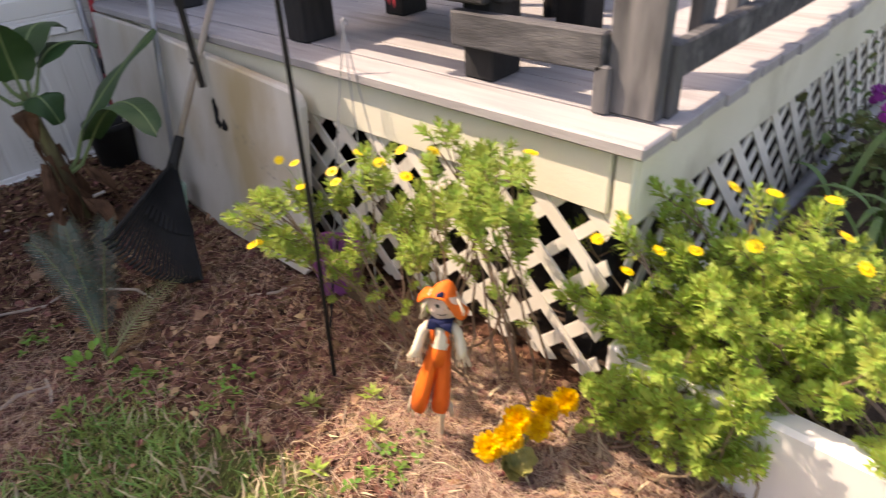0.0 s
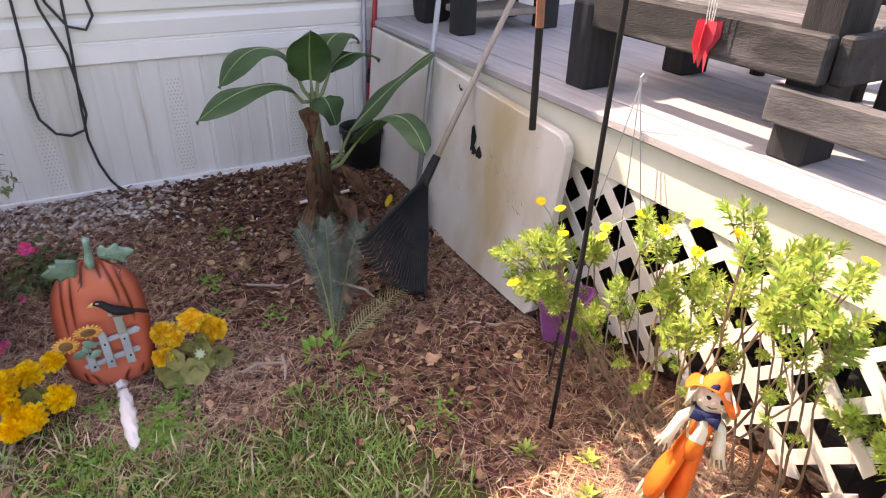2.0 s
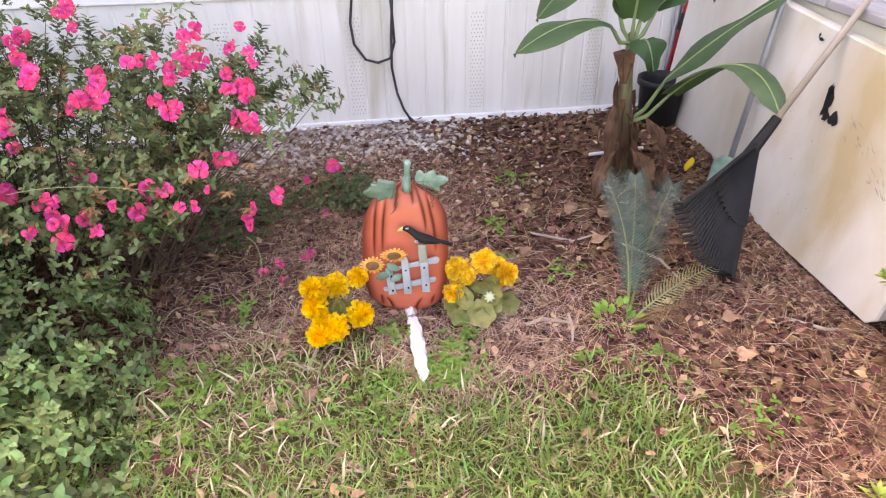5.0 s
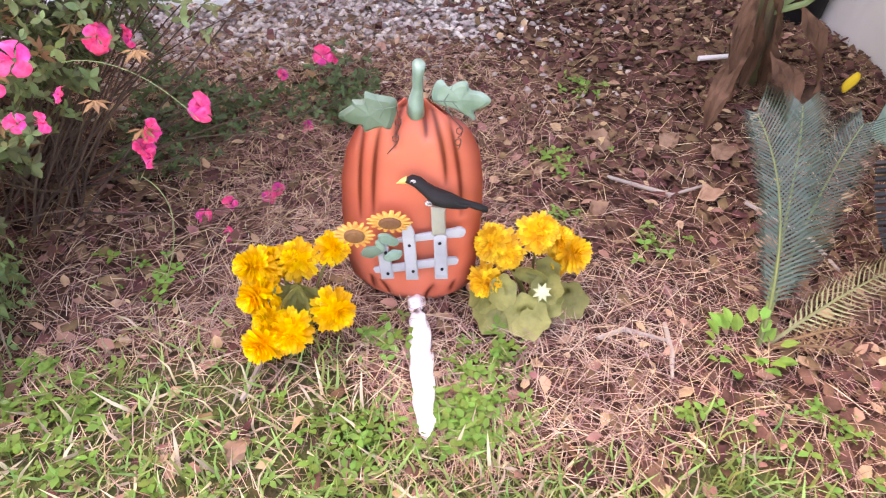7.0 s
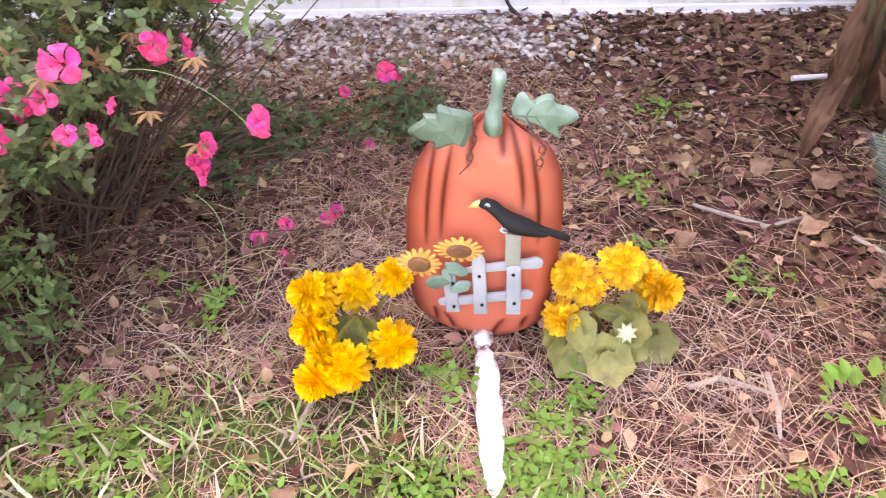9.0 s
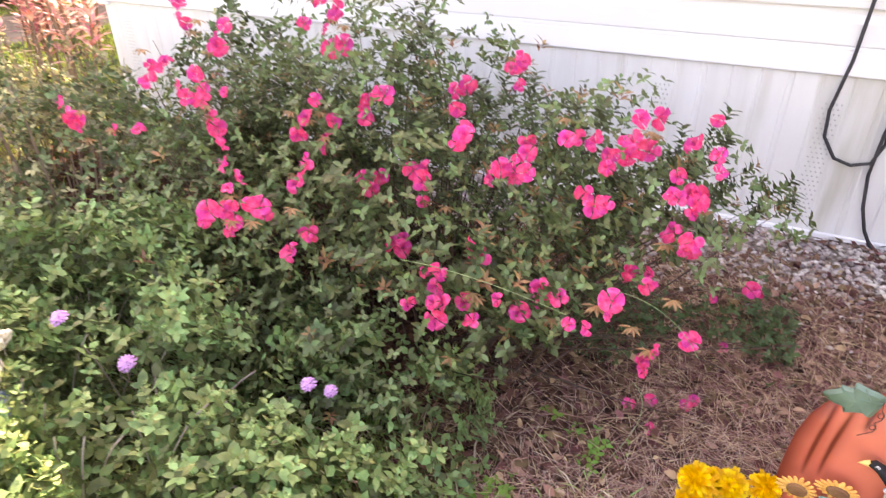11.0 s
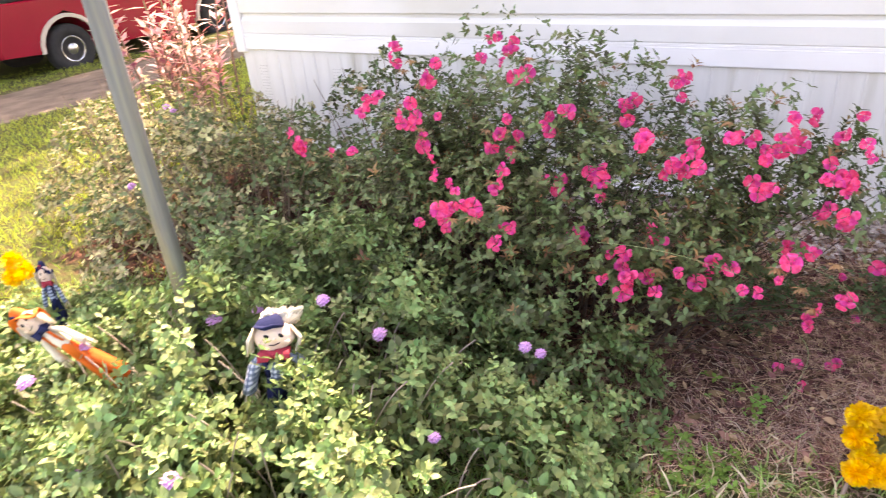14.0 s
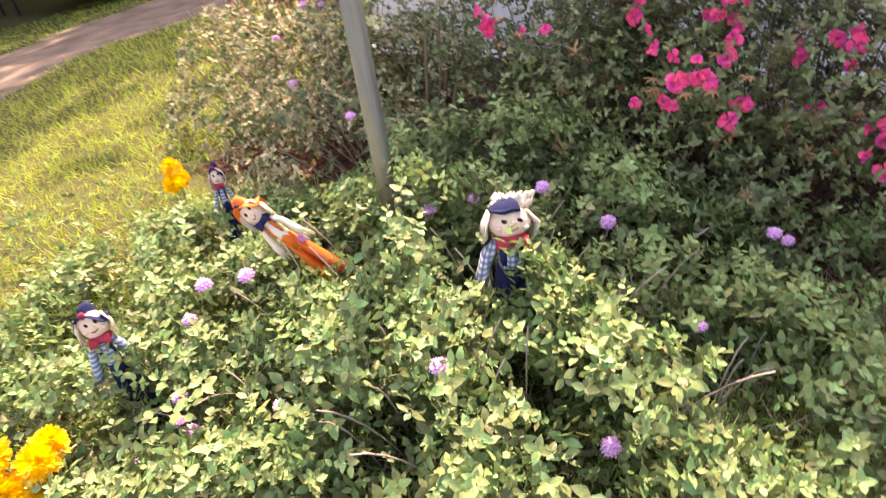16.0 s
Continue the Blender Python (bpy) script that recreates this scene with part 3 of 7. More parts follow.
HX0, HX1, HZ = -5.50, 6.0, 2.95
wall_s = tagged(Geo().box((HX0, 0.0, 0.0), (HX1, 0.12, HZ)).ob("wall_south", VINYL), "white vinyl sided mobile home wall", "wall", kind="structure")
reveal, z = 0.125, 0.742
while z < HZ - 0.05:
    Geo().add(*course_mesh(HX0 + 0.02, HX1, z, min(reveal, HZ - z))).ob("siding_course", VINYL, wall_s)
    z += reveal
band = Geo()
prof = [(-0.002, 0.742), (-0.016, 0.742), (-0.020, 0.736), (-0.020, 0.730), (-0.014, 0.728), (-0.014, 0.722), (-0.024, 0.720), (-0.026, 0.645), (-0.022, 0.640), (-0.002, 0.640)]
band.add([(x, a, b) for x in (HX0 + 0.01, HX1) for a, b in prof], [(i, i + 1, 10 + i + 1, 10 + i) for i in range(9)] + [tuple(range(10)), tuple(range(19, 9, -1))])
tagged(band.ob("trim", TRIM), "white skirting top band below the siding", "trim", kind="structure")
tagged(Geo().box((HX0 - 0.035, -0.035, 0.62), (HX0 + 0.05, 0.06, HZ), bevel=0.008).ob("corner_trim", TRIM), "white vinyl corner post of the house", "trim", kind="structure")
tagged(Geo().box((HX0, 0.12, 0.0), (HX0 + 0.12, 4.3, HZ)).ob("wall_west", VINYL), "white vinyl end wall of the house", "wall", kind="structure")
tagged(Geo().box((HX0 + 0.12, 4.18, 0.0), (HX1, 4.3, HZ)).ob("wall_north", VINYL), "white vinyl back wall of the house", "wall", kind="structure")
tagged(Geo().box((HX1 - 0.12, 0.12, 0.0), (HX1, 4.18, HZ)).ob("wall_east", VINYL), "white vinyl end wall of the house", "wall", kind="structure")
roof = Geo()
roof.add([(HX0 - 0.3, -0.26, 2.94), (HX1 + 0.3, -0.26, 2.94), (HX1 + 0.3, 2.15, 3.55), (HX0 - 0.3, 2.15, 3.55), (HX0 - 0.3, 4.56, 2.94), (HX1 + 0.3, 4.56, 2.94),
          (HX0 - 0.3, -0.26, 3.02), (HX1 + 0.3, -0.26, 3.02), (HX1 + 0.3, 2.15, 3.63), (HX0 - 0.3, 2.15, 3.63), (HX0 - 0.3, 4.56, 3.02), (HX1 + 0.3, 4.56, 3.02)],
         [(0, 1, 2, 3), (3, 2, 5, 4), (6, 9, 8, 7), (9, 10, 11, 8), (0, 6, 7, 1), (4, 5, 11, 10), (0, 3, 9, 6), (3, 4, 10, 9), (1, 7, 8, 2), (2, 8, 11, 5)])
tagged(roof.ob("roof", ROOF), "low grey shingled house roof", "roof", kind="structure")

# skirting: ribbed panels, some perforated, in a bottom rail
skirt = tagged(Geo().box((HX0, -0.004, -0.03), (HX1, -0.0005, 0.64)).ob("skirting", SKIRT), "white ribbed vinyl skirting with dirt runs", "skirting", kind="structure")
W = 0.305
for k in range(int((HX1 - HX0) / W)):
    x0 = HX0 + k * W
    g = Geo()
    xs = [0.0, 0.008, 0.014, 0.098, 0.101, 0.107, 0.110, 0.197, 0.200, 0.206, 0.209, 0.295, 0.301, W]
    yo = [0.008, 0.008, 0.012, 0.012, 0.0095, 0.0095, 0.012, 0.012, 0.0095, 0.0095, 0.012, 0.012, 0.008, 0.008]
    v = [(x0 + a, -b, zz) for zz in (0.015, 0.645) for a, b in zip(xs, yo)]
    g.add(v, [(i, i + 1, 15 + i, 14 + i) for i in range(13)])
    g.ob("skirting_panel", SKIRT, skirt)
    if k % 2 == 0 and HX0 + k * W < 0.2:
        dots = Geo()
        for r in range(26):
            for c in range(4):
                cx, cz = x0 + 0.128 + c * 0.017 + (r % 2) * 0.008, 0.06 + r * 0.019
                dots.add([(cx - 0.0045, -0.0142, cz), (cx, -0.0142, cz - 0.0045), (cx + 0.0045, -0.0142, cz), (cx, -0.0142, cz + 0.0045)], [(0, 1, 2, 3)])
        dots.ob("vent_holes", VENT, skirt, "small dark vent perforations")
rail = Geo()
for a, b in ((HX0, -3.45), (-3.44, -0.92), (-0.918, 2.7), (2.702, HX1)):
    rail.box((a, -0.032, -0.02), (b, -0.016, 0.028), bevel=0.004)
rail.box((HX0, -0.05, -0.02), (HX1, -0.032, 0.006))
tagged(rail.ob("bottom_rail", TRIM), "white bottom rail of the skirting on the ground", "trim", kind="structure")

tagged(Geo().box((-5.27, -0.030, 1.01), (-5.19, -0.018, 1.06), bevel=0.003).ob("label_plate", LABELPLATE), "small grey plate fixed to the siding", "plate")
win = tagged(Geo().box((-4.62, -0.045, 1.235), (-3.52, -0.012, 1.29), bevel=0.006).ob("window_1", LABELPLATE), "dark window with a grey sill in the siding", "window", kind="structure")
Geo().box((-4.56, -0.03, 1.29), (-3.58, -0.015, 2.2)).ob("pane", DARKGLASS, win)

cable = empty("hanging_cable", (-1.45, -0.03, 0), "looped black cable hanging down the white wall", "cable")
cab = Geo()
sp = [(-1.45, 1.55), (-1.43, 1.2), (-1.38, 0.98), (-1.36, 0.86), (-1.40, 0.80), (-1.47, 0.82), (-1.53, 0.92), (-1.60, 1.1), (-1.62, 1.4)]
cab.tube([(x, -0.036, zz) for x, zz in sp], 0.0065, 7)
sp = [(-1.62, 1.5), (-1.655, 1.0), (-1.665, 0.7), (-1.69, 0.52), (-1.68, 0.42), (-1.63, 0.345), (-1.57, 0.325), (-1.51, 0.345), (-1.485, 0.42), (-1.49, 0.55), (-1.50, 0.70), (-1.56, 0.90), (-1.60, 1.2), (-1.61, 1.5)]
cab.tube([(x, -0.040 - 0.004 * (i % 2), zz) for i, (x, zz) in enumerate(sp)], 0.0065, 7)
sp = [(-1.45, 1.5), (-1.465, 1.0), (-1.48, 0.7), (-1.50, 0.45), (-1.505, 0.3), (-1.485, 0.17), (-1.455, 0.08), (-1.42, 0.02), (-1.40, -0.01)]
cab.tube([(x, -0.048, zz) for x, zz in sp], 0.0065, 7)
under(cab.ob("cable_run", RUBBER, None, smooth=True), cable)

# ---- the deck ----
DZ, DY, DX = 0.762, -3.095, 4.6
deck = empty("deck", (0, 0, 0), "weathered grey plank deck with cream fascia and lattice skirt", "deck")
nos = Geo()
nos.box((0.0, -1.02, DZ - 0.036), (0.142, -0.03, DZ), bevel=0.006).ob("edge_board", DECK, deck)
Geo().box((0.0, DY, DZ - 0.037), (0.142, -1.024, DZ - 0.001), bevel=0.006).ob("edge_board", DECK, deck)
rnd = random.Random(4)
x = 0.148
while x < DX:
    Geo().box((x, DY + rnd.uniform(-0.012, 0.012), DZ - 0.034), (x + 0.1425, -0.03, DZ - rnd.uniform(0, 0.0015)), bevel=0.002).ob("deck_board", DECK, deck)
    x += 0.1445
Geo().box((0.032, -3.0, 0.545), (0.062, -0.03, DZ - 0.04), bevel=0.004).ob("fascia_board", FASCIA, deck)
Geo().box((0.032, -3.06, 0.50), (0.062, -3.012, DZ - 0.04), bevel=0.004).ob("fascia_block", FASCIA, deck)
Geo().box((0.064, -3.062, 0.515), (DX, -3.032, DZ - 0.04), bevel=0.004).ob("fascia_board", FASCIA, deck)
for yy in (-2.9, -1.5, -0.2):
    for xx in (0.12, 1.8, 3.4):
        Geo().box((xx, yy - 0.05, -0.05), (xx + 0.09, yy + 0.05, DZ - 0.04)).ob("support_post", TIMBER, deck)


def lattice(p0, p1, z0, z1, out):
    """Diagonal slats, clipped to the panel, the two directions one behind the other. out: the side that faces out."""
    p0, p1, out = Vector(p0), Vector(p1), Vector(out)
    e = (p1 - p0).normalized()
    length, h, pitch, w = (p1 - p0).length, z1 - z0, 0.172, 0.0290
    for layer, s in ((0, 1), (1, -1)):
        k = -h
        while k < length:
            a, b = (k, 0.0), (k + h, h)
            lo, hi = max(0.0, -a[0] / h), min(1.0, (length - a[0]) / h)
            k += pitch
            if hi - lo < 0.05:
                continue
            q = [(a[0] + t * h, t * h) for t in (lo, hi)]
            if s < 0:
                q = [(u, h - t) for u, t in q]
            off = out * (0.004 + 0.008 * layer)
            d = Vector((q[1][0] - q[0][0], q[1][1] - q[0][1])).normalized()
            n2 = Vector((-d.y, d.x)) * w * 0.95
            v = []
            for dep in (0.0, 0.007):
                for (u, t), sgn in ((q[0], 1), (q[0], -1), (q[1], -1), (q[1], 1)):
                    uu, tt = u + n2.x * sgn, min(max(t + n2.y * sgn, 0), h)
                    v.append(p0 + e * min(max(uu, 0), length) + Vector((0, 0, z0 + tt)) + off + out * dep)
            Geo().add(v, [(3, 2, 1, 0), (4, 5, 6, 7), (0, 1, 5, 4), (1, 2, 6, 5), (2, 3, 7, 6), (3, 0, 4, 7)]).ob("slat", LATT, deck)


lattice((0.062, -0.1, 0), (0.062, -3.02, 0), -0.04, 0.555, (-1, 0, 0))
lattice((0.09, -3.03, 0), (DX, -3.03, 0), -0.04, 0.53, (0, -1, 0))
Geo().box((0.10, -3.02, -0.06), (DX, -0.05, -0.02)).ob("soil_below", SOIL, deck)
# Black sheets added behind the lattice to stand for the shade under the deck.
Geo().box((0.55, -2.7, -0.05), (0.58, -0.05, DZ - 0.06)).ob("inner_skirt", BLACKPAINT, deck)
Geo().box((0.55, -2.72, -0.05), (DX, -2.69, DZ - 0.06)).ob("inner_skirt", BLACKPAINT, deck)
g = Geo().tube([(0.4, -3.12, 0.02), (1.7, -3.11, 0.02), (3.4, -3.12, 0.02)], 0.045, 12)
tagged(g.ob("drain_pipe", GREYMET, None, smooth=True), "grey plastic pipe lying along the lattice", "pipe")


def timber(name, a, b, mat, parent, label=""):
    return under(Geo().box(a, b, bevel=0.006).ob(name, mat, None, label), parent)


bench = empty("deck_bench", (0.3, -1.6, DZ), "dark stained timber bench along the deck edge", "bench")
for yy in (-1.69, -2.53):
    for xx in (0.152 if yy < -2 else 0.125, 0.62):
        timber("leg", (xx + 0.01 * (yy < -2), yy, DZ), (xx + 0.145, yy + 0.11, 1.06 if yy > -2 or xx > 0.3 else 1.9), DARKPOST, bench)
timber("front_rail", (0.112, -2.54, 0.985), (0.15, -1.70, 1.105), TIMBER, bench, "scuffed dark rail with pale wear")
timber("end_rail", (0.152, -2.575, 0.985), (0.75, -2.537, 1.105), TIMBER, bench)
for k in range(4):
    timber("seat_plank", (0.262 + k * 0.135, -2.50, 1.062), (0.262 + k * 0.135 + 0.128, -1.60, 1.10), GREYWOOD, bench)

rail_w = empty("deck_railing", (0.15, -2.95, DZ), "grey weathered timber railing at the deck corner", "railing")
timber("corner_post", (0.140, -3.045, DZ), (0.182, -2.905, 2.0), GREYPOST, rail_w)
timber("low_beam", (0.118, -2.904, 0.865), (0.158, -2.41, 0.962), GREYWOOD, rail_w)
timber("stub", (0.118, -2.925, DZ), (0.139, -2.88, 0.885), GREYPOST, rail_w)
timber("end_block", (0.184, -3.06, DZ), (0.235, -2.99, 0.945), GREYPOST, rail_w)
timber("low_beam", (0.236, -3.05, 0.845), (3.6, -3.01, 0.935), GREYWOOD, rail_w)
for k in range(13):
    timber("baluster", (0.42 + 0.235 * k, -3.008, 0.87), (0.42 + 0.235 * k + 0.085, -2.97, 1.75), GREYPOST, rail_w)
timber("top_rail", (0.263, -3.05, 1.75), (3.6, -2.94, 1.79), GREYWOOD, rail_w)
timber("end_post", (3.602, -3.05, DZ), (3.72, -2.93, 1.9), GREYPOST, rail_w)

side_bench = empty("side_bench", (0.5, -0.5, DZ), "low dark timber bench by the house wall", "bench")
for xx in (0.195, 0.70):
    for yy in (-0.665, -0.30):
        timber("leg", (xx, yy, DZ), (xx + 0.10, yy + 0.10, 1.06), DARKPOST, side_bench)
timber("shelf", (0.297, -0.62, 0.83), (0.698, -0.34, 0.865), BARE, side_bench, "tan plank shelf")
for k in range(3):
    timber("seat_plank", (0.17, -0.685 + 0.165 * k, 1.062), (0.83, -0.685 + 0.165 * k + 0.155, 1.10), GREYWOOD, side_bench)

chair = empty("patio_chair", (1.15, -2.0, DZ), "black metal patio chair with a red cushion on the deck", "chair")
for dx in (-0.22, 0.22):
    for dy in (-0.2, 0.2):
        under(Geo().tube([(1.15 + dx, -2.0 + dy, DZ), (1.15 + dx * 0.9, -2.0 + dy * 0.9, DZ + 0.42)], 0.03, 8).ob("leg", BLACKPAINT), chair)
under(Geo().box((0.92, -2.22, DZ + 0.42), (1.38, -1.78, DZ + 0.45), bevel=0.01).ob("seat", BLACKPAINT), chair)
under(Geo().box((0.93, -2.21, DZ + 0.452), (1.37, -1.79, DZ + 0.52), bevel=0.025).ob("cushion", REDPL), chair)
under(Geo().box((1.36, -2.22, DZ + 0.45), (1.40, -1.78, DZ + 0.95), bevel=0.012).ob("backrest", BLACKPAINT), chair)
pot = tagged(Geo().lathe([(0.085, DZ), (0.10, DZ + 0.02), (0.125, DZ + 0.24), (0.135, DZ + 0.25), (0.135, DZ + 0.28), (0.125, DZ + 0.28), (0.115, DZ + 0.24)], (0.30, -0.19, 0)).ob("plant_pot", BLACKPL, None, smooth=True), "round black plastic pot on the deck", "pot")

# ---- leaning table top, tools, bins by the corner ----
table = empty("folding_table", (-0.08, -1.0, -0.03), "stained white plastic folding table leaning on the deck", "table")


def slab(y0, y1, z_top0, z_top1, x_top, x_foot, thick, round_far, name):
    """A leaning sheet between y0 and y1, its top falling from z_top0 to z_top1, with rounded corners at the far end."""
    h0, h1 = z_top0 + 0.06, z_top1 + 0.06
    pts = [(0, 0.0)]
    w = abs(y1 - y0)
    if round_far:
        r = 0.075
        pts += [(w - 0.03, 0.0), (w, 0.03)]
        pts += [(w - r + r * math.sin(a), h1 - r + r * math.cos(a)) for a in (radians(d) for d in (90, 72, 54, 36, 18, 0))]
    else:
        pts += [(w, 0.0), (w, h1)]
    pts += [(0, h0)]
    n = len(pts)
    v = []
    for off in (0.0, 0.006, thick - 0.006, thick):
        inset = 0.006 if off in (0.0, thick) else 0
        for u, hh in pts:
            t = hh / max(h0, h1)
            uu = min(max(u, inset), w - inset)
            v.append((x_foot + (x_top - x_foot) * t - thick + off, y0 - uu, -0.06 + min(max(hh, inset), hh if hh < 0.1 else hh - inset)))
    f = [tuple(range(n)), tuple(range(4 * n - 1, 3 * n - 1, -1))]
    f += [(r * n + (i + 1) % n, r * n + i, (r + 1) * n + i, (r + 1) * n + (i + 1) % n) for r in range(3) for i in range(n)]
    return under(Geo().add(v, f).ob(name, TABLEPL), table)


slab(-0.865, -1.845, 0.712, 0.655, 0.0, -0.10, 0.042, True, "table_half")
slab(-0.10, -0.862, 0.725, 0.712, 0.002, -0.07, 0.025, False, "table_half")
scuff = Geo()


def on_table(y, z, out=0.0445):
    return Vector((-0.10 + 0.10 * (z + 0.06) / 0.772 - out, y, z))


for cy, cz, ry, rz in ((-1.272, 0.470, 0.019, 0.052), (-1.262, 0.505, 0.012, 0.026), (-1.288, 0.430, 0.016, 0.020), (-1.328, 0.433, 0.022, 0.024), (-1.12, 0.645, 0.014, 0.006), (-1.105, 0.655, 0.005, 0.009)):
    hole = Geo().add([on_table(cy + ry * math.cos(a) * (1 + 0.28 * math.sin(3 * a + 40 * cy)), cz + rz * math.sin(a) * (1 + 0.2 * math.sin(5 * a))) for a in (k * math.pi / 8 for k in range(16))], [tuple(range(16))])
    under(hole.ob("torn_hole", BLACKPAINT, None, "torn black hole in the table skin"), table)
rs = random.Random(9)
for k in range(46):
    if k < 30:
        cy, cz, w = -1.40 - 0.30 * rs.random(), 0, rs.uniform(0.006, 0.026)
        cz = 0.455 - 0.55 * (-1.40 - cy) + rs.gauss(0, 0.022)
    else:
        cy, cz, w = rs.uniform(-1.7, -0.9), rs.uniform(0.02, 0.6), rs.uniform(0.002, 0.006)
    a = radians(rs.uniform(20, 60))
    e, n2 = Vector((0, -math.cos(a), -math.sin(a))) * w, Vector((0, math.sin(a), -math.cos(a))) * rs.uniform(0.0008, 0.0022)
    c = on_table(cy, cz, 0.0440)
    ring = [c + e, c + n2 + e * 0.3, c + n2 * 0.6 - e * 0.5, c - e, c - n2 * 0.7 - e * 0.2, c - n2 * 0.5 + e * 0.5]
    scuff.add([on_table(p.y, p.z, 0.0440) for p in ring], [tuple(range(6))])
under(scuff.ob("scuffing", SCUFF, None, "dark grey scuff marks"), table)["kind"] = "stuff"

rake = empty("leaf_rake", (-0.43, -1.51, -0.06), "black plastic leaf rake with a pale wooden handle", "rake")
apex, c_l, c_r = Vector((-0.302, -1.283, 0.345)), Vector((-0.70, -1.55, 0.275)), Vector((-0.425, -1.515, -0.075))
hd = (Vector((0.144, -1.174, 1.0)) - apex).normalized()
under(Geo().tube([apex - hd * 0.05, apex + hd * 0.5, apex + hd * 1.25], 0.0125, 10).ob("handle", BARE, None, smooth=True), rake)
under(Geo().tube([apex - hd * 0.07, apex + hd * 0.10], [0.024, 0.018], 10).ob("socket", BLACKPL), rake)


def fan(t, r):
    d = (c_l - apex).lerp(c_r - apex, t)
    return apex + d.normalized() * r * 0.485


nrm = (c_l - apex).cross(c_r - apex).normalized()
web = Geo()
N = 24
v = [fan(i / N, r) + nrm * (0.010 * math.cos(i * math.pi) * (1 if r > 0.2 else 0.2)) + nrm * o for o in (0, 0.006) for r in (0.08, 0.58, 0.62) for i in range(N + 1)]
n1 = N + 1
f = [(o * 3 * n1 + r * n1 + i, o * 3 * n1 + r * n1 + i + 1, o * 3 * n1 + (r + 1) * n1 + i + 1, o * 3 * n1 + (r + 1) * n1 + i) for o in (0, 1) for r in (0, 1) for i in range(N)]
web.add(v, f)
under(web.ob("web", BLACKPL), rake)
for i in range(N + 1):
    t = i / N
    g = Geo().tube([fan(t, 0.5), fan(t, 0.8), fan(t, 0.97), fan(t, 1.0) - nrm * 0.03], 0.0058, 5)
    under(g.ob("tine", BLACKPL), rake)
for t in (0.0, 1.0):
    under(Geo().tube([apex, fan(t, 0.6), fan(t, 1.0)], 0.0085, 6).ob("edge_rib", BLACKPL), rake)
for t in (0.25, 0.5, 0.75):
    under(Geo().tube([fan(t, 0.08) - nrm * 0.006, fan(t, 0.5) - nrm * 0.006], 0.006, 5).ob("rib", BLACKPL), rake)

shovel = empty("garden_tool", (-0.39, -1.17, 0), "grey-handled tool with a pale green blade leaning on the deck", "garden tool")
under(Geo().tube([(-0.20, -0.99, 0.10), (-0.046, -0.851, 0.775), (0.10, -0.73, 1.4)], 0.0125, 10).ob("handle", GREYMET, None, smooth=True), shovel)
under(Geo().plate([(-0.05, -0.12), (0, -0.15), (0.05, -0.12), (0.055, 0.03), (0.02, 0.06), (-0.02, 0.06), (-0.055, 0.03)], 0.004, along((-0.22, -1.0, 0.09), (0.2, 0.16, 0.75), (-0.8, -0.5, 0.3)), 0.012).ob("blade", TEAL), shovel)
tagged(Geo().plate([(0.015 * math.sin(a) * (1 + 0.2 * math.sin(2 * a)), 0.034 * math.cos(a)) for a in (k * math.pi / 8 for k in range(16))], 0.002, along((-0.26, -0.80, 0.03), (0.3, 0.1, 0.6), (-0.6, -0.7, 0.3)), 0.01).ob("fallen_leaf", DAISY), "bright yellow fallen leaf against the mulch", "leaf")

broom = empty("broom", (-0.09, -0.07, 0), "red-handled broom standing in the corner", "broom")
under(Geo().tube([(-0.085, -0.075, 0.02), (0.0, -0.075, 0.72), (0.06, -0.07, 1.45)], 0.014, 10).ob("handle", REDPL, None, smooth=True), broom)
under(Geo().tube([(-0.038, -0.075, 0.42), (-0.028, -0.075, 0.50)], 0.017, 10).ob("collar", BLACKPL), broom)
pipe = tagged(Geo().tube([(-0.06, -0.05, -0.02), (-0.06, -0.05, 0.3), (-0.03, -0.05, 1.5)], 0.014, 10).ob("downpipe", GREYMET, None, smooth=True), "thin grey pipe in the house corner", "pipe")
bin1 = empty("nursery_pot", (-0.17, -0.22, -0.03), "black plastic nursery pot in the corner", "pot")
under(Geo().lathe([(0.085, -0.05), (0.09, -0.04), (0.112, 0.20), (0.125, 0.205), (0.125, 0.235), (0.113, 0.235), (0.105, 0.20), (0.10, 0.12)], (-0.165, -0.24, 0), 24).ob("pot_body", BLACKPL, None, smooth=True), bin1)

# ---- shepherd hook, hanging chime, wire stand, purple pot ----
hook = empty("shepherd_hook", (-0.42, -2.36, -0.08), "black metal shepherd hook standing in the mulch", "garden hook")
pts = [(-0.44, -2.37, -0.08), (-0.425, -2.385, 0.5), (-0.42, -2.40, 1.2), (-0.42, -2.405, 1.75)]
pts += [(-0.535 + 0.115 * math.cos(a), -2.41, 1.80 + 0.13 * math.sin(a)) for a in (radians(d) for d in (0, 35, 70, 105, 140, 180))] + [(-0.645, -2.415, 1.74), (-0.66, -2.415, 1.715), (-0.685, -2.415, 1.73)]
under(Geo().tube(pts, 0.0065, 8).ob("rod", BLACKPAINT, None, smooth=True), hook)
chime = empty("wind_chime", (-0.655, -2.42, 1.7), "hanging chime rod with a reddish wooden top", "wind chime")
under(Geo().tube([(-0.652, -2.424, 0.955), (-0.657, -2.424, 1.16)], 0.0075, 8).ob("tube", BLACKPAINT), chime)
under(Geo().tube([(-0.657, -2.424, 1.16), (-0.66, -2.424, 1.24)], 0.0085, 8).ob("wooden_top", TERRA), chime)
for s in (-1, 1):
    under(Geo().tube([(-0.66, -2.424, 1.24), (-0.66 + s * 0.012, -2.42, 1.3), (-0.66 + s * 0.003, -2.417, 1.722)], 0.0012, 4).ob("cord", BARE), chime)
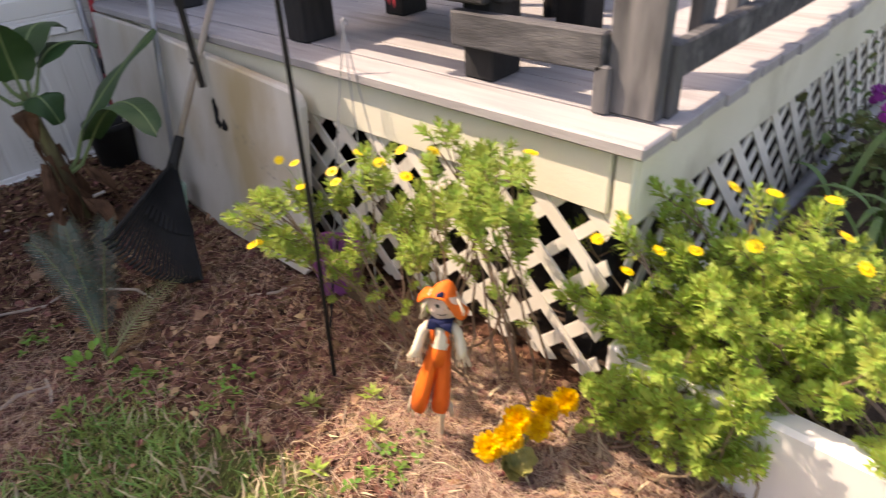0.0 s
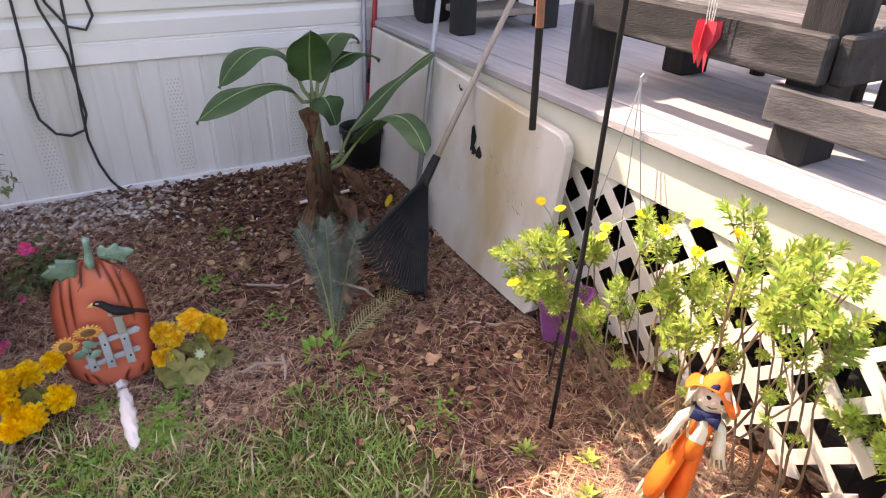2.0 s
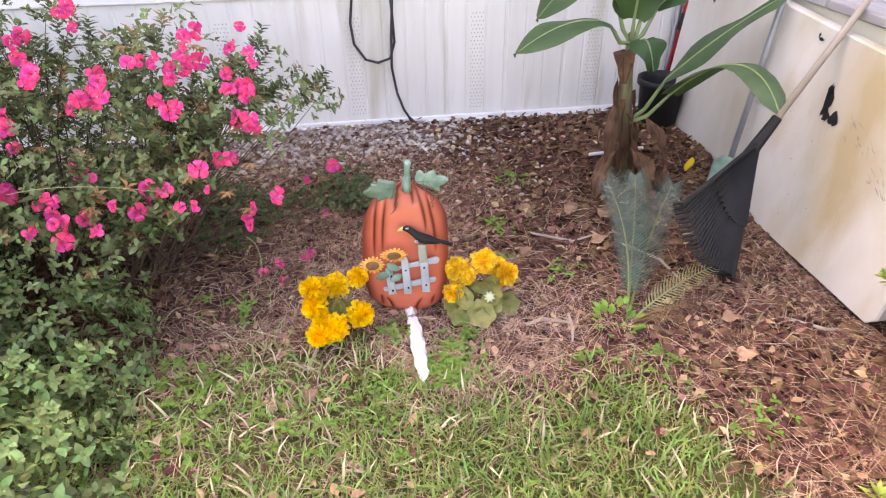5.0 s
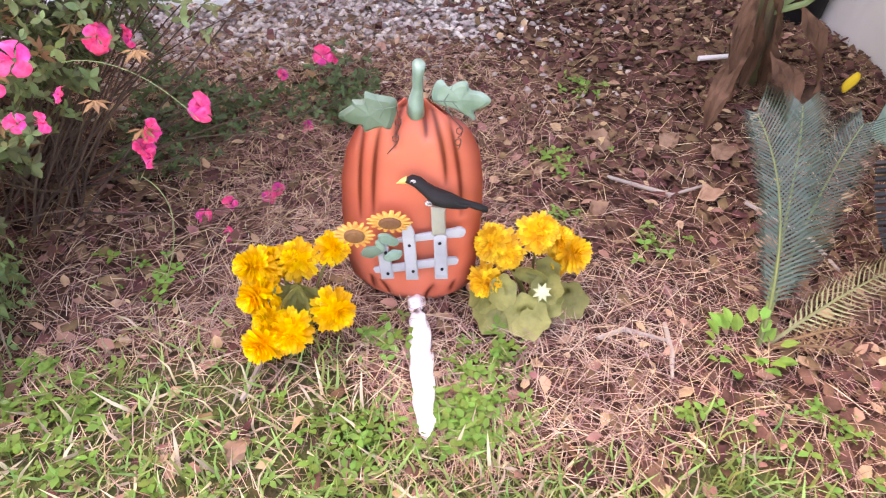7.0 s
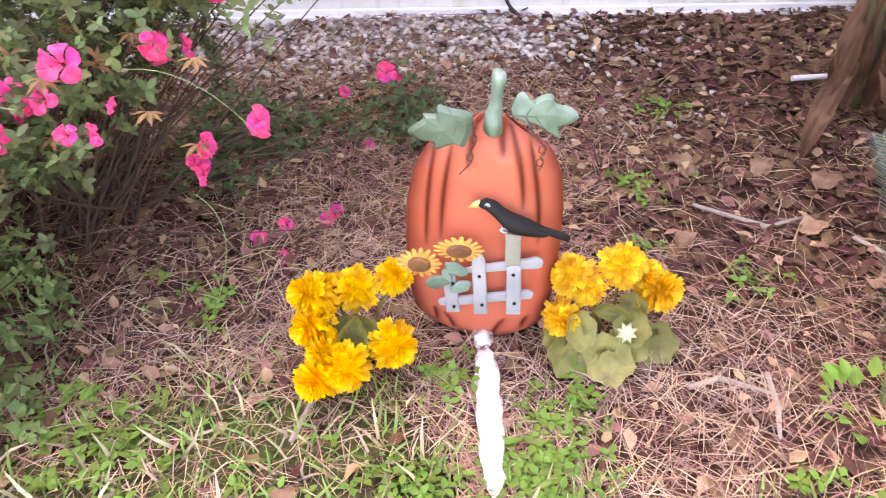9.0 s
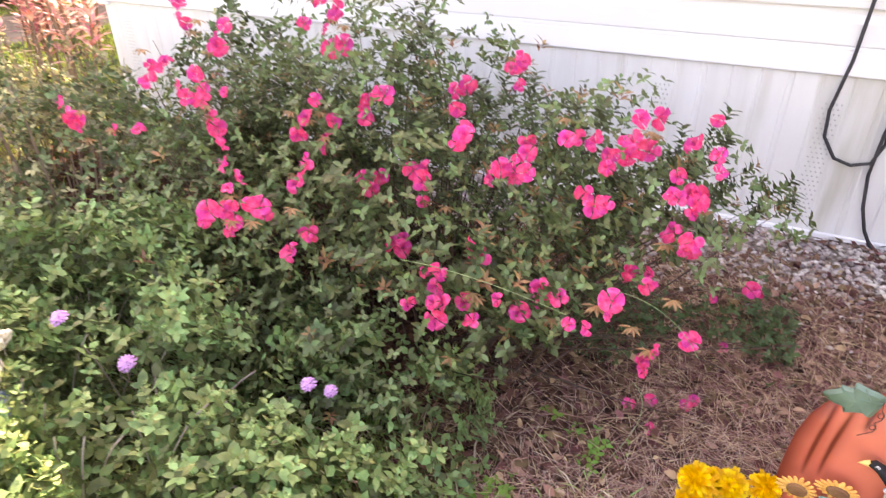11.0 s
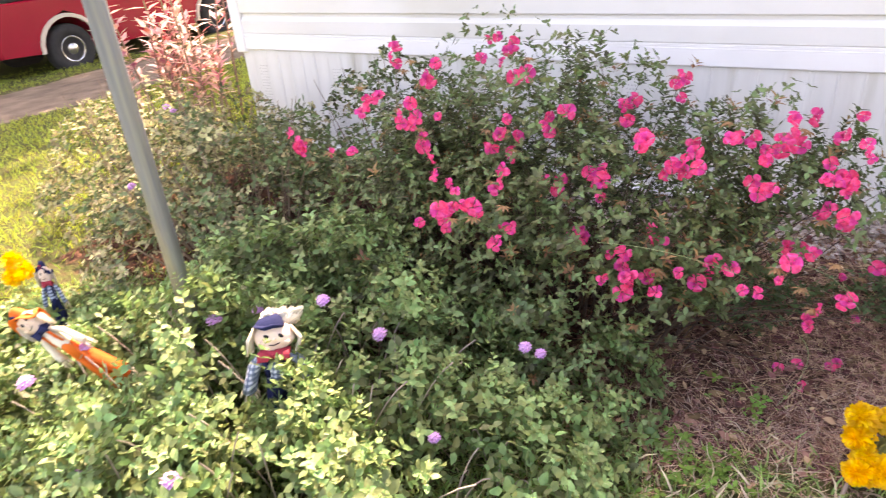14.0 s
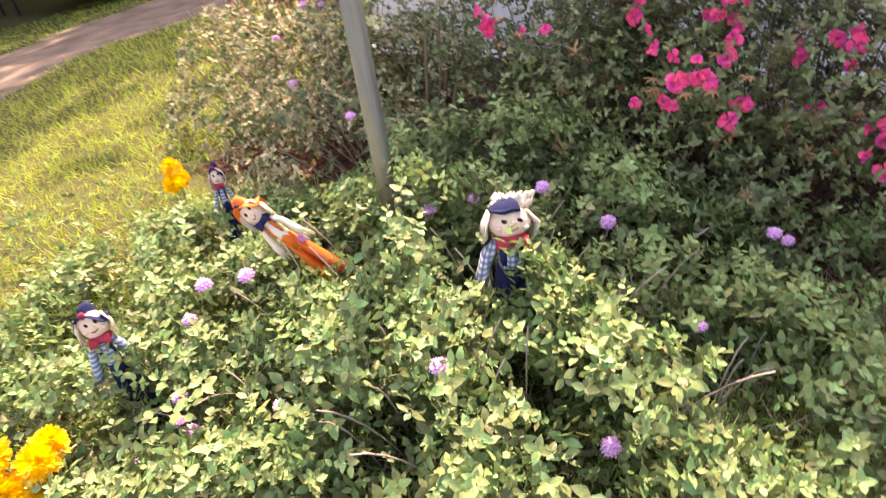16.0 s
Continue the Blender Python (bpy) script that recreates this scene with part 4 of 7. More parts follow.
red = empty("red_streamer", (0.09, -2.204, 1.5), "red plastic streamer hanging below clear strands", "streamer")
arm = Geo().tube([(0.17, -2.47, 1.62), (0.13, -2.33, 1.63), (0.09, -2.20, 1.62)], 0.006, 6)
under(arm.ob("arm", BLACKPAINT), red)
for s in (-0.02, -0.007, 0.008, 0.02):
    under(Geo().tube([(0.09, -2.20, 1.62), (0.09 + s, -2.20, 1.26), (0.09 + s * 0.7, -2.204, 1.08)], 0.0018, 4).ob("strand", WHITEPL), red)
sg = Geo()
for k in range(7):
    a = k * 0.9
    tip = Vector((0.081 + 0.018 * math.cos(a), -2.209 + 0.018 * math.sin(a), 0.945 + 0.012 * k))
    top = Vector((0.09 + 0.022 * math.cos(a + 0.6), -2.204 + 0.022 * math.sin(a + 0.6), 1.09))
    w = Vector((math.cos(a + 1.2), math.sin(a + 1.2), 0)) * 0.014
    sg.add([top - w, top + w, (top + tip) / 2 + w * 1.5, (top + tip) / 2 - w * 1.3, tip], [(0, 1, 2, 3), (3, 2, 4)])
under(sg.ob("ribbon", REDCLOTH), red)
stand = empty("wire_plant_stand", (-0.03, -2.1, -0.05), "thin wire plant support with a small hook on top", "plant support")
for k, (dx, dy) in enumerate(((-0.12, -0.16), (-0.13, 0.10), (0.01, -0.2))):
    under(Geo().tube([(-0.005, -2.084, 0.895), (-0.012 + dx * 0.5, -2.09 + dy * 0.5, 0.45), (-0.02 + dx, -2.1 + dy, -0.06)], 0.0022, 5).ob("wire", GREYMET), stand)
under(Geo().tube([(-0.005, -2.084, 0.89), (-0.003, -2.08, 0.915), (0.006, -2.078, 0.922), (0.012, -2.08, 0.912), (0.008, -2.085, 0.902)], 0.004, 6).ob("hook", GREYMET), stand)
pp = empty("purple_pot", (-0.09, -1.985, -0.06), "square purple plastic pot standing in the mulch", "pot")
g = Geo()
pm = Matrix.Translation((-0.085, -1.985, -0.075)) @ Matrix.Rotation(radians(30), 4, "Z") @ Matrix.Rotation(radians(-5), 4, "Y")
SQ = ((-1, -0.82), (-0.82, -1), (0.82, -1), (1, -0.82), (1, 0.82), (0.82, 1), (-0.82, 1), (-1, 0.82))
outer = [[(sx * w, sy * w, zz) for sx, sy in SQ] for w, zz in ((0.058, 0.0), (0.062, 0.006), (0.078, 0.172), (0.086, 0.174), (0.087, 0.198), (0.078, 0.200), (0.072, 0.17), (0.058, 0.03))]
v = [pm @ Vector(p) for ring in outer for p in ring]
g.add(v, [tuple(range(7, -1, -1))] + [(r * 8 + i, r * 8 + (i + 1) % 8, r * 8 + 8 + (i + 1) % 8, r * 8 + 8 + i) for r in range(7) for i in range(8)] + [tuple(range(56, 64))])
under(g.ob("pot_body", PURPLE), pp)
stick = [(-0.335, -2.21, -0.07), (-0.20, -2.09, 0.06), (-0.10, -2.02, 0.17)]
tagged(Geo().tube(stick, 0.0045, 6).ob("garden_stake", BLACKPAINT), "thin black stake leaning on the purple pot", "stake")

# ---- white board of the raised bed ----
tagged(Geo().box((-0.045, -5.2, -0.08), (0.028, -3.08, 0.215), bevel=0.012).ob("bed_edging_board", TRIM), "white painted board edging the raised bed", "board")
tagged(Geo().box((0.030, -5.2, -0.06), (2.8, -3.16, 0.10)).ob("raised_bed_soil", SOIL), "dark soil of the raised flower bed", "soil", kind="stuff")


# ---- plants: stems and leaves ----
def blade_leaf(p0, p1, p2, width, ribs=14, fold=0.25, wave=0.02, seed=0):
    """A long leaf along a bent midrib from p0 over p1 to p2, with a rib fold, waved edges and a few splits."""
    r = random.Random(seed)
    p0, p1, p2 = Vector(p0), Vector(p1), Vector(p2)
    v, f, mid = [], [], []
    for i in range(ribs + 1):
        t = i / ribs
        p = (1 - t) ** 2 * p0 + 2 * t * (1 - t) * p1 + t * t * p2
        d = (2 * (1 - t) * (p1 - p0) + 2 * t * (p2 - p1)).normalized()
        side = d.cross(Vector((0, 0, 1)))
        side = side.normalized() if side.length > 0.05 else Vector((1, 0, 0))
        up = side.cross(d)
        w = width * (math.sin(math.pi * min(1, t * 0.93 + 0.07)) ** 0.55) * (1 if t < 0.97 else 0.25)
        mid.append(p)
        for s in (-1, -0.5, 0, 0.5, 1):
            v.append(p + side * w * s * (1 - 0.06 * r.random()) + up * (abs(s) * w * fold + wave * math.sin(9 * t + s * 2) * abs(s)) - Vector((0, 0, 1)) * abs(s) ** 2 * w * 0.35)
    for i in range(ribs):
        for k in range(4):
            f.append((i * 5 + k, i * 5 + k + 1, (i + 1) * 5 + k + 1, (i + 1) * 5 + k))
    return v, f, mid


ban = empty("banana_plant", (-0.56, -0.75, -0.02), "young banana plant with broad leaves and brown husks", "banana plant")
under(Geo().tube([(-0.545, -0.72, -0.06), (-0.56, -0.73, 0.2), (-0.585, -0.74, 0.42), (-0.59, -0.75, 0.60)], [0.050, 0.036, 0.026, 0.015], 12).ob("stem", SHEATH, None, "brown and green sheathed stem", True), ban)
for k, (a, h, w, b) in enumerate(((0.3, 0.36, 0.028, 0.04), (1.6, 0.30, 0.032, 0.04), (2.8, 0.42, 0.026, 0.04), (4.1, 0.34, 0.03, 0.045), (5.2, 0.28, 0.03, 0.055))):
    c, s = math.cos(a), math.sin(a)
    v, f, _ = blade_leaf((-0.548 + b * c, -0.725 + b * s, -0.05), (-0.56 + 0.055 * c, -0.735 + 0.055 * s, h * 0.5), (-0.58 + 0.04 * c, -0.745 + 0.04 * s, h), w * 0.75, 10, 0.7, 0.018, k)
    under(Geo().add(v, f).ob("husk", HUSK), ban)
for k, (q0, q1, q2, w) in enumerate((((-0.585, -0.75, 0.50), (-0.64, -0.77, 0.60), (-0.625, -0.82, 0.42), 0.045), ((-0.50, -0.80, 0.02), (-0.44, -0.90, 0.06), (-0.43, -0.98, -0.05), 0.05), ((-0.54, -0.80, 0.12), (-0.49, -0.90, 0.10), (-0.50, -0.95, -0.05), 0.035), ((-0.60, -0.78, 0.16), (-0.70, -0.88, 0.12), (-0.74, -0.95, -0.03), 0.030), ((-0.62, -0.76, 0.30), (-0.68, -0.84, 0.22), (-0.66, -0.87, 0.02), 0.026), ((-0.50, -0.76, 0.26), (-0.43, -0.84, 0.20), (-0.40, -0.88, 0.0), 0.028))):
    v, f, _ = blade_leaf(q0, q1, q2, w, 8, 0.5, 0.02, 40 + k)
    under(Geo().add(v, f).ob("dead_leaf", HUSK), ban)
CROWN = Vector((-0.59, -0.75, 0.56))
for k, (q0, q1, q2, w) in enumerate((
        ((-0.70, -0.79, 0.64), (-0.88, -0.88, 0.74), (-1.12, -0.97, 0.60), 0.085),
        ((-0.66, -0.72, 0.72), (-0.80, -0.70, 0.90), (-0.98, -0.74, 0.66), 0.11),
        ((-0.60, -0.77, 0.66), (-0.61, -0.80, 0.80), (-0.615, -0.86, 0.88), 0.085),
        ((-0.54, -0.72, 0.70), (-0.46, -0.68, 0.90), (-0.33, -0.66, 0.78), 0.09),
        ((-0.50, -0.74, 0.68), (-0.40, -0.72, 0.80), (-0.25, -0.72, 0.70), 0.065),
        ((-0.44, -0.80, 0.42), (-0.26, -0.84, 0.62), (-0.07, -0.90, 0.755), 0.085),
        ((-0.44, -0.86, 0.38), (-0.36, -1.18, 0.72), (-0.42, -1.50, 0.545), 0.075),
        ((-0.57, -0.80, 0.58), (-0.56, -0.84, 0.62), (-0.535, -0.87, 0.48), 0.075))):
    v, f, mid = blade_leaf(q0, q1, q2, w * 1.15, 16, 0.22, 0.012, k)
    leaf = under(Geo().add(v, f).ob("leaf", BANANA, None, smooth=True), ban)
    start = CROWN if k not in (5, 6) else Vector((-0.555, -0.745, 0.22))
    rib = [start.lerp(mid[0], t) - Vector((0, 0, 0.03 * math.sin(math.pi * t))) for t in (0, 0.5)] + [p + Vector((0, 0, 0.0015)) for p in mid]
    n = len(rib)
    (Geo().tube(rib, [0.010, 0.009] + [0.0055 - 0.0045 * i / n for i in range(n - 2)], 6).ob("midrib", MIDRIB, leaf))

sago = empty("sago_palm", (-0.86, -1.66, -0.08), "small sago palm with blue-green feather fronds", "palm")
rr = random.Random(3)
for q0, q1, q2, mt, ln, up in (
        ((-0.872, -1.665, -0.09), (-0.845, -1.57, 0.20), (-0.888, -1.385, 0.290), SAGO, 0.115, (-0.40, -0.80, 0.45)),
        ((-0.865, -1.655, -0.09), (-0.74, -1.44, 0.10), (-0.640, -1.365, 0.245), SAGO, 0.090, (-0.45, -0.7, 0.55)),
        ((-0.868, -1.655, -0.09), (-0.80, -1.46, 0.20), (-0.765, -1.335, 0.275), SAGO, 0.085, (-0.3, -0.85, 0.45)),
        ((-0.855, -1.665, -0.085), (-0.74, -1.63, 0.02), (-0.515, -1.525, 0.005), SAGODRY, 0.062, (0.1, -0.6, 0.8)),
        ((-0.855, -1.670, -0.085), (-0.76, -1.68, -0.01), (-0.66, -1.66, -0.045), DRYFROND, 0.032, (0.1, -0.3, 0.9)),
        ((-0.855, -1.672, -0.085), (-0.79, -1.71, -0.02), (-0.70, -1.72, -0.055), DRYFROND, 0.028, (0.0, -0.3, 0.9))):
    b, q1, q2 = Vector(q0), Vector(q1), Vector(q2)
    pts = [(1 - t) ** 2 * b + 2 * t * (1 - t) * q1 + t * t * q2 for t in (i / 56 for i in range(57))]
    frond = under(Geo().tube(pts, [0.0045 - 0.0035 * i / 56 for i in range(57)], 6).ob("frond", FRONDRIB if mt is SAGO else mt), sago)
    g = Geo()
    for i in range(10, 57):
        d = (pts[min(i + 1, 56)] - pts[i - 1]).normalized()
        side = d.cross(Vector(up)).normalized()
        lift = side.cross(d).normalized()
        for s in (-1, 1):
            if (mt is DRYFROND and (i + s) % 4) or (mt is SAGODRY and i % 2):
                continue
            L = ln * (0.55 if s < 0 and ln > 0.1 else 1.0) * min(1.0, 0.45 + (i - 10) / 16) * (1 - 0.45 * max(0, (i - 34) / 22) ** 2) * rr.uniform(0.92, 1.06)
            way = (d * (0.45 + 0.5 * i / 56) + side * s * 0.85 + lift * 0.25).normalized()
            tip = pts[i] + way * L + lift * 0.10 * L
            w = d * 0.0021
            m = pts[i] + way * L * 0.55 - lift * 0.006
            g.add([pts[i] - w, pts[i] + w, m + w * 1.15, m - w * 1.15, tip], [(0, 1, 2, 3), (3, 2, 4)])
    g.ob("leafage", mt, frond)["kind"] = "stuff"
for x0, y0 in ((-0.56, -2.41), (-0.42, -2.53), (-0.70, -2.62), (-0.50, -2.62)):
    sd = empty("seedling", (x0, y0, float(ground_z(x0, y0))), "small pale green seedling in the mulch", "seedling", "seedlings")
    for k in range(11):
        a = k * 2.4
        v, f = merge_shapes(SLIM, [along((x0, y0, float(ground_z(x0, y0)) + 0.005 + 0.002 * k), (math.cos(a), math.sin(a), 0.35 + 0.08 * k), s=0.055 - 0.002 * k)])
        under(Geo().add(v, f).ob("leaf", DAISYLEAF), sd)
weed = Geo()
for k in range(26):
    a = rr.uniform(0, 6.28)
    weed.add(*merge_shapes(LEAF, [along((-0.92 + 0.06 * math.cos(a), -1.69 + 0.05 * math.sin(a), -0.08 + rr.uniform(0, 0.06)), (math.cos(a), math.sin(a), 0.7), s=rr.uniform(0.025, 0.045))]))
tagged(weed.ob("weed", CLOVER), "light green weeds at the foot of the palm", "weed", kind="stuff")


def tuft_shape(n=24, seed=1, length=0.034):
    """A feathery shoot tip: thin toothed leaves all round."""
    r = random.Random(seed)
    ms = []
    for i in range(n):
        a, t = i * 2.4, i / n
        d = Vector((math.cos(a) * (1.15 - 0.6 * t), math.sin(a) * (1.15 - 0.6 * t), 0.15 + 1.1 * t + r.uniform(-0.2, 0.2)))
        ms.append(along((0, 0, -0.05 + 0.07 * t), d, s=length * r.uniform(0.75, 1.15)))
        for s in (-1, 1):
            b = Vector((0, 0, -0.05 + 0.07 * t)) + d.normalized() * length * 0.45
            ms.append(along(b, d + Vector((-d.y, d.x, 0.2)) * 0.8 * s, s=length * 0.55))
    return merge_shapes(SLIM, ms)


def daisy_shape():
    ms = [along((0, 0, 0), (math.cos(a), math.sin(a), 0.12), s=0.019) for a in (k * 2 * math.pi / 12 for k in range(12))]
    v, f = merge_shapes(([(0, 0, 0), (-0.19, 0.5, 0), (0.19, 0.5, 0), (-0.12, 0.95, -0.05), (0.12, 0.95, -0.05)], [(0, 2, 1), (1, 2, 4, 3)]), ms)
    n = len(v)
    ring = [(0.007 * math.cos(k * math.pi / 4), 0.007 * math.sin(k * math.pi / 4), 0.003) for k in range(8)]
    return v + ring + [(0, 0, 0.008)], f + [(n + k, n + (k + 1) % 8, n + 8) for k in range(8)]


def daisy_bush(loc, label, tips, bases, flowers, seed, size=1.0, few=(1, 2, 2)):
    """Woody stems from the bases to the tips, a feathery tuft at and below each tip, yellow daisies on thin stalks."""
    r = random.Random(seed)
    th = empty("daisy_bush", loc, label, "daisy bush")
    stems, mats = Geo(), []
    for t in tips:
        t = Vector(t)
        b = Vector(min(bases, key=lambda q: (Vector(q) - t).length + r.uniform(0, 0.2))) + Vector((r.gauss(0, 0.035), r.gauss(0, 0.06), 0))
        m = b.lerp(t, 0.5) + Vector((r.uniform(-0.10, 0.10), r.uniform(-0.12, 0.12), -0.05))
        pts = [(1 - s) ** 2 * b + 2 * s * (1 - s) * m + s * s * t + Vector((r.gauss(0, 0.006), r.gauss(0, 0.006), 0)) for s in (i / 6 for i in range(7))]
        stems.tube(pts, [0.0048 - 0.0005 * i for i in range(7)], 5)
        for s in (3, 4, 5):
            if r.random() < 0.6:
                side = Vector((r.uniform(-1, 1), r.uniform(-1, 1), r.uniform(0.1, 0.8))) * 0.045 * size
                q = pts[s] + side
                stems.tube([pts[s], pts[s].lerp(q, 0.6), q], [0.0022, 0.0016, 0.001], 4)
                mats.append(np.array(along(q, side, (0.3, 0.1, 1)) @ Matrix.Rotation(radians(-90), 4, "X") @ Matrix.Rotation(r.uniform(0, 6), 4, "Z") @ Matrix.Scale(r.uniform(0.45, 0.75) * size, 4)))
        for s in range(r.choice(few)):
            side = Vector((r.uniform(-1, 1), r.uniform(-1, 1), r.uniform(-0.7, 0.4))) * (0.055 * size if s else 0)
            q = pts[-1] + side
            if s:
                stems.tube([pts[-2], pts[-2].lerp(q, 0.6), q], [0.0028, 0.002, 0.0012], 4)
            d = (pts[-1] - pts[-3]).normalized() + side * 12 + Vector((r.uniform(-0.4, 0.4), r.uniform(-0.4, 0.4), 0.35))
            mats.append(np.array(along(q, d, (0.3, 0.1, 1)) @ Matrix.Rotation(radians(-90), 4, "X") @ Matrix.Rotation(r.uniform(0, 6), 4, "Z") @ Matrix.Scale(r.uniform(0.8, 1.25) * size, 4)))
    under(stems.ob("stem_mass", TWIG), th)["kind"] = "stuff"
    joined("foliage", *tuft_shape(seed=seed), mats, DAISYLEAF, th)["kind"] = "stuff"
    dv, df = daisy_shape()
    for p in flowers:
        d = Vector((r.uniform(-0.5, 0.2), r.uniform(-0.6, 0.2), 1)).normalized()
        m = Matrix.Translation(p) @ d.to_track_quat("Z", "Y").to_matrix().to_4x4()
        o = under(Geo().add([m @ Vector(q) for q in dv], df).ob("flower", DAISY, None, "bright yellow daisy flower"), th)
        q = min(tips, key=lambda s: (Vector(s) - Vector(p)).length)
        (Geo().tube([q, Vector(q).lerp(Vector(p), 0.6) + Vector((0.005, 0, 0.01)), Vector(p) - d * 0.002], 0.0013, 4).ob("stalk", MIDRIB, o))
    return th


rd = random.Random(12)
tips = [(-0.19 + rd.uniform(-0.18, 0.13) - 0.16 * (y > -2.4) * (y < -2.2), y, 0.36 + 0.42 * (-(y) - 2.0) + rd.uniform(-0.20, 0.13)) for y in np.linspace(-2.06, -3.0, 40)]
tips = [t for t in tips if t[1] < -2.28 or t[2] > 0.30]
flow = [(-0.25, -1.98, 0.52), (-0.27, -2.10, 0.55), (-0.55, -2.268, 0.459), (-0.52, -2.24, 0.44), (-0.30, -2.16, 0.50), (-0.25, -2.27, 0.53), (-0.25, -2.48, 0.65), (-0.25, -2.57, 0.71), (-0.26, -2.69, 0.74), (-0.20, -2.80, 0.72), (-0.20, -2.93, 0.78), (-0.25, -2.40, 0.66), (-0.28, -2.61, 0.66), (-0.30, -2.33, 0.60)]
daisy_bush((-0.12, -2.4, -0.05), "leggy yellow daisy bush in front of the white lattice", tips, [(-0.12, -2.2, -0.06), (-0.16, -2.45, -0.06), (-0.12, -2.7, -0.06), (-0.08, -2.85, -0.06)], flow, 5, 0.88, (2, 3, 4))
tips = [(0.12 + rd.gauss(0, 0.12), -3.36 + rd.gauss(0, 0.19), min(0.60, 0.24 + abs(rd.gauss(0.14, 0.11)))) for k in range(120)]
flow = [(0.03, -3.05, 0.56), (0.0, -3.0, 0.49), (0.03, -3.15, 0.50), (0.0, -3.09, 0.43), (0.05, -3.23, 0.65), (0.06, -3.28, 0.70), (0.04, -3.367, 0.72), (0.02, -3.36, 0.60), (0.0, -3.32, 0.45), (-0.06, -3.22, 0.24), (0.02, -3.24, 0.54), (0.06, -3.51, 0.66), (0.05, -3.56, 0.61), (0.12, -3.46, 0.70)]
daisy_bush((0.2, -3.4, 0.1), "dense yellow daisy bush in the raised bed", tips, [(0.2, -3.3, 0.1), (0.24, -3.5, 0.1), (0.18, -3.6, 0.1), (0.16, -3.25, 0.1)], flow, 8, 0.9, (2, 3, 4))
tips = [(-0.06 + rd.gauss(0, 0.055), rd.uniform(-3.47, -3.10), 0.05 + abs(rd.gauss(0.14, 0.09))) for k in range(50)]
daisy_bush((-0.08, -3.32, -0.06), "low green daisy plant before the white board", tips, [(-0.08, -3.18, -0.07), (-0.08, -3.31, -0.07), (-0.09, -3.40, -0.07)], [(-0.08, -3.25, 0.24), (-0.03, -3.36, 0.17)], 9, 1.0, (2, 3, 4))

# ---- scarecrow dolls: each one plain mesh ----
def scarecrow(base, height, turn, style, label, lean=0.0, wide=1.0, nod=0.0, face_up=20.0):
    """A cloth scarecrow doll on a stick, one mesh with a slot for each cloth. style: hat cloth, cap or floppy, shirt, trousers, scarf, splay of the legs."""
    hat, floppy, shirt, pants, scarf, splay = style
    mats = [hat, shirt, DOLLFACE, STRAWHAT, BLACKPAINT, pants, scarf]
    g, slots, h = Geo(), [], height
    rd = random.Random(int(1000 * height))

    def did(slot):
        slots.extend([slot] * (len(g.f) - len(slots)))

    g.tube([(0.022, 0.02, -0.13), (0.012, 0.02, h * 0.5), (0, 0.012, h * 0.72)], 0.007, 8), did(3)
    for s in (-1, 1):
        off = -splay * 0.045
        g.tube([(s * 0.014, 0, h * 0.56), (s * 0.019 + off * 0.3, -0.004, h * 0.42), (s * 0.027 + off * 0.7, -0.008, h * 0.28), (s * 0.033 + off, -0.010, h * 0.16)], [0.030, 0.041, 0.050, 0.056], 22, flat=0.5), did(5)
        for k in range(16):
            a = k * 0.7
            x0 = s * 0.036 + off + 0.026 * math.cos(a)
            g.tube([(x0, 0.012 * math.sin(a) - 0.01, h * 0.18), (x0 + 0.006 * math.cos(a) + 0.004 * s, 0.016 * math.sin(a) - 0.01, h * (0.06 + 0.03 * rd.random()))], 0.0028, 4), did(3)
        g.tube([(s * 0.024, 0, h * 0.705), (s * 0.050, -0.002, h * 0.64), (s * 0.062, -0.012, h * 0.55), (s * 0.067, -0.016, h * 0.51)], [0.018, 0.023, 0.026, 0.028], 14, flat=0.6), did(1)
        for k in range(9):
            a = k * 0.7
            g.tube([(s * 0.067 + 0.014 * math.cos(a), -0.016 + 0.01 * math.sin(a), h * 0.515), (s * 0.073 + 0.022 * math.cos(a), -0.020 + 0.016 * math.sin(a), h * (0.44 + 0.03 * rd.random()))], 0.0024, 4), did(3)
        g.box((s * 0.020 - 0.006, -0.031, h * 0.60), (s * 0.020 + 0.006, -0.025, h * 0.70)), did(5)
    g.tube([(0, 0, h * 0.46), (0, 0, h * 0.54), (0, 0, h * 0.64), (0, 0, h * 0.715)], [0.044, 0.047, 0.043, 0.026], 20, flat=0.58), did(1)
    g.tube([(0, -0.005, h * 0.47), (0, -0.007, h * 0.55), (0, -0.007, h * 0.63)], [0.044, 0.043, 0.032], 18, flat=0.60), did(5)
    g.box((-0.012, -0.036, h * 0.60 - 0.022), (0.012, -0.030, h * 0.60), bevel=0.002), did(1)
    n1 = len(g.v)
    zc = h * 0.795
    g.ball((0, 0, zc), (0.047, 0.036, 0.041), 20, 14), did(2)
    g.ball((0, -0.036, zc - 0.005), (0.0055, 0.005, 0.005), 8, 6), did(2)
    for s in (-1, 1):
        g.ball((s * 0.016, -0.0335, zc + 0.006), (0.0062, 0.0035, 0.0058), 10, 8), did(4)
        g.ball((s * 0.028, -0.0285, zc - 0.012), (0.008, 0.004, 0.006), 8, 6), did(2)
    g.tube([(-0.012, -0.0345, zc - 0.016), (0, -0.0365, zc - 0.020), (0.012, -0.0345, zc - 0.016)], 0.0013, 5), did(4)
    g.tube([(-0.030, -0.014, h * 0.715), (0, -0.026, h * 0.708), (0.030, -0.014, h * 0.715), (0.030, 0.014, h * 0.715), (0, 0.022, h * 0.712), (-0.030, 0.014, h * 0.715)], 0.010, 8), did(6)
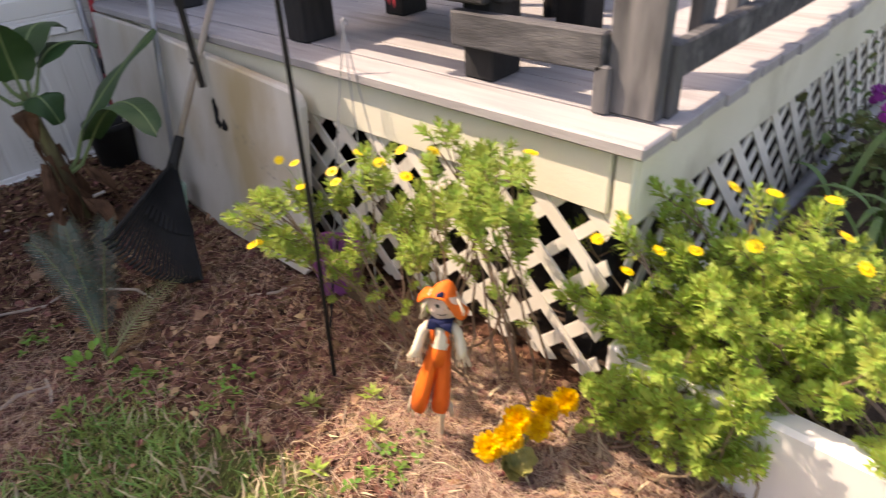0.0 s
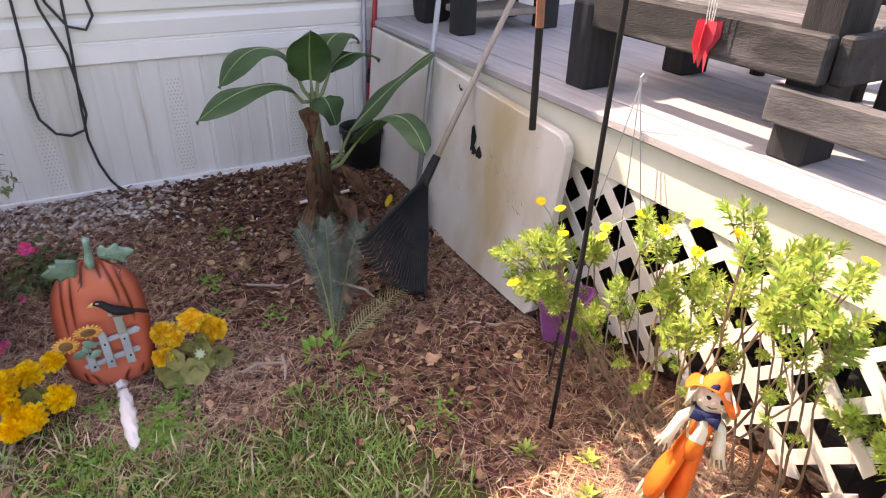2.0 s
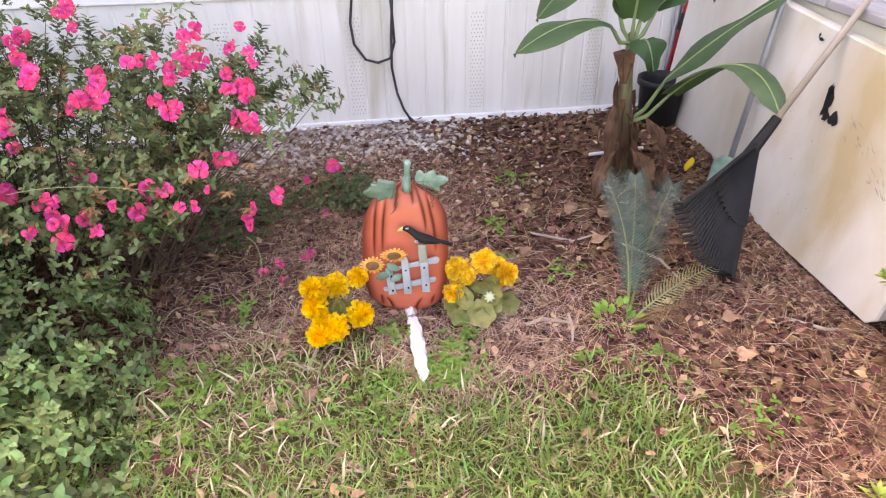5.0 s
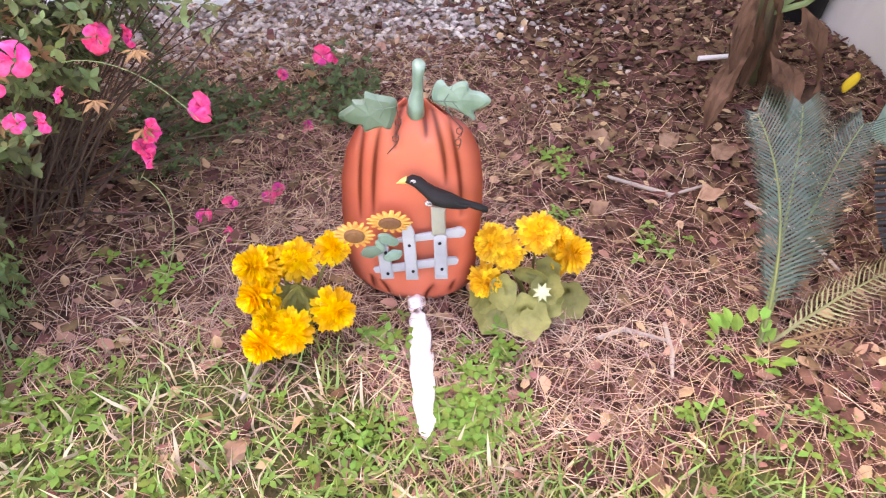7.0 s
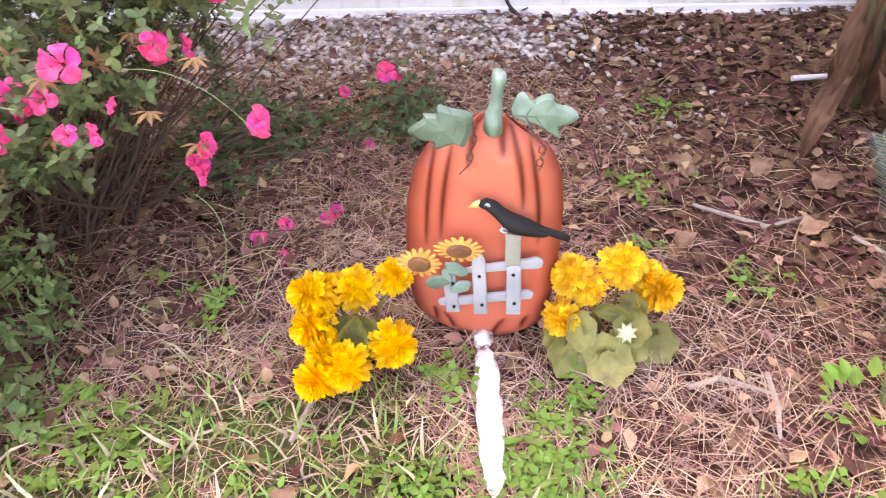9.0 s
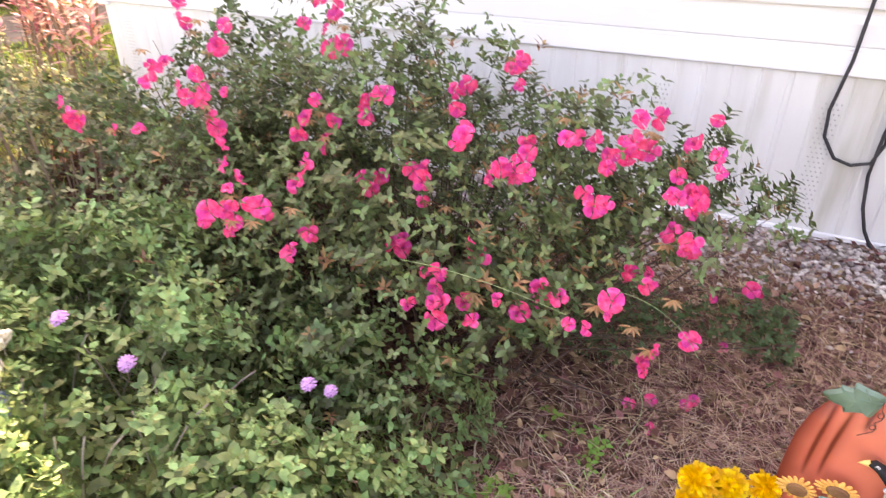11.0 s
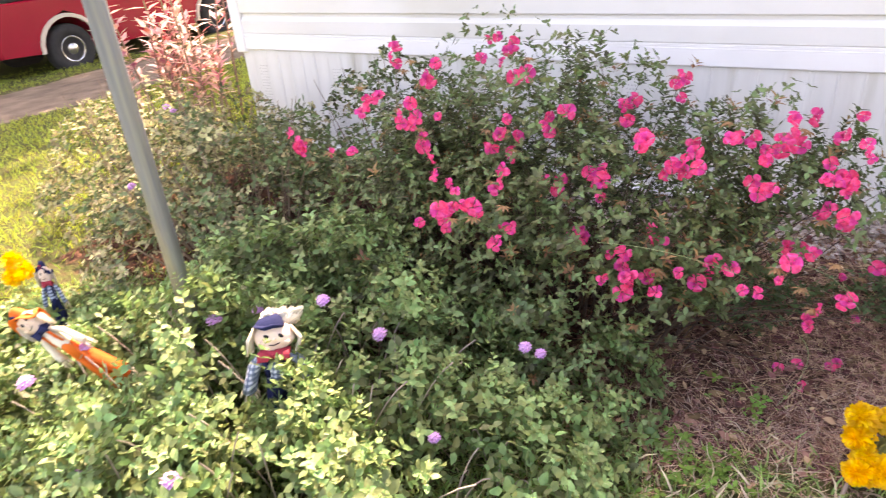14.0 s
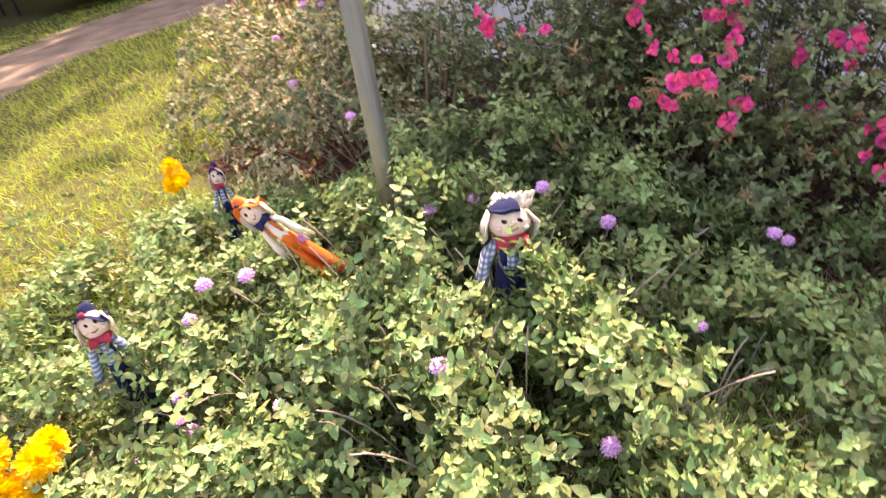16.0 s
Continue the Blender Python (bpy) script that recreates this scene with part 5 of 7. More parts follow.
    for s in (-1, 1):
        g.plate([(0, 0), (s * 0.034, 0.013), (s * 0.036, -0.016), (s * 0.012, -0.010)][::s], 0.006, Matrix.Translation((0, -0.032, h * 0.706)) @ Matrix.Rotation(radians(90), 4, "X"), 0.004), did(6)
        for k in range(18):
            t = k / 17
            x0, y0 = s * (0.040 - 0.004 * t), -0.022 + 0.05 * t
            g.tube([(x0, y0, zc + 0.026), (x0 + s * (0.012 + 0.008 * rd.random()), y0 - 0.004, zc - 0.004), (x0 + s * (0.008 + 0.012 * rd.random()), y0, zc - 0.036 - 0.012 * rd.random())], 0.0026, 4), did(3)
    n0 = len(g.v)
    if floppy:
        zz = zc + 0.026
        g.lathe([(0.001, zz + 0.034), (0.020, zz + 0.033), (0.036, zz + 0.022), (0.043, zz + 0.002), (0.050, zz - 0.004), (0.066, zz - 0.006), (0.084, zz - 0.012), (0.085, zz - 0.015), (0.060, zz - 0.010), (0.040, zz - 0.006)], seg=36), did(0)
        for i in range(n0, len(g.v)):
            x, y, z = g.v[i]
            r = math.hypot(x, y)
            k2 = 0.86 if floppy > 0.4 else 0.72
            g.v[i] = (x * k2, y * 0.86 * k2 + 0.006, z - floppy * max(0, x) * r * 4.5 - 0.10 * y + max(0, r - 0.045) * 0.35 * math.sin(3 * math.atan2(y, x) + 1.0))
        g.ball((-0.010, -0.036, zz + 0.008), (0.012, 0.006, 0.010), 10, 8), did(6)
    else:
        zz = zc + 0.022
        g.lathe([(0.001, zz + 0.034), (0.014, zz + 0.032), (0.026, zz + 0.024), (0.033, zz + 0.010), (0.034, zz + 0.004)], (-0.006, -0.008, 0), 24), did(0)
        g.plate([(-0.040, 0.004), (-0.034, -0.020), (-0.014, -0.034), (0.014, -0.034), (0.034, -0.020), (0.040, 0.004)], 0.004, Matrix.Translation((-0.008, -0.022, zz + 0.006)) @ Matrix.Rotation(radians(-8), 4, "X") @ Matrix.Scale(0.85, 4), 0.003), did(0)
        for k in range(60):
            a, b = k * 2.4, 0.014 + 0.026 * (k % 7) / 7
            p = Vector((0.012 + b * math.cos(a), 0.024 + 0.7 * b * math.sin(a), zz + 0.012 + 0.010 * math.sin(k)))
            q = p + Vector((0.016 * math.cos(a + 0.6), 0.012 * math.sin(a + 0.6), 0.014 + 0.008 * rd.random()))
            e = p + Vector((0.026 * math.cos(a + 1.3), 0.02 * math.sin(a + 1.3), 0.004))
            g.tube([p, q, e], [0.0045, 0.0060, 0.0030], 5), did(3)
    turn_head = Matrix.Translation((0, 0, h * 0.72)) @ Matrix.Rotation(radians(nod), 4, "Y") @ Matrix.Rotation(radians(-face_up), 4, "X") @ Matrix.Translation((0, 0, -h * 0.72))
    for i in range(n1, len(g.v)):
        g.v[i] = tuple(turn_head @ Vector(g.v[i]))
    g.v = [(x + 0.0022 * math.sin(70 * z + 45 * y), y + 0.0026 * math.sin(85 * z + 60 * x) + 0.0016 * math.sin(190 * x), z + 0.0018 * math.sin(110 * x)) for x, y, z in g.v]
    m = Matrix.Rotation(radians(turn), 4, "Z") @ Matrix.Rotation(radians(lean), 4, "Y")
    g.v = [tuple(m @ Vector((p[0] * wide, p[1] * wide, p[2]))) for p in g.v]
    o = g.ob("scarecrow_doll", mats[0], None, label, True)
    for mt in mats[1:]:
        o.data.materials.append(mt)
    o.data.polygons.foreach_set("material_index", slots)
    o.location = base
    return tagged(o, label, "scarecrow doll", "garden scarecrow dolls")


ORANGE_DOLL = (CLOTHORANGE, 1.0, CLOTHCREAM, CLOTHORANGE, CLOTHNAVY, 0.45)
CHECK_DOLL = (CLOTHNAVY, 0, CLOTHCHECK, CLOTHNAVY, CLOTHRED, 0.0)
STRIPE_DOLL = (CLOTHNAVY, 0.25, CLOTHSTRIPE, CLOTHNAVY, CLOTHRED, 0.0)
scarecrow((-0.405, -2.785, 0.02), 0.50, -52, ORANGE_DOLL, "scarecrow doll in orange overalls and a floppy orange hat", 5, 0.86, 5, 14)
scarecrow((-3.29, -2.245, 0.01), 0.49, 40, CHECK_DOLL, "scarecrow doll in blue check with a navy cap", 2, 1.18, 4, 26)
scarecrow((-4.06, -2.90, -0.06), 0.50, 60, STRIPE_DOLL, "scarecrow doll in striped blue with a dark hat", -3, 0.72, 0)
scarecrow((-3.74, -2.36, 0.17), 0.46, 52, (CLOTHORANGE, 0.5, CLOTHCREAM, CLOTHORANGE, CLOTHNAVY, 0.0), "tilted scarecrow doll in orange with straw hands", -34, 0.60, -6)
scarecrow((-4.55, -2.14, -0.09), 0.44, 50, STRIPE_DOLL, "small scarecrow doll with a black hat among leaves", 0, 0.5, 0)


# ---- pumpkin sign ----
PUMP = empty("pumpkin_sign", (-1.565, -1.49, -0.1), "painted orange metal pumpkin yard sign with a crow", "garden sign")
PM = Matrix.Translation((-1.565, -1.492, -0.10)) @ Matrix.Rotation(radians(-5), 4, "Z") @ Matrix.Rotation(radians(90 - 4), 4, "X")
EDGE_T = [0.0, 0.03, 0.08, 0.14, 0.30, 0.50, 0.66, 0.80, 0.90, 0.96, 1.0]
EDGE_L = [0.030, 0.075, 0.116, 0.136, 0.149, 0.147, 0.142, 0.127, 0.104, 0.078, 0.030]
EDGE_R = [0.034, 0.078, 0.106, 0.117, 0.125, 0.128, 0.127, 0.118, 0.098, 0.072, 0.030]
# grooves of the segments: across, from and to height, drift across on the way up
GROOVES = ((-0.107, 0.235, 0.435, 0.018), (-0.080, 0.255, 0.450, 0.022), (0.021, 0.420, 0.480, -0.012), (0.057, 0.325, 0.478, -0.030), (0.087, 0.250, 0.465, -0.030), (0.018, 0.030, 0.085, 0.022), (-0.060, 0.042, 0.090, -0.018), (-0.092, 0.055, 0.100, -0.004), (0.070, 0.050, 0.088, 0.010), (-0.034, 0.400, 0.475, 0.014))


def groove_at(gr, y):
    t = (y - gr[1]) / (gr[2] - gr[1])
    return gr[0] + gr[3] * t * t, t


def pump_xy(u, t):
    """u in -1..1 across, t in 0..1 up: place on the pumpkin's face, and its relief."""
    half = float(np.interp(t, EDGE_T, EDGE_R if u > 0 else EDGE_L))
    y = 0.001 + 0.481 * t + 0.006 * math.cos(u * 10) * t ** 6 + (0.020 * (1 - t) ** 6 - 0.016 * t ** 8) * u * u
    x = u * half
    zz = 0.040 * max(0.0, 1 - abs(u) ** 3.2) * (1 - abs(2 * t - 1) ** 7)
    for gr in GROOVES:
        c, s = groove_at(gr, y)
        if -0.05 < s < 1.05:
            zz -= 0.0050 * math.exp(-((x - c) / 0.0065) ** 2) * math.sin(math.pi * min(max(s, 0.0), 1.0)) ** 0.35
    return Vector((x, y, zz))


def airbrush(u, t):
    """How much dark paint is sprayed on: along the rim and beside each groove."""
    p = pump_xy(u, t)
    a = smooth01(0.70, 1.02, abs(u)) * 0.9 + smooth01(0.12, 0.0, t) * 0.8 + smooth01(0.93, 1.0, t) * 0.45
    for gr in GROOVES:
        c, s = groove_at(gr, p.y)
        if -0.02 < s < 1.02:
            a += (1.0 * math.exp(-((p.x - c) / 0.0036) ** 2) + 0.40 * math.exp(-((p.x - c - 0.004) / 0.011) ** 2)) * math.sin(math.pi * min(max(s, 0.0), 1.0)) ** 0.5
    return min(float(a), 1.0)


NU, NT = 120, 64
UT = [(-1 + 2 * i / NU, j / NT) for j in range(NT + 1) for i in range(NU + 1)]
g = Geo()
v = [PM @ pump_xy(u, t) for u, t in UT] + [PM @ Vector((p.x, p.y, -0.004)) for p in (pump_xy(u, t) for u, t in UT)]
n1, nn = NU + 1, (NU + 1) * (NT + 1)
f = [(j * n1 + i, j * n1 + i + 1, (j + 1) * n1 + i + 1, (j + 1) * n1 + i) for j in range(NT) for i in range(NU)]
rim = list(range(0, n1)) + [j * n1 + NU for j in range(1, NT + 1)] + list(range(nn - 2, nn - n1 - 1, -1)) + [j * n1 for j in range(NT - 1, 0, -1)]
f += [tuple(nn + i for i in q[::-1]) for q in f] + [(rim[(i + 1) % len(rim)], rim[i], nn + rim[i], nn + rim[(i + 1) % len(rim)]) for i in range(len(rim))]
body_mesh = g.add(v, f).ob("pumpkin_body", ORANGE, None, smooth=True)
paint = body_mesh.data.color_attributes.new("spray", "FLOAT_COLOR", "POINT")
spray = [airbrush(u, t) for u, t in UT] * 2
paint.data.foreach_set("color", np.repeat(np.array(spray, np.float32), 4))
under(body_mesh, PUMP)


def face_plate(name, outline, at, mat, thick=0.004, dome=0.006, lift=0.055, spin=0.0, tip=0.0, parent=PUMP):
    m = PM @ Matrix.Translation((at[0], at[1], lift)) @ Matrix.Rotation(radians(spin), 4, "Z") @ Matrix.Rotation(radians(tip), 4, "X")
    return under(Geo().plate(outline, thick, m, dome).ob(name, mat), parent)


def rounded(outline, n=3):
    """Cut the corners of an outline n times, so that it runs in curves."""
    for _ in range(n):
        q = []
        for i, (a, b) in enumerate(outline):
            c, d = outline[(i + 1) % len(outline)]
            q += [(a * 0.78 + c * 0.22, b * 0.78 + d * 0.22), (a * 0.22 + c * 0.78, b * 0.22 + d * 0.78)]
        outline = q
    return outline


pts = [PM @ Vector(p) for p in ((0.003, 0.470, 0.026), (0.004, 0.492, 0.028), (0.007, 0.515, 0.030), (0.008, 0.538, 0.032), (0.010, 0.558, 0.034), (0.011, 0.562, 0.034))]
under(Geo().tube(pts, [0.028, 0.024, 0.016, 0.0165, 0.020, 0.014], 18, flat=0.55).ob("stem", TEAL, None, smooth=True), PUMP)
LEAF_L = [(-0.132, 0.471), (-0.099, 0.492), (-0.103, 0.501), (-0.080, 0.499), (-0.081, 0.517), (-0.060, 0.510), (-0.031, 0.506), (-0.025, 0.497), (-0.028, 0.476), (-0.039, 0.444), (-0.050, 0.453), (-0.067, 0.448), (-0.085, 0.439), (-0.086, 0.455), (-0.108, 0.455)]
LEAF_R = [(0.029, 0.504), (0.037, 0.528), (0.049, 0.532), (0.058, 0.515), (0.074, 0.528), (0.090, 0.530), (0.093, 0.513), (0.116, 0.511), (0.134, 0.495), (0.118, 0.482), (0.101, 0.477), (0.108, 0.456), (0.089, 0.468), (0.067, 0.481), (0.035, 0.488)]
for outline, mat, lift, tipto, root in ((LEAF_L, TEALDARK, 0.046, (-0.125, 0.472), (-0.030, 0.494)), (LEAF_R, TEAL, 0.028, (0.126, 0.495), (0.034, 0.498))):
    lf = face_plate("leaf", rounded(outline[::-1], 2), (0, 0), mat, 0.003, 0.010, lift)
    a, b = Vector((*root, lift + 0.010)), Vector((*tipto, lift + 0.005))
    for k, (sx, sy) in enumerate(((1.0, 0.0), (0.62, 0.030), (0.62, -0.032), (0.35, 0.026), (0.35, -0.034))):
        e = a.lerp(b, sx) + Vector((0.0, sy, -0.003 if k else 0))
        st = a.lerp(b, 0.0 if k == 0 else sx * 0.55) + Vector((0, 0, 0.003))
        o = Geo().tube([PM @ st, PM @ (st.lerp(e, 0.5) + Vector((0, 0, 0.002))), PM @ e], [0.0012, 0.0010, 0.0004], 5).ob("vein", LEAFVEIN, None)
        under(o, PUMP)
for start, loops in (((-0.027, 0.490), ((-0.025, 0.465), (-0.030, 0.434), (-0.047, 0.398))), ((0.054, 0.488), ((0.079, 0.452), (0.077, 0.430), (0.077, 0.411)))):
    c, last = [Vector((*start, 0.050))], Vector((*start, 0.052))
    for lx, ly in loops[:2]:
        c += [Vector((lx + 0.0055 * math.cos(a), ly + 0.0075 * math.sin(a), 0.053 + 0.001 * k)) for k, a in enumerate(radians(d) for d in (90, 30, -30, -90, -150, 150, 90, 20, -60))]
    c.append(Vector((*loops[2], 0.048)))
    under(Geo().tube([PM @ p for p in c], 0.0010, 5).ob("tendril", WIRE), PUMP)
PICKET = [(-0.0125, 0), (0.0125, 0), (0.0115, 0.85), (0.004, 1.0), (-0.0115, 0.93)]
for px, y0, y1, sp, lf in ((-0.056, 0.119, 0.213, 5, 0.058), (-0.006, 0.122, 0.262, 3, 0.062)):
    face_plate("fence_picket", [(a, b * (y1 - y0)) for a, b in PICKET], (px, y0), FENCEGREY, 0.006, 0.004, lf, sp)
face_plate("fence_picket", [(-0.013, 0), (0.013, 0), (0.0125, 0.108), (0.0, 0.112), (-0.0125, 0.106)], (0.052, 0.126), FENCEGREY, 0.006, 0.004, 0.062, 2)
face_plate("fence_picket", [(-0.013, 0), (0.013, 0), (0.013, 0.062), (-0.013, 0.066)], (0.046, 0.236), PERCH, 0.006, 0.003, 0.062, 2)
face_plate("fence_rail", rounded([(-0.062, -0.007), (0.045, -0.009), (0.068, -0.012), (0.076, 0.002), (0.066, 0.013), (0.045, 0.010), (-0.062, 0.006)], 1), (0.024, 0.226), FENCEGREY, 0.005, 0.003, 0.056, 11)
face_plate("fence_rail", rounded([(-0.082, -0.010), (0.07, -0.009), (0.082, -0.010), (0.088, 0.002), (0.078, 0.011), (-0.07, 0.008), (-0.086, 0.007)], 1), (0.0, 0.153), FENCEGREY, 0.005, 0.003, 0.056, 11)
for px, pz in ((-0.054, 0.139), (-0.004, 0.147), (0.053, 0.155), (-0.010, 0.212), (0.048, 0.219), (-0.056, 0.192)):
    under(Geo().ball(PM @ Vector((px, pz, 0.0715)), 0.0034, 8, 6).ob("rivet", BLACKPAINT), PUMP)
for px, pz, sp, sc in ((-0.082, 0.196, 112, 1.25), (-0.050, 0.226, 62, 1.15), (-0.042, 0.187, -60, 1.1), (-0.066, 0.210, 200, 0.8)):
    lf = [(0.011 * sc * math.sin(a) * (1 + 0.10 * math.cos(5 * a)), 0.019 * sc * math.cos(a)) for a in (k * math.pi / 14 for k in range(28))]
    face_plate("sunflower_leaf", lf, (px, pz), TEALDARK if sc > 1.2 else TEAL, 0.002, 0.005, 0.069 + 0.002 * sc, sp)
for px, pz, rx, ry in ((-0.044, 0.272, 0.041, 0.024), (-0.112, 0.240, 0.038, 0.029)):
    pet = []
    for k in range(17):
        for da, r in ((-0.42, 0.70), (-0.26, 0.93), (0.0, 1.03), (0.24, 0.95), (0.42, 0.70)):
            a = 2 * math.pi * (k + da) / 17
            rr2 = r * (1 + 0.06 * math.sin(5 * k))
            pet.append((rx * rr2 * math.cos(a), ry * rr2 * math.sin(a)))
    face_plate("sunflower", pet, (px, pz), SUNPETAL, 0.003, 0.003, 0.076)
    face_plate("sunflower_eye", [(0.52 * rx * math.cos(k * math.pi / 12), 0.52 * ry * math.sin(k * math.pi / 12)) for k in range(24)], (px, pz), SUNEYE, 0.007, 0.004, 0.078)
CROW = ((-0.014, 0.356, 0.066, 0.007, 0.010), (-0.004, 0.3585, 0.067, 0.0135, 0.016), (0.008, 0.354, 0.068, 0.016, 0.018), (0.020, 0.343, 0.069, 0.0165, 0.019), (0.034, 0.331, 0.070, 0.0205, 0.022), (0.050, 0.323, 0.070, 0.022, 0.022), (0.068, 0.318, 0.069, 0.0185, 0.019), (0.084, 0.314, 0.068, 0.012, 0.013), (0.096, 0.311, 0.067, 0.0085, 0.009), (0.116, 0.303, 0.065, 0.0095, 0.004), (0.134, 0.295, 0.063, 0.008, 0.003))
under(Geo().tube([PM @ Vector(p[:3]) for p in CROW], [p[3] for p in CROW], 18, flat=0.62).ob("crow", BLACKPAINT, None, "black painted crow figure", True), PUMP)
for name, outline, at, lift, mat in (("wing", [(-0.018, 0.004), (-0.004, 0.013), (0.020, 0.008), (0.048, 0.002), (0.062, 0.004), (0.056, -0.004), (0.036, -0.010), (0.006, -0.013), (-0.016, -0.008)], (0.042, 0.326), 0.081, BLACKPAINT), ("wing_mark", [(-0.008, 0.002), (-0.003, 0.006), (0.005, 0.003), (0.007, -0.003), (0.0, -0.006), (-0.006, -0.004)], (0.028, 0.320), 0.083, WHITEMARK), ("eye_patch", [(-0.006, 0.002), (0.0, 0.006), (0.007, 0.003), (0.006, -0.004), (-0.002, -0.005)], (-0.001, 0.3595), 0.0765, WHITEMARK)):
    q = face_plate(name, rounded(outline[::-1], 2), at, mat, 0.002, 0.003, lift, -14 if name != "eye_patch" else 0)
under(Geo().ball(PM @ Vector((-0.002, 0.360, 0.0815)), 0.0030, 10, 8).ob("crow_eye", BLACKPAINT), PUMP)
under(Geo().tube([PM @ Vector(p) for p in ((-0.011, 0.357, 0.067), (-0.020, 0.3545, 0.067), (-0.031, 0.349, 0.066))], [0.0075, 0.005, 0.0006], 10).ob("beak", BEAK, None, "pale yellow beak", True), PUMP)
for dx in (-0.09, 0.10):
    under(Geo().tube([PM @ Vector((dx, 0.06, -0.006)), PM @ Vector((dx, -0.06, -0.006))], 0.004, 6).ob("leg_wire", BLACKPAINT), PUMP)
# the wrapped stake: a tied knot at the near end of the pumpkin, then creased folds of film
wrap = Geo()
WP = [(-1.567, -1.498, -0.078, 0.012), (-1.568, -1.515, -0.070, 0.018), (-1.570, -1.532, -0.068, 0.019), (-1.569, -1.546, -0.075, 0.012), (-1.567, -1.556, -0.074, 0.011), (-1.566, -1.575, -0.070, 0.019), (-1.564, -1.63, -0.070, 0.0225), (-1.563, -1.70, -0.070, 0.0230), (-1.562, -1.77, -0.069, 0.0205), (-1.560, -1.82, -0.070, 0.017), (-1.556, -1.852, -0.078, 0.007)]
fine = []
for i in range(len(WP) - 1):
    for k in range(5):
        t = k / 5
        fine.append([a + (b - a) * t for a, b in zip(WP[i], WP[i + 1])])
fine.append(list(WP[-1]))
wrap.tube([p[:3] for p in fine], [p[3] for p in fine], 28)
wrap.v = [(x + 0.0022 * math.sin(90 * y + 260 * z), y, z + 0.0024 * math.sin(70 * y + 300 * x) + 0.0012 * math.sin(210 * y - 420 * x)) for x, y, z in wrap.v]
tagged(wrap.ob("wrapped_stake", WHITEPL, None, smooth=True), "white plastic-wrapped stake lying on the mulch", "stake")


# ---- silk chrysanthemums ----
def mum_shape(rows=8, seed=2):
    r = random.Random(seed)
    v, f = [], []
    for k in range(rows):
        t = k / (rows - 1)
        n = int(20 - 9 * t)
        for i in range(n):
            a = 2 * math.pi * (i + 0.5 * (k % 2)) / n + r.uniform(-0.14, 0.14)
            d = Vector((math.cos(a), math.sin(a), -0.35 + 1.7 * t + r.uniform(-0.16, 0.16)))
            m = along((0, 0, 0.005 * k), d, s=0.050 * (1 - 0.45 * t) * r.uniform(0.82, 1.12))
            w, c = r.uniform(0.95, 1.2), r.uniform(-0.05, 0.14)
            p = [(0, 0, 0)]
            for y, half, z in ((0.30, 0.075, 0.02), (0.58, 0.125, 0.05), (0.80, 0.135, 0.06 + c * 0.5)):
                p += [(-half * w, y, z + 0.03), (0, y, z - 0.015), (half * w, y, z + 0.03)]
            p += [(-0.085 * w, 0.95, 0.06 + c), (0, 0.90, 0.04 + c), (0.085 * w, 0.97, 0.06 + c)]
            b = len(v)
            v += [tuple(m @ Vector(q)) for q in p]
            f += [(b, b + 2, b + 1), (b, b + 3, b + 2)] + [(b + j, b + j + 1, b + j + 4, b + j + 3) for j in (1, 2, 4, 5, 7, 8)]
    return v, f


MUMV = mum_shape()


def silk_leaf(p, d, s, seed):
    """A round cupped cloth leaf with a scalloped edge."""
    r = random.Random(seed)
    d = Vector(d).normalized()
    m = along(p, d, (0.2 * r.uniform(-1, 1), -0.8, 0.6))
    v, n = [(0, 0.06 * s, 0)], 22
    for ring in (0.35, 0.7, 1.0):
        for k in range(n):
            a = 2 * math.pi * k / n
            q = ring * s * (0.50 + 0.05 * math.cos(6 * a) * (ring > 0.9))
            v.append((q * math.sin(a) * 0.95, s * 0.5 - q * math.cos(a), 0.16 * s * ring * ring + 0.02 * s * math.sin(5 * a + seed) * ring))
    f = [(0, 1 + (k + 1) % n, 1 + k) for k in range(n)] + [(1 + i * n + k, 1 + i * n + (k + 1) % n, 1 + (i + 1) * n + (k + 1) % n, 1 + (i + 1) * n + k) for i in range(2) for k in range(n)]
    return [m @ Vector(q) for q in v], f


def mums(loc, label, heads, leaves, mat, seed, size=1.0):
    r = random.Random(seed)
    th = empty("silk_chrysanthemum", loc, label, "silk flowers", "silk chrysanthemum bunches")
    base = Vector((loc[0], loc[1], loc[2] - 0.03))
    for p, d, k in heads:
        d = Vector(d).normalized()
        m = Matrix.Translation(p) @ d.to_track_quat("Z", "Y").to_matrix().to_4x4() @ Matrix.Rotation(r.uniform(0, 6), 4, "Z") @ Matrix.Scale(size * k * r.uniform(0.95, 1.06), 4)
        under(Geo().add([m @ Vector(q) for q in MUMV[0]], MUMV[1]).ob("flower_head", mat), th)
        under(Geo().tube([base, base.lerp(Vector(p), 0.6) + Vector((0, 0, 0.01)), Vector(p)], 0.003, 5).ob("wire_stem", SILKLEAF), th)
    for k, (p, d, s) in enumerate(leaves):
        under(Geo().add(*silk_leaf(p, d, s, seed * 20 + k)).ob("leaf", SILKLEAF, None, smooth=True), th)
    return th


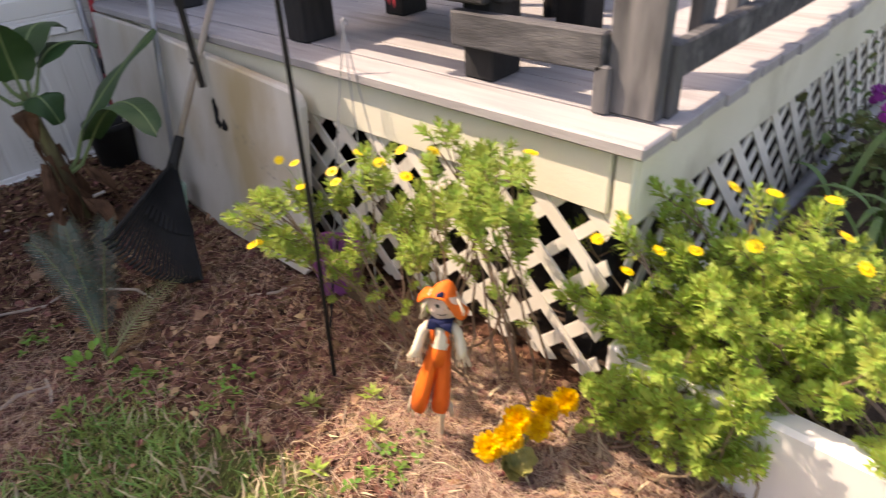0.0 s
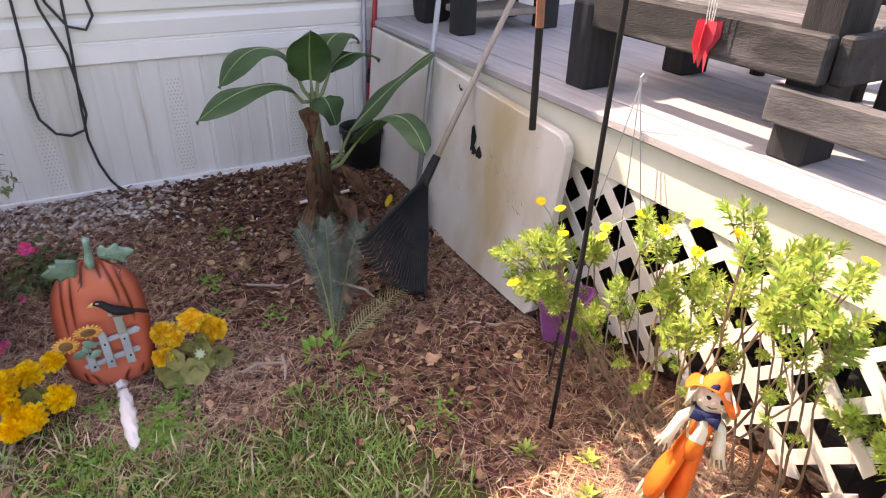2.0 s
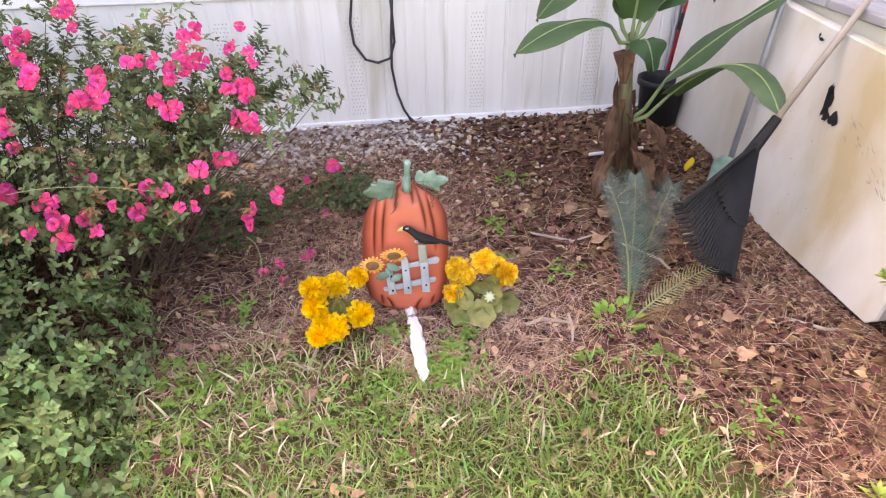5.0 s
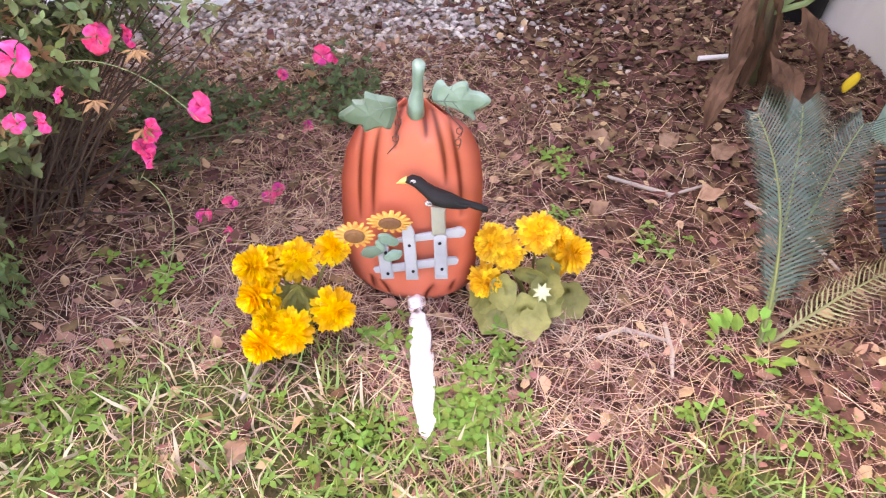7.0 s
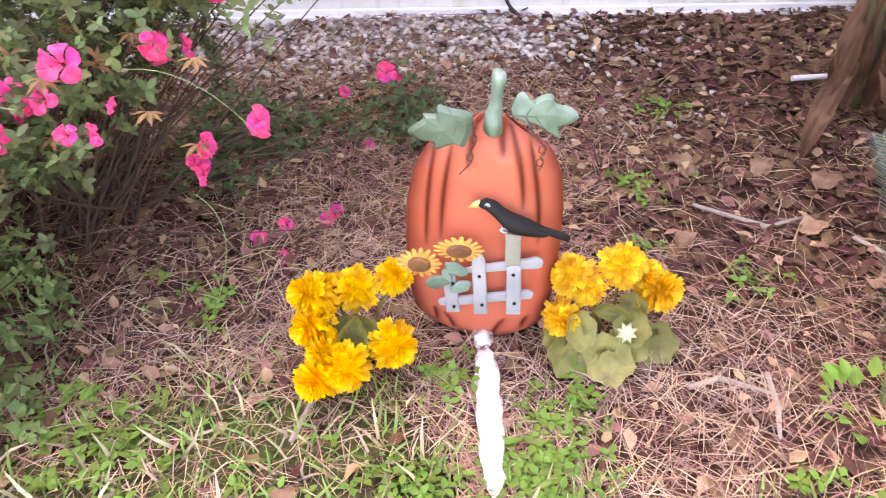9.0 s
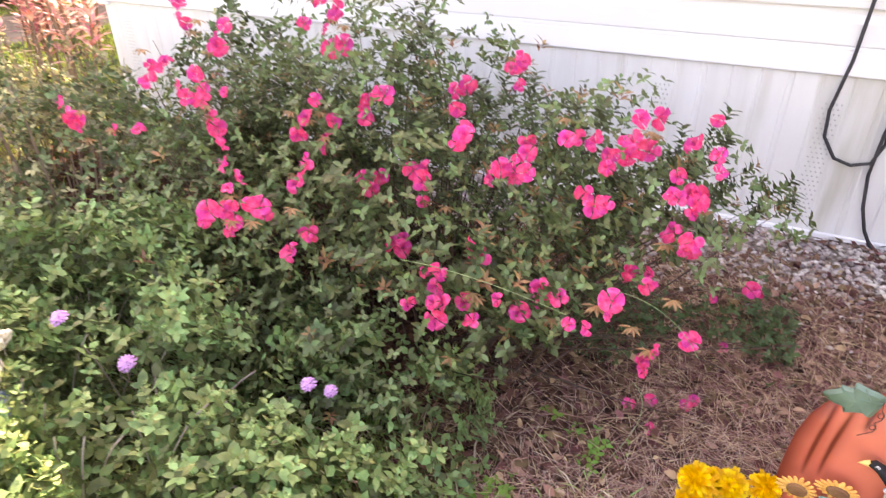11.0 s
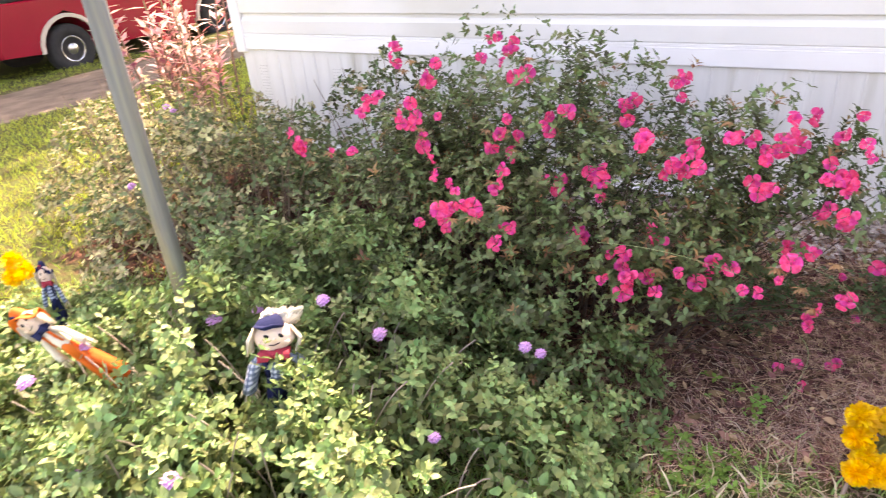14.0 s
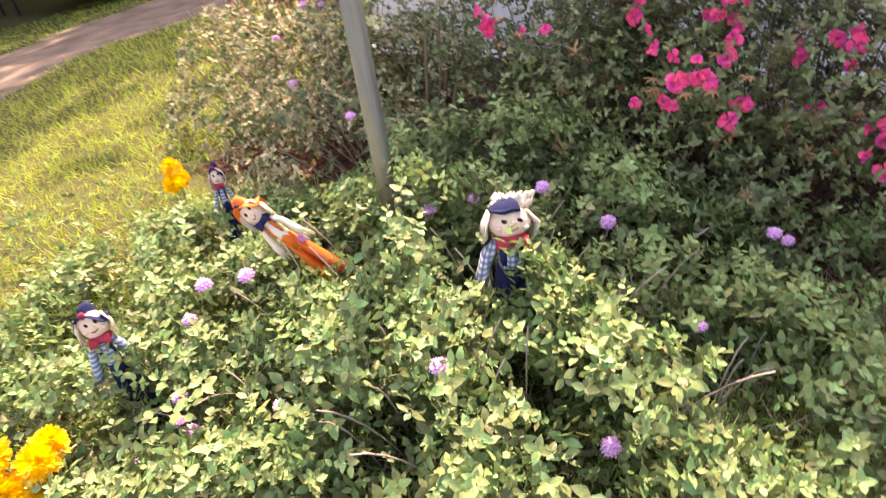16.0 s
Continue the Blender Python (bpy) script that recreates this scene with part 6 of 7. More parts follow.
mums((-1.81, -1.56, -0.08), "bunch of golden silk chrysanthemums stuck in the mulch", [((-1.868, -1.555, 0.082), (-0.5, -0.6, 0.6), 0.95), ((-1.866, -1.58, 0.036), (-0.5, -0.8, 0.3), 0.95), ((-1.802, -1.53, 0.070), (-0.1, -0.6, 0.8), 1.0), ((-1.838, -1.53, 0.066), (-0.3, -0.4, 0.8), 0.75), ((-1.735, -1.505, 0.078), (0.4, -0.5, 0.6), 0.8), ((-1.734, -1.60, 0.004), (0.5, -0.8, 0.4), 1.0), ((-1.812, -1.64, -0.010), (0.1, -0.9, 0.4), 1.0), ((-1.857, -1.655, -0.016), (-0.4, -0.9, 0.3), 1.0), ((-1.848, -1.62, 0.008), (-0.4, -0.7, 0.5), 0.75)],
     [((-1.805, -1.572, 0.010), (math.cos(a), -0.5, 0.8 * math.sin(a)), 0.065) for a in (0.2, 1.0, 1.8, 2.6, 3.6, 5.0)], MUM, 3)
RIGHT = mums((-1.32, -1.50, -0.08), "bunch of pale gold silk chrysanthemums with olive leaves", [((-1.408, -1.495, 0.068), (-0.4, -0.6, 0.6), 1.0), ((-1.382, -1.505, 0.050), (-0.1, -0.8, 0.5), 0.85), ((-1.315, -1.475, 0.075), (0.1, -0.6, 0.8), 1.0), ((-1.253, -1.485, 0.026), (0.5, -0.7, 0.5), 1.05), ((-1.275, -1.475, 0.050), (0.3, -0.5, 0.8), 0.8), ((-1.425, -1.535, 0.004), (-0.4, -0.9, 0.3), 0.85)],
     [((-1.335, -1.52, -0.010), (0.1, -0.4, 0.9), 0.075), ((-1.325, -1.54, -0.010), (0.7, -0.5, 0.2), 0.07), ((-1.27, -1.52, -0.030), (0.5, -0.5, -0.6), 0.085), ((-1.275, -1.53, -0.045), (0.1, -0.6, -0.7), 0.075), ((-1.385, -1.545, -0.030), (-0.6, -0.7, -0.5), 0.095), ((-1.35, -1.55, -0.030), (0.2, -0.8, -0.6), 0.095), ((-1.37, -1.54, -0.010), (-0.8, -0.6, 0.1), 0.075), ((-1.33, -1.545, -0.025), (0.8, -0.7, -0.3), 0.075), ((-1.40, -1.54, -0.02), (-0.9, -0.4, -0.2), 0.07), ((-1.31, -1.51, -0.005), (0.6, -0.3, 0.6), 0.06)], MUMPALE, 4)
m = Matrix.Translation((-1.315, -1.575, 0.002)) @ Vector((0.0, -0.8, 0.6)).to_track_quat("Z", "Y").to_matrix().to_4x4()
under(Geo().plate([((0.021 if k % 2 else 0.012) * math.cos(k * math.pi / 8), (0.021 if k % 2 else 0.012) * math.sin(k * math.pi / 8)) for k in range(16)], 0.002, m, 0.006).ob("calyx", CALYX, None, "pale green star-shaped plastic calyx"), RIGHT)
mums((-0.36, -2.97, -0.06), "golden silk chrysanthemums lying in the sun", [((-0.40 + 0.045 * k, -2.965 - 0.02 * (k % 2) - 0.012 * k, 0.045 + 0.02 * (k % 3)), (-0.5 + 0.1 * k, -0.5, 0.7), 1.0) for k in range(6)],
     [((-0.36, -3.0, -0.01), (0.9 * math.cos(a), 0.9 * math.sin(a) - 0.4, 0.1), 0.075) for a in (3.3, 4.0, 4.7, 5.4)], MUM, 5, 0.85)
mums((-4.03, -3.2, -0.06), "golden silk chrysanthemums at the edge of the lantana", [((-4.05 + 0.05 * math.cos(a), -3.20 + 0.06 * math.sin(a), 0.14 + 0.05 * math.sin(2 * a)), (0.5 + math.cos(a) * 0.4, math.sin(a) * 0.4 - 0.2, 0.7), 1.0) for a in (0.3, 1.4, 2.6, 3.7, 4.8, 5.6)], [], MUM, 6)
mums((-5.02, -2.03, -0.06), "small yellow silk chrysanthemums at the lawn edge", [((-5.02, -2.03, 0.17), (0.6, -0.4, 0.6), 1.0), ((-5.0, -2.06, 0.11), (0.7, -0.4, 0.3), 1.0), ((-5.04, -2.0, 0.10), (0.5, -0.2, 0.3), 1.0)], [], MUM, 7)


# ---- azalea bush ----
DOMES_AZ = ((-2.85, -1.12, 0.85, 0.62, 0.98), (-2.22, -1.12, 0.45, 0.48, 0.84), (-3.35, -1.25, 0.55, 0.5, 0.86), (-1.98, -1.0, 0.34, 0.36, 0.76), (-3.25, -0.85, 0.6, 0.42, 1.02))
DOMES_LA = ((-3.42, -2.25, 1.12, 0.98, 0.38), (-3.20, -2.37, 0.26, 0.22, 0.42), (-3.58, -2.25, 0.46, 0.40, 0.54), (-3.95, -2.55, 1.15, 0.98, 0.28), (-3.55, -1.75, 0.8, 0.55, 0.48), (-2.74, -1.62, 0.38, 0.34, 0.27))
DOMES_FAR = ((-5.55, -0.95, 0.72, 0.62, 0.66), (-4.25, -1.35, 0.85, 0.75, 0.74), (-4.95, -1.0, 0.6, 0.7, 0.66), (-3.85, -0.75, 0.8, 0.5, 0.80))


def dome_points(domes, n, lo=0.55, hi=1.0):
    """Places inside a set of mounds, thicker towards the skin, with outward normals; none deep inside another mound."""
    w = np.array([a * b for _, _, a, b, _ in domes])
    k = RNG.choice(len(domes), n, p=w / w.sum())
    d = np.array(domes)[k]
    ang, r = RNG.uniform(0, 2 * np.pi, n), np.sqrt(RNG.uniform(0, 1, n))
    x, y = d[:, 0] + d[:, 2] * r * np.cos(ang), d[:, 1] + d[:, 3] * r * np.sin(ang)
    lump = 1 + 0.13 * np.sin(9 * x + 3 * y) * np.sin(8 * y - 2 * x) + 0.07 * np.sin(23 * x) * np.sin(21 * y)
    h = d[:, 4] * (1 - r**2) ** 0.62 * lump
    t = 1 - (1 - lo) * RNG.uniform(0, 1, n) ** 1.8 * (hi > 0)
    z = ground_z(x, y) + h * t + 0.01
    nrm = np.stack([np.cos(ang) * r / d[:, 2] * 0.8, np.sin(ang) * r / d[:, 3] * 0.8, np.full(n, 0.8)], 1)
    return np.stack([x, y, z], 1), nrm / np.linalg.norm(nrm, axis=1, keepdims=True)


def whorl_shape(n=7, length=0.034, rise=0.5, shape=SLIM, wide=1.6):
    v, f = merge_shapes(shape, [along((0, 0, 0.004 * i), (math.cos(i * 2.4), math.sin(i * 2.4), rise), s=length * (0.85 + 0.3 * ((i * 7) % 5) / 5)) for i in range(n)])
    return v, f


az = empty("azalea_bush", (-2.8, -1.1, -0.05), "azalea bush in bloom with hot pink flowers before the wall", "azalea bush")
twigs, leafm, drym = Geo(), [], []
ra = random.Random(21)
TOPS = []
for k in range(190):
    cx, cy, rx, ry, h = DOMES_AZ[ra.choice((0, 0, 0, 0, 0, 1, 1, 2, 2, 3, 4))]
    a, r = ra.uniform(0, 6.28), math.sqrt(ra.uniform(0, 1))
    x, y = cx + rx * r * math.cos(a), cy + ry * r * math.sin(a)
    z = float(ground_z(x, y)) + h * (1 - r * r) ** 0.62 * ra.uniform(0.8, 1.08) + 0.02
    b = Vector((cx + 0.30 * rx * r * math.cos(a) + ra.uniform(-0.1, 0.1), cy + 0.3 * ry * r * math.sin(a), float(ground_z(cx, cy)) - 0.03))
    if cx > -2.3:
        b = Vector((-2.50 + ra.uniform(-0.12, 0.10), -1.15 + ra.uniform(-0.12, 0.12), b.z))
    t = Vector((x, y, max(z, 0.05)))
    m = b.lerp(t, 0.55) + Vector((ra.uniform(-0.18, 0.18), ra.uniform(-0.16, 0.16), 0.06))
    pts = [(1 - s) ** 2 * b + 2 * s * (1 - s) * m + s * s * t for s in (i / 7 for i in range(8))]
    twigs.tube(pts, [0.0032 - 0.00034 * i for i in range(8)], 5, caps=False)
    TOPS.append(t)
    for s in range(ra.randint(11, 18)):
        q = pts[-1].lerp(pts[-2], s * 0.22) if s < 5 else pts[-2].lerp(pts[-5], (s - 5) / 13)
        off = Vector((ra.uniform(-1, 1), ra.uniform(-1, 1), ra.uniform(-0.3, 0.9))) * (0.02 if s < 4 else 0.07)
        if (q.x > -2.22 and q.z < 0.42) or (q.x > -2.45 and q.z < 0.24):
            continue
        d = ((pts[-1] - pts[-3]).normalized() + off * 6 + Vector((0, 0, 0.3))).normalized()
        mm = np.array(Matrix.Translation(q + off) @ d.to_track_quat("Z", "Y").to_matrix().to_4x4() @ Matrix.Scale(ra.uniform(0.7, 1.15), 4))
        (drym if ra.random() < 0.12 else leafm).append(mm)
under(twigs.ob("twig_mass", AZTWIG), az)["kind"] = "stuff"
joined("foliage", *whorl_shape(9, 0.029, 0.45, OVAL), leafm, AZAL, az, True)["kind"] = "stuff"
joined("old_foliage", *whorl_shape(7, 0.034), drym, AZDRY, az)["kind"] = "stuff"
p, nrm = dome_points(DOMES_AZ, 7000, 0.25)
keep = (p[:, 2] > 0.02) & ~((p[:, 0] > -2.22) & (p[:, 2] < 0.44)) & ~((p[:, 0] > -2.45) & (p[:, 2] < 0.26))
PAIRS = merge_shapes(OVAL, [along((0, 0, 0), (math.cos(a), math.sin(a), 0.3), s=q) for a, q in ((0, 1.0), (2.2, 0.9), (4.1, 0.8), (5.3, 0.6))])
joined("inner_foliage", *PAIRS, turns(keep.sum(), nrm[keep], 0.6, (0.018, 0.030), p[keep]), AZAL, az, True)["kind"] = "stuff"


def azalea_flower():
    """Five broad, ruffled petals opening from a short throat, with a few stamens."""
    g = Geo()
    for k in range(5):
        a0, rows = k * 2 * math.pi / 5 + 0.12 * (k % 2), []
        for t, half, rise in ((0.0, 0.10, 0.0), (0.24, 0.20, 0.28), (0.50, 0.42, 0.46 + 0.10 * (k % 2)), (0.76, 0.50, 0.46 + 0.22 * (k % 3 - 1)), (0.94, 0.32, 0.32 + 0.34 * (k % 3 - 1))):
            for u in (-1, -0.5, 0, 0.5, 1):
                rr3 = 0.034 * (t - 0.06 * abs(u) * (t > 0.9)) + 0.003
                x, y = rr3, u * half * 0.034
                z = 0.034 * (rise + 0.11 * math.sin(6 * u + 2.2 * k) * t + 0.08 * abs(u) * t) - 0.004 * (k > 2)
                rows.append((x * math.cos(a0) - y * math.sin(a0), x * math.sin(a0) + y * math.cos(a0), z))
        g.add(rows, [(r * 5 + i, r * 5 + i + 1, r * 5 + 6 + i, r * 5 + 5 + i) for r in range(4) for i in range(4)])
    for k in range(5):
        a = k * 1.25
        g.tube([(0, 0, 0.004), (0.004 * math.cos(a), 0.004 * math.sin(a), 0.022), (0.009 * math.cos(a), 0.009 * math.sin(a) + 0.004, 0.034)], 0.0006, 3)
    return g.v, g.f


FLV, FLF = azalea_flower()
FL_MESH = bpy.data.meshes.new("azalea_flower")
FL_MESH.from_pydata(FLV, [], FLF)
FL_MESH.polygons.foreach_set("use_smooth", [True] * len(FL_MESH.polygons))
FL_MESH.materials.append(AZPINK)


def bloom(p, d, s, parent):
    o = new("flower", FL_MESH)
    d = Vector(d).normalized()
    m = Matrix.Translation(p) @ d.to_track_quat("Z", "Y").to_matrix().to_4x4() @ Matrix.Rotation(ra.uniform(0, 6), 4, "Z") @ Matrix.Scale(s, 4)
    o.matrix_basis = m
    if parent:
        under(o, parent)
    return o


# clusters of blooms: place and how many
CLUSTERS_LEFT = [(-3.70, -1.56, 0.66, 4), (-3.58, -1.52, 0.64, 1), (-3.42, -1.45, 0.82, 3), (-3.35, -1.40, 0.93, 2), (-3.22, -1.42, 0.90, 2), (-3.24, -1.48, 0.78, 4), (-3.21, -1.5, 0.72, 2), (-3.14, -1.55, 0.62, 2), (-3.02, -1.678, 0.58, 3), (-3.10, -1.60, 0.48, 2), (-2.97, -1.62, 0.545, 3), (-2.90, -1.55, 0.48, 2), (-2.95, -1.45, 0.62, 1), (-3.05, -1.35, 0.66, 1)]
CLUSTERS_TOP = [(-3.16, -1.077, 0.95, 2), (-3.08, -1.10, 0.92, 2), (-2.95, -1.25, 0.88, 1), (-2.86, -1.30, 0.76, 3), (-2.96, -1.32, 0.69, 2), (-2.98, -1.40, 0.72, 1), (-2.68, -1.35, 0.57, 4), (-2.80, -1.35, 0.57, 2), (-2.70, -1.42, 0.41, 2), (-2.62, -1.2, 0.80, 2), (-2.524, -1.409, 0.748, 2), (-2.42, -1.33, 0.64, 3), (-2.42, -1.28, 0.71, 2), (-2.50, -1.15, 0.86, 3)]
CLUSTERS_RIGHT = [(-2.22, -1.355, 0.609, 2), (-2.22, -1.26, 0.70, 3), (-2.17, -1.22, 0.78, 2), (-2.04, -1.22, 0.74, 3), (-2.06, -1.27, 0.68, 2), (-2.01, -1.29, 0.63, 3), (-2.04, -1.33, 0.57, 2), (-2.00, -1.33, 0.54, 1), (-2.14, -1.2, 0.70, 2), (-2.30, -1.25, 0.72, 2), (-2.125, -1.311, 0.436, 2)]
CLUSTERS_LOW = [(-2.17, -1.50, 0.373, 0), (-2.063, -1.45, 0.497, 0), (-2.111, -1.60, 0.533, 0), (-2.125, -1.50, 0.423, 0), (-2.526, -1.565, 0.33, 1), (-2.54, -1.53, 0.40, 3), (-2.47, -1.52, 0.37, 2), (-2.46, -1.475, 0.486, 2), (-2.379, -1.53, 0.41, 1), (-2.307, -1.458, 0.382, 2), (-2.25, -1.47, 0.42, 1), (-2.03, -1.46, 0.33, 2), (-1.95, -1.40, 0.34, 1), (-1.814, -0.697, 0.091, 2)]
for cl in CLUSTERS_LEFT + CLUSTERS_TOP + CLUSTERS_RIGHT + CLUSTERS_LOW:
    for k in range(cl[3] + 1):
        p = Vector(cl[:3]) + Vector((ra.gauss(0, 0.034), ra.gauss(0, 0.03) - 0.015, ra.gauss(0, 0.034))) * (1 if k else 0)
        bloom(p, (ra.uniform(-0.8, 1.0), ra.uniform(-1.1, -0.3), ra.uniform(-0.2, 0.9)), ra.uniform(0.45, 0.88), az)
    for _ in range(ra.choice((0, 1, 1, 2))):
        b = Vector(cl[:3]) + Vector((ra.gauss(0.0, 0.04), -0.01, ra.gauss(-0.01, 0.04)))
        v, f = merge_shapes(SLIM, [along(b, (math.cos(a), math.sin(a) - 0.5, -0.4 + 0.3 * math.sin(3 * a)), s=0.030) for a in (0, 0.9, 1.8, 2.7, 3.6, 4.5, 5.4)])
        under(Geo().add(*welded(v, f)).ob("wilted_flower", AZDRY, None, "wilted brown flower"), az)
for (x, y) in ((-2.022, -1.178), (-2.004, -1.291), (-1.909, -1.132), (-1.93, -1.16), (-2.08, -1.22), (-1.86, -0.86)):
    o = bloom((x, y, float(ground_z(x, y)) + 0.012), (ra.uniform(-0.5, 0.5), -0.6, 0.7), 0.55, None)
    o.name = "fallen_flower"
    tagged(o, "fallen pink azalea flower on the pine straw", "flower", "fallen azalea flowers")
vine = Geo()
for q in (((-2.15, -1.42, 0.44), (-2.0, -1.50, 0.50), (-1.93, -1.48, 0.36)), ((-2.6, -1.6, 0.5), (-2.4, -1.66, 0.56), (-2.2, -1.6, 0.47)), ((-2.05, -1.5, 0.26), (-1.98, -1.5, 0.20), (-2.07, -1.52, 0.02))):
    a, b, c = (Vector(s) for s in q)
    vine.tube([(1 - t) ** 2 * a + 2 * t * (1 - t) * b + t * t * c for t in (i / 10 for i in range(11))], 0.0008, 4)
under(vine.ob("vine_stem", MIDRIB), az)["kind"] = "stuff"

# ---- lantana and other ground cover ----
la = empty("lantana_patch", (-3.5, -2.2, -0.08), "sprawling green lantana patch with small lilac flowers", "lantana")
p, nrm = dome_points(DOMES_LA, 19000, 0.30)
ok = p[:, 0] < -2.16
ok &= RNG.uniform(0, 1, len(p)) < 0.12 + 0.88 * smooth01(-0.7, 0.1, np.sin(11 * p[:, 0] + 4 * np.sin(5 * p[:, 1])) + np.sin(13 * p[:, 1] + 3 * np.sin(4 * p[:, 0])))
p, nrm = p[ok], nrm[ok]
outl = np.stack([RNG.normal(-3.7, 0.85, 3500), RNG.normal(-2.55, 0.6, 3500), np.zeros(3500)], 1)
outl = outl[(outl[:, 0] < -2.6) & (outl[:, 1] < -1.9) & (outl[:, 1] > -3.7)]
outl[:, 2] = ground_z(outl[:, 0], outl[:, 1]) + RNG.uniform(0.01, 0.10, len(outl))
p, nrm = np.r_[p, outl], np.r_[nrm, np.tile((0, 0, 1.0), (len(outl), 1))]
PAIR = merge_shapes(LEAF, [along((0, 0, 0), (1, 0, 0.25), s=1.0), along((0, 0, 0), (-1, 0.1, 0.25), s=0.95), along((0, 0, 0.12), (0.1, 1, 0.5), s=0.7)])
o = joined("foliage", *PAIR, turns(len(p), nrm, 0.85, (0.020, 0.042), p), LANT, la)
o["kind"] = "stuff"
shoot = []
for k, (zz, size, rise) in enumerate(((0.2, 1.0, 0.05), (0.75, 1.05, 0.2), (1.3, 0.85, 0.45), (1.75, 0.55, 0.9), (1.95, 0.3, 1.6))):
    for a in (k * 1.57 + 0.2, k * 1.57 + 3.3):
        shoot.append(along((0, 0, zz), (math.cos(a), math.sin(a), rise), s=size))
p, nrm = dome_points(DOMES_LA, 6000, 0.86)
ok = p[:, 0] < -2.2
ok &= RNG.uniform(0, 1, len(p)) < 0.05 + 0.95 * smooth01(-0.3, 0.7, np.sin(11 * p[:, 0] + 4 * np.sin(5 * p[:, 1])) + np.sin(13 * p[:, 1] + 3 * np.sin(4 * p[:, 0])))
p, nrm = p[ok], nrm[ok]
near = np.stack([RNG.normal(-3.23, 0.08, 70), RNG.normal(-2.33, 0.06, 70), RNG.uniform(0.10, 0.20, 70)], 1)
p, nrm = np.r_[p, near], np.r_[nrm, np.tile((0.2, -0.4, 1.0), (70, 1))]
joined("shoot_mass", *merge_shapes(LEAF, shoot), turns(len(p), nrm, 0.6, (0.021, 0.040), p), LANT, la)["kind"] = "stuff"
stems = Geo()
rl = random.Random(5)
for k in range(150):
    a, r = rl.uniform(0, 6.28), math.sqrt(rl.uniform(0, 1))
    x, y = -3.45 + 1.1 * r * math.cos(a), -2.3 + 0.9 * r * math.sin(a)
    h = 0.40 * (1 - r * r) + float(ground_z(x, y)) + 0.05
    b = Vector((x * 0.85 - 3.45 * 0.15, y * 0.85 - 2.3 * 0.15, float(ground_z(x, y))))
    t = Vector((x + rl.uniform(-0.15, 0.15), y + rl.uniform(-0.15, 0.1), h))
    m = b.lerp(t, 0.5) + Vector((0, 0, 0.1))
    stems.tube([(1 - s) ** 2 * b + 2 * s * (1 - s) * m + s * s * t for s in (i / 6 for i in range(7))], 0.0022, 4, caps=False)
under(stems.ob("stem_mass", BARE), la)["kind"] = "stuff"
LIL = Geo()
for i in range(26):
    t = (i + 0.5) / 26
    z, a = 1 - t * 1.15, i * 2.4
    r = math.sqrt(max(0, 1 - z * z))
    d = Vector((r * math.cos(a), r * math.sin(a), z))
    LIL.add(*merge_shapes(LEAF, [along(d * 0.012, d * 0.5 + Vector((math.cos(b), math.sin(b), 0.3 * math.sin(3 * b))), d, 0.0085) for b in (0.3, 1.6, 2.8, 4.1, 5.3)]))
LIL_MESH = bpy.data.meshes.new("lilac_flower")
LIL_MESH.from_pydata(LIL.v, [], LIL.f)
LIL_MESH.polygons.foreach_set("use_smooth", [True] * len(LIL_MESH.polygons))
LIL_MESH.materials.append(LILAC)
lil = [(-3.514, -2.705, 0.245), (-3.242, -2.641, 0.29), (-3.57, -2.826, 0.20), (-2.816, -2.209, 0.205), (-2.732, -1.818, 0.24), (-3.117, -1.987, 0.29), (-2.741, -2.364, 0.08), (-2.53, -2.136, 0.0), (-3.95, -2.75, 0.26), (-3.90, -2.58, 0.30), (-3.98, -2.66, 0.30), (-3.80, -2.95, 0.16), (-3.85, -2.90, 0.17), (-3.76, -2.95, 0.14), (-3.62, -2.95, 0.14), (-3.55, -2.20, 0.36), (-3.45, -2.12, 0.37), (-3.80, -2.45, 0.36), (-4.0, -1.95, 0.48), (-2.7, -1.78, 0.20), (-3.05, -2.8, 0.12), (-2.9, -2.55, 0.12), (-3.3, -2.0, 0.37), (-3.85, -3.05, 0.10)]
for q in lil + [(-4.916, -1.145, 0.60), (-4.6, -1.35, 0.66), (-5.1, -1.2, 0.45), (-4.45, -1.75, 0.48)]:
    o = new("flower", LIL_MESH)
    o.matrix_basis = Matrix.Translation(q) @ Matrix.Rotation(rl.uniform(-0.5, 0.5), 4, "X") @ Matrix.Scale(rl.uniform(0.9, 1.35), 4)
    under(o, la)

fs = empty("mixed_shrub", (-4.5, -1.1, -0.1), "pale dry flowering shrubs at the house corner", "shrub")
p, nrm = dome_points(DOMES_FAR, 15000, 0.30)
ok = RNG.uniform(0, 1, len(p)) < 0.12 + 0.88 * smooth01(-0.7, 0.4, np.sin(10 * p[:, 0] + 3 * np.sin(6 * p[:, 1])) + np.sin(11 * p[:, 2] + 9 * p[:, 1]))
p, nrm = p[ok], nrm[ok]
sel = RNG.uniform(0, 1, len(p)) < np.clip((-3.9 - p[:, 0]) / 1.2, 0.05, 0.55)
joined("dry_foliage", *PAIR, turns(sel.sum(), nrm[sel], 0.5, (0.02, 0.036), p[sel]), DRYSEED, fs)["kind"] = "stuff"
joined("green_foliage", *PAIR, turns((~sel).sum(), nrm[~sel], 0.45, (0.02, 0.038), p[~sel]), AZAL, fs)["kind"] = "stuff"
st = Geo()
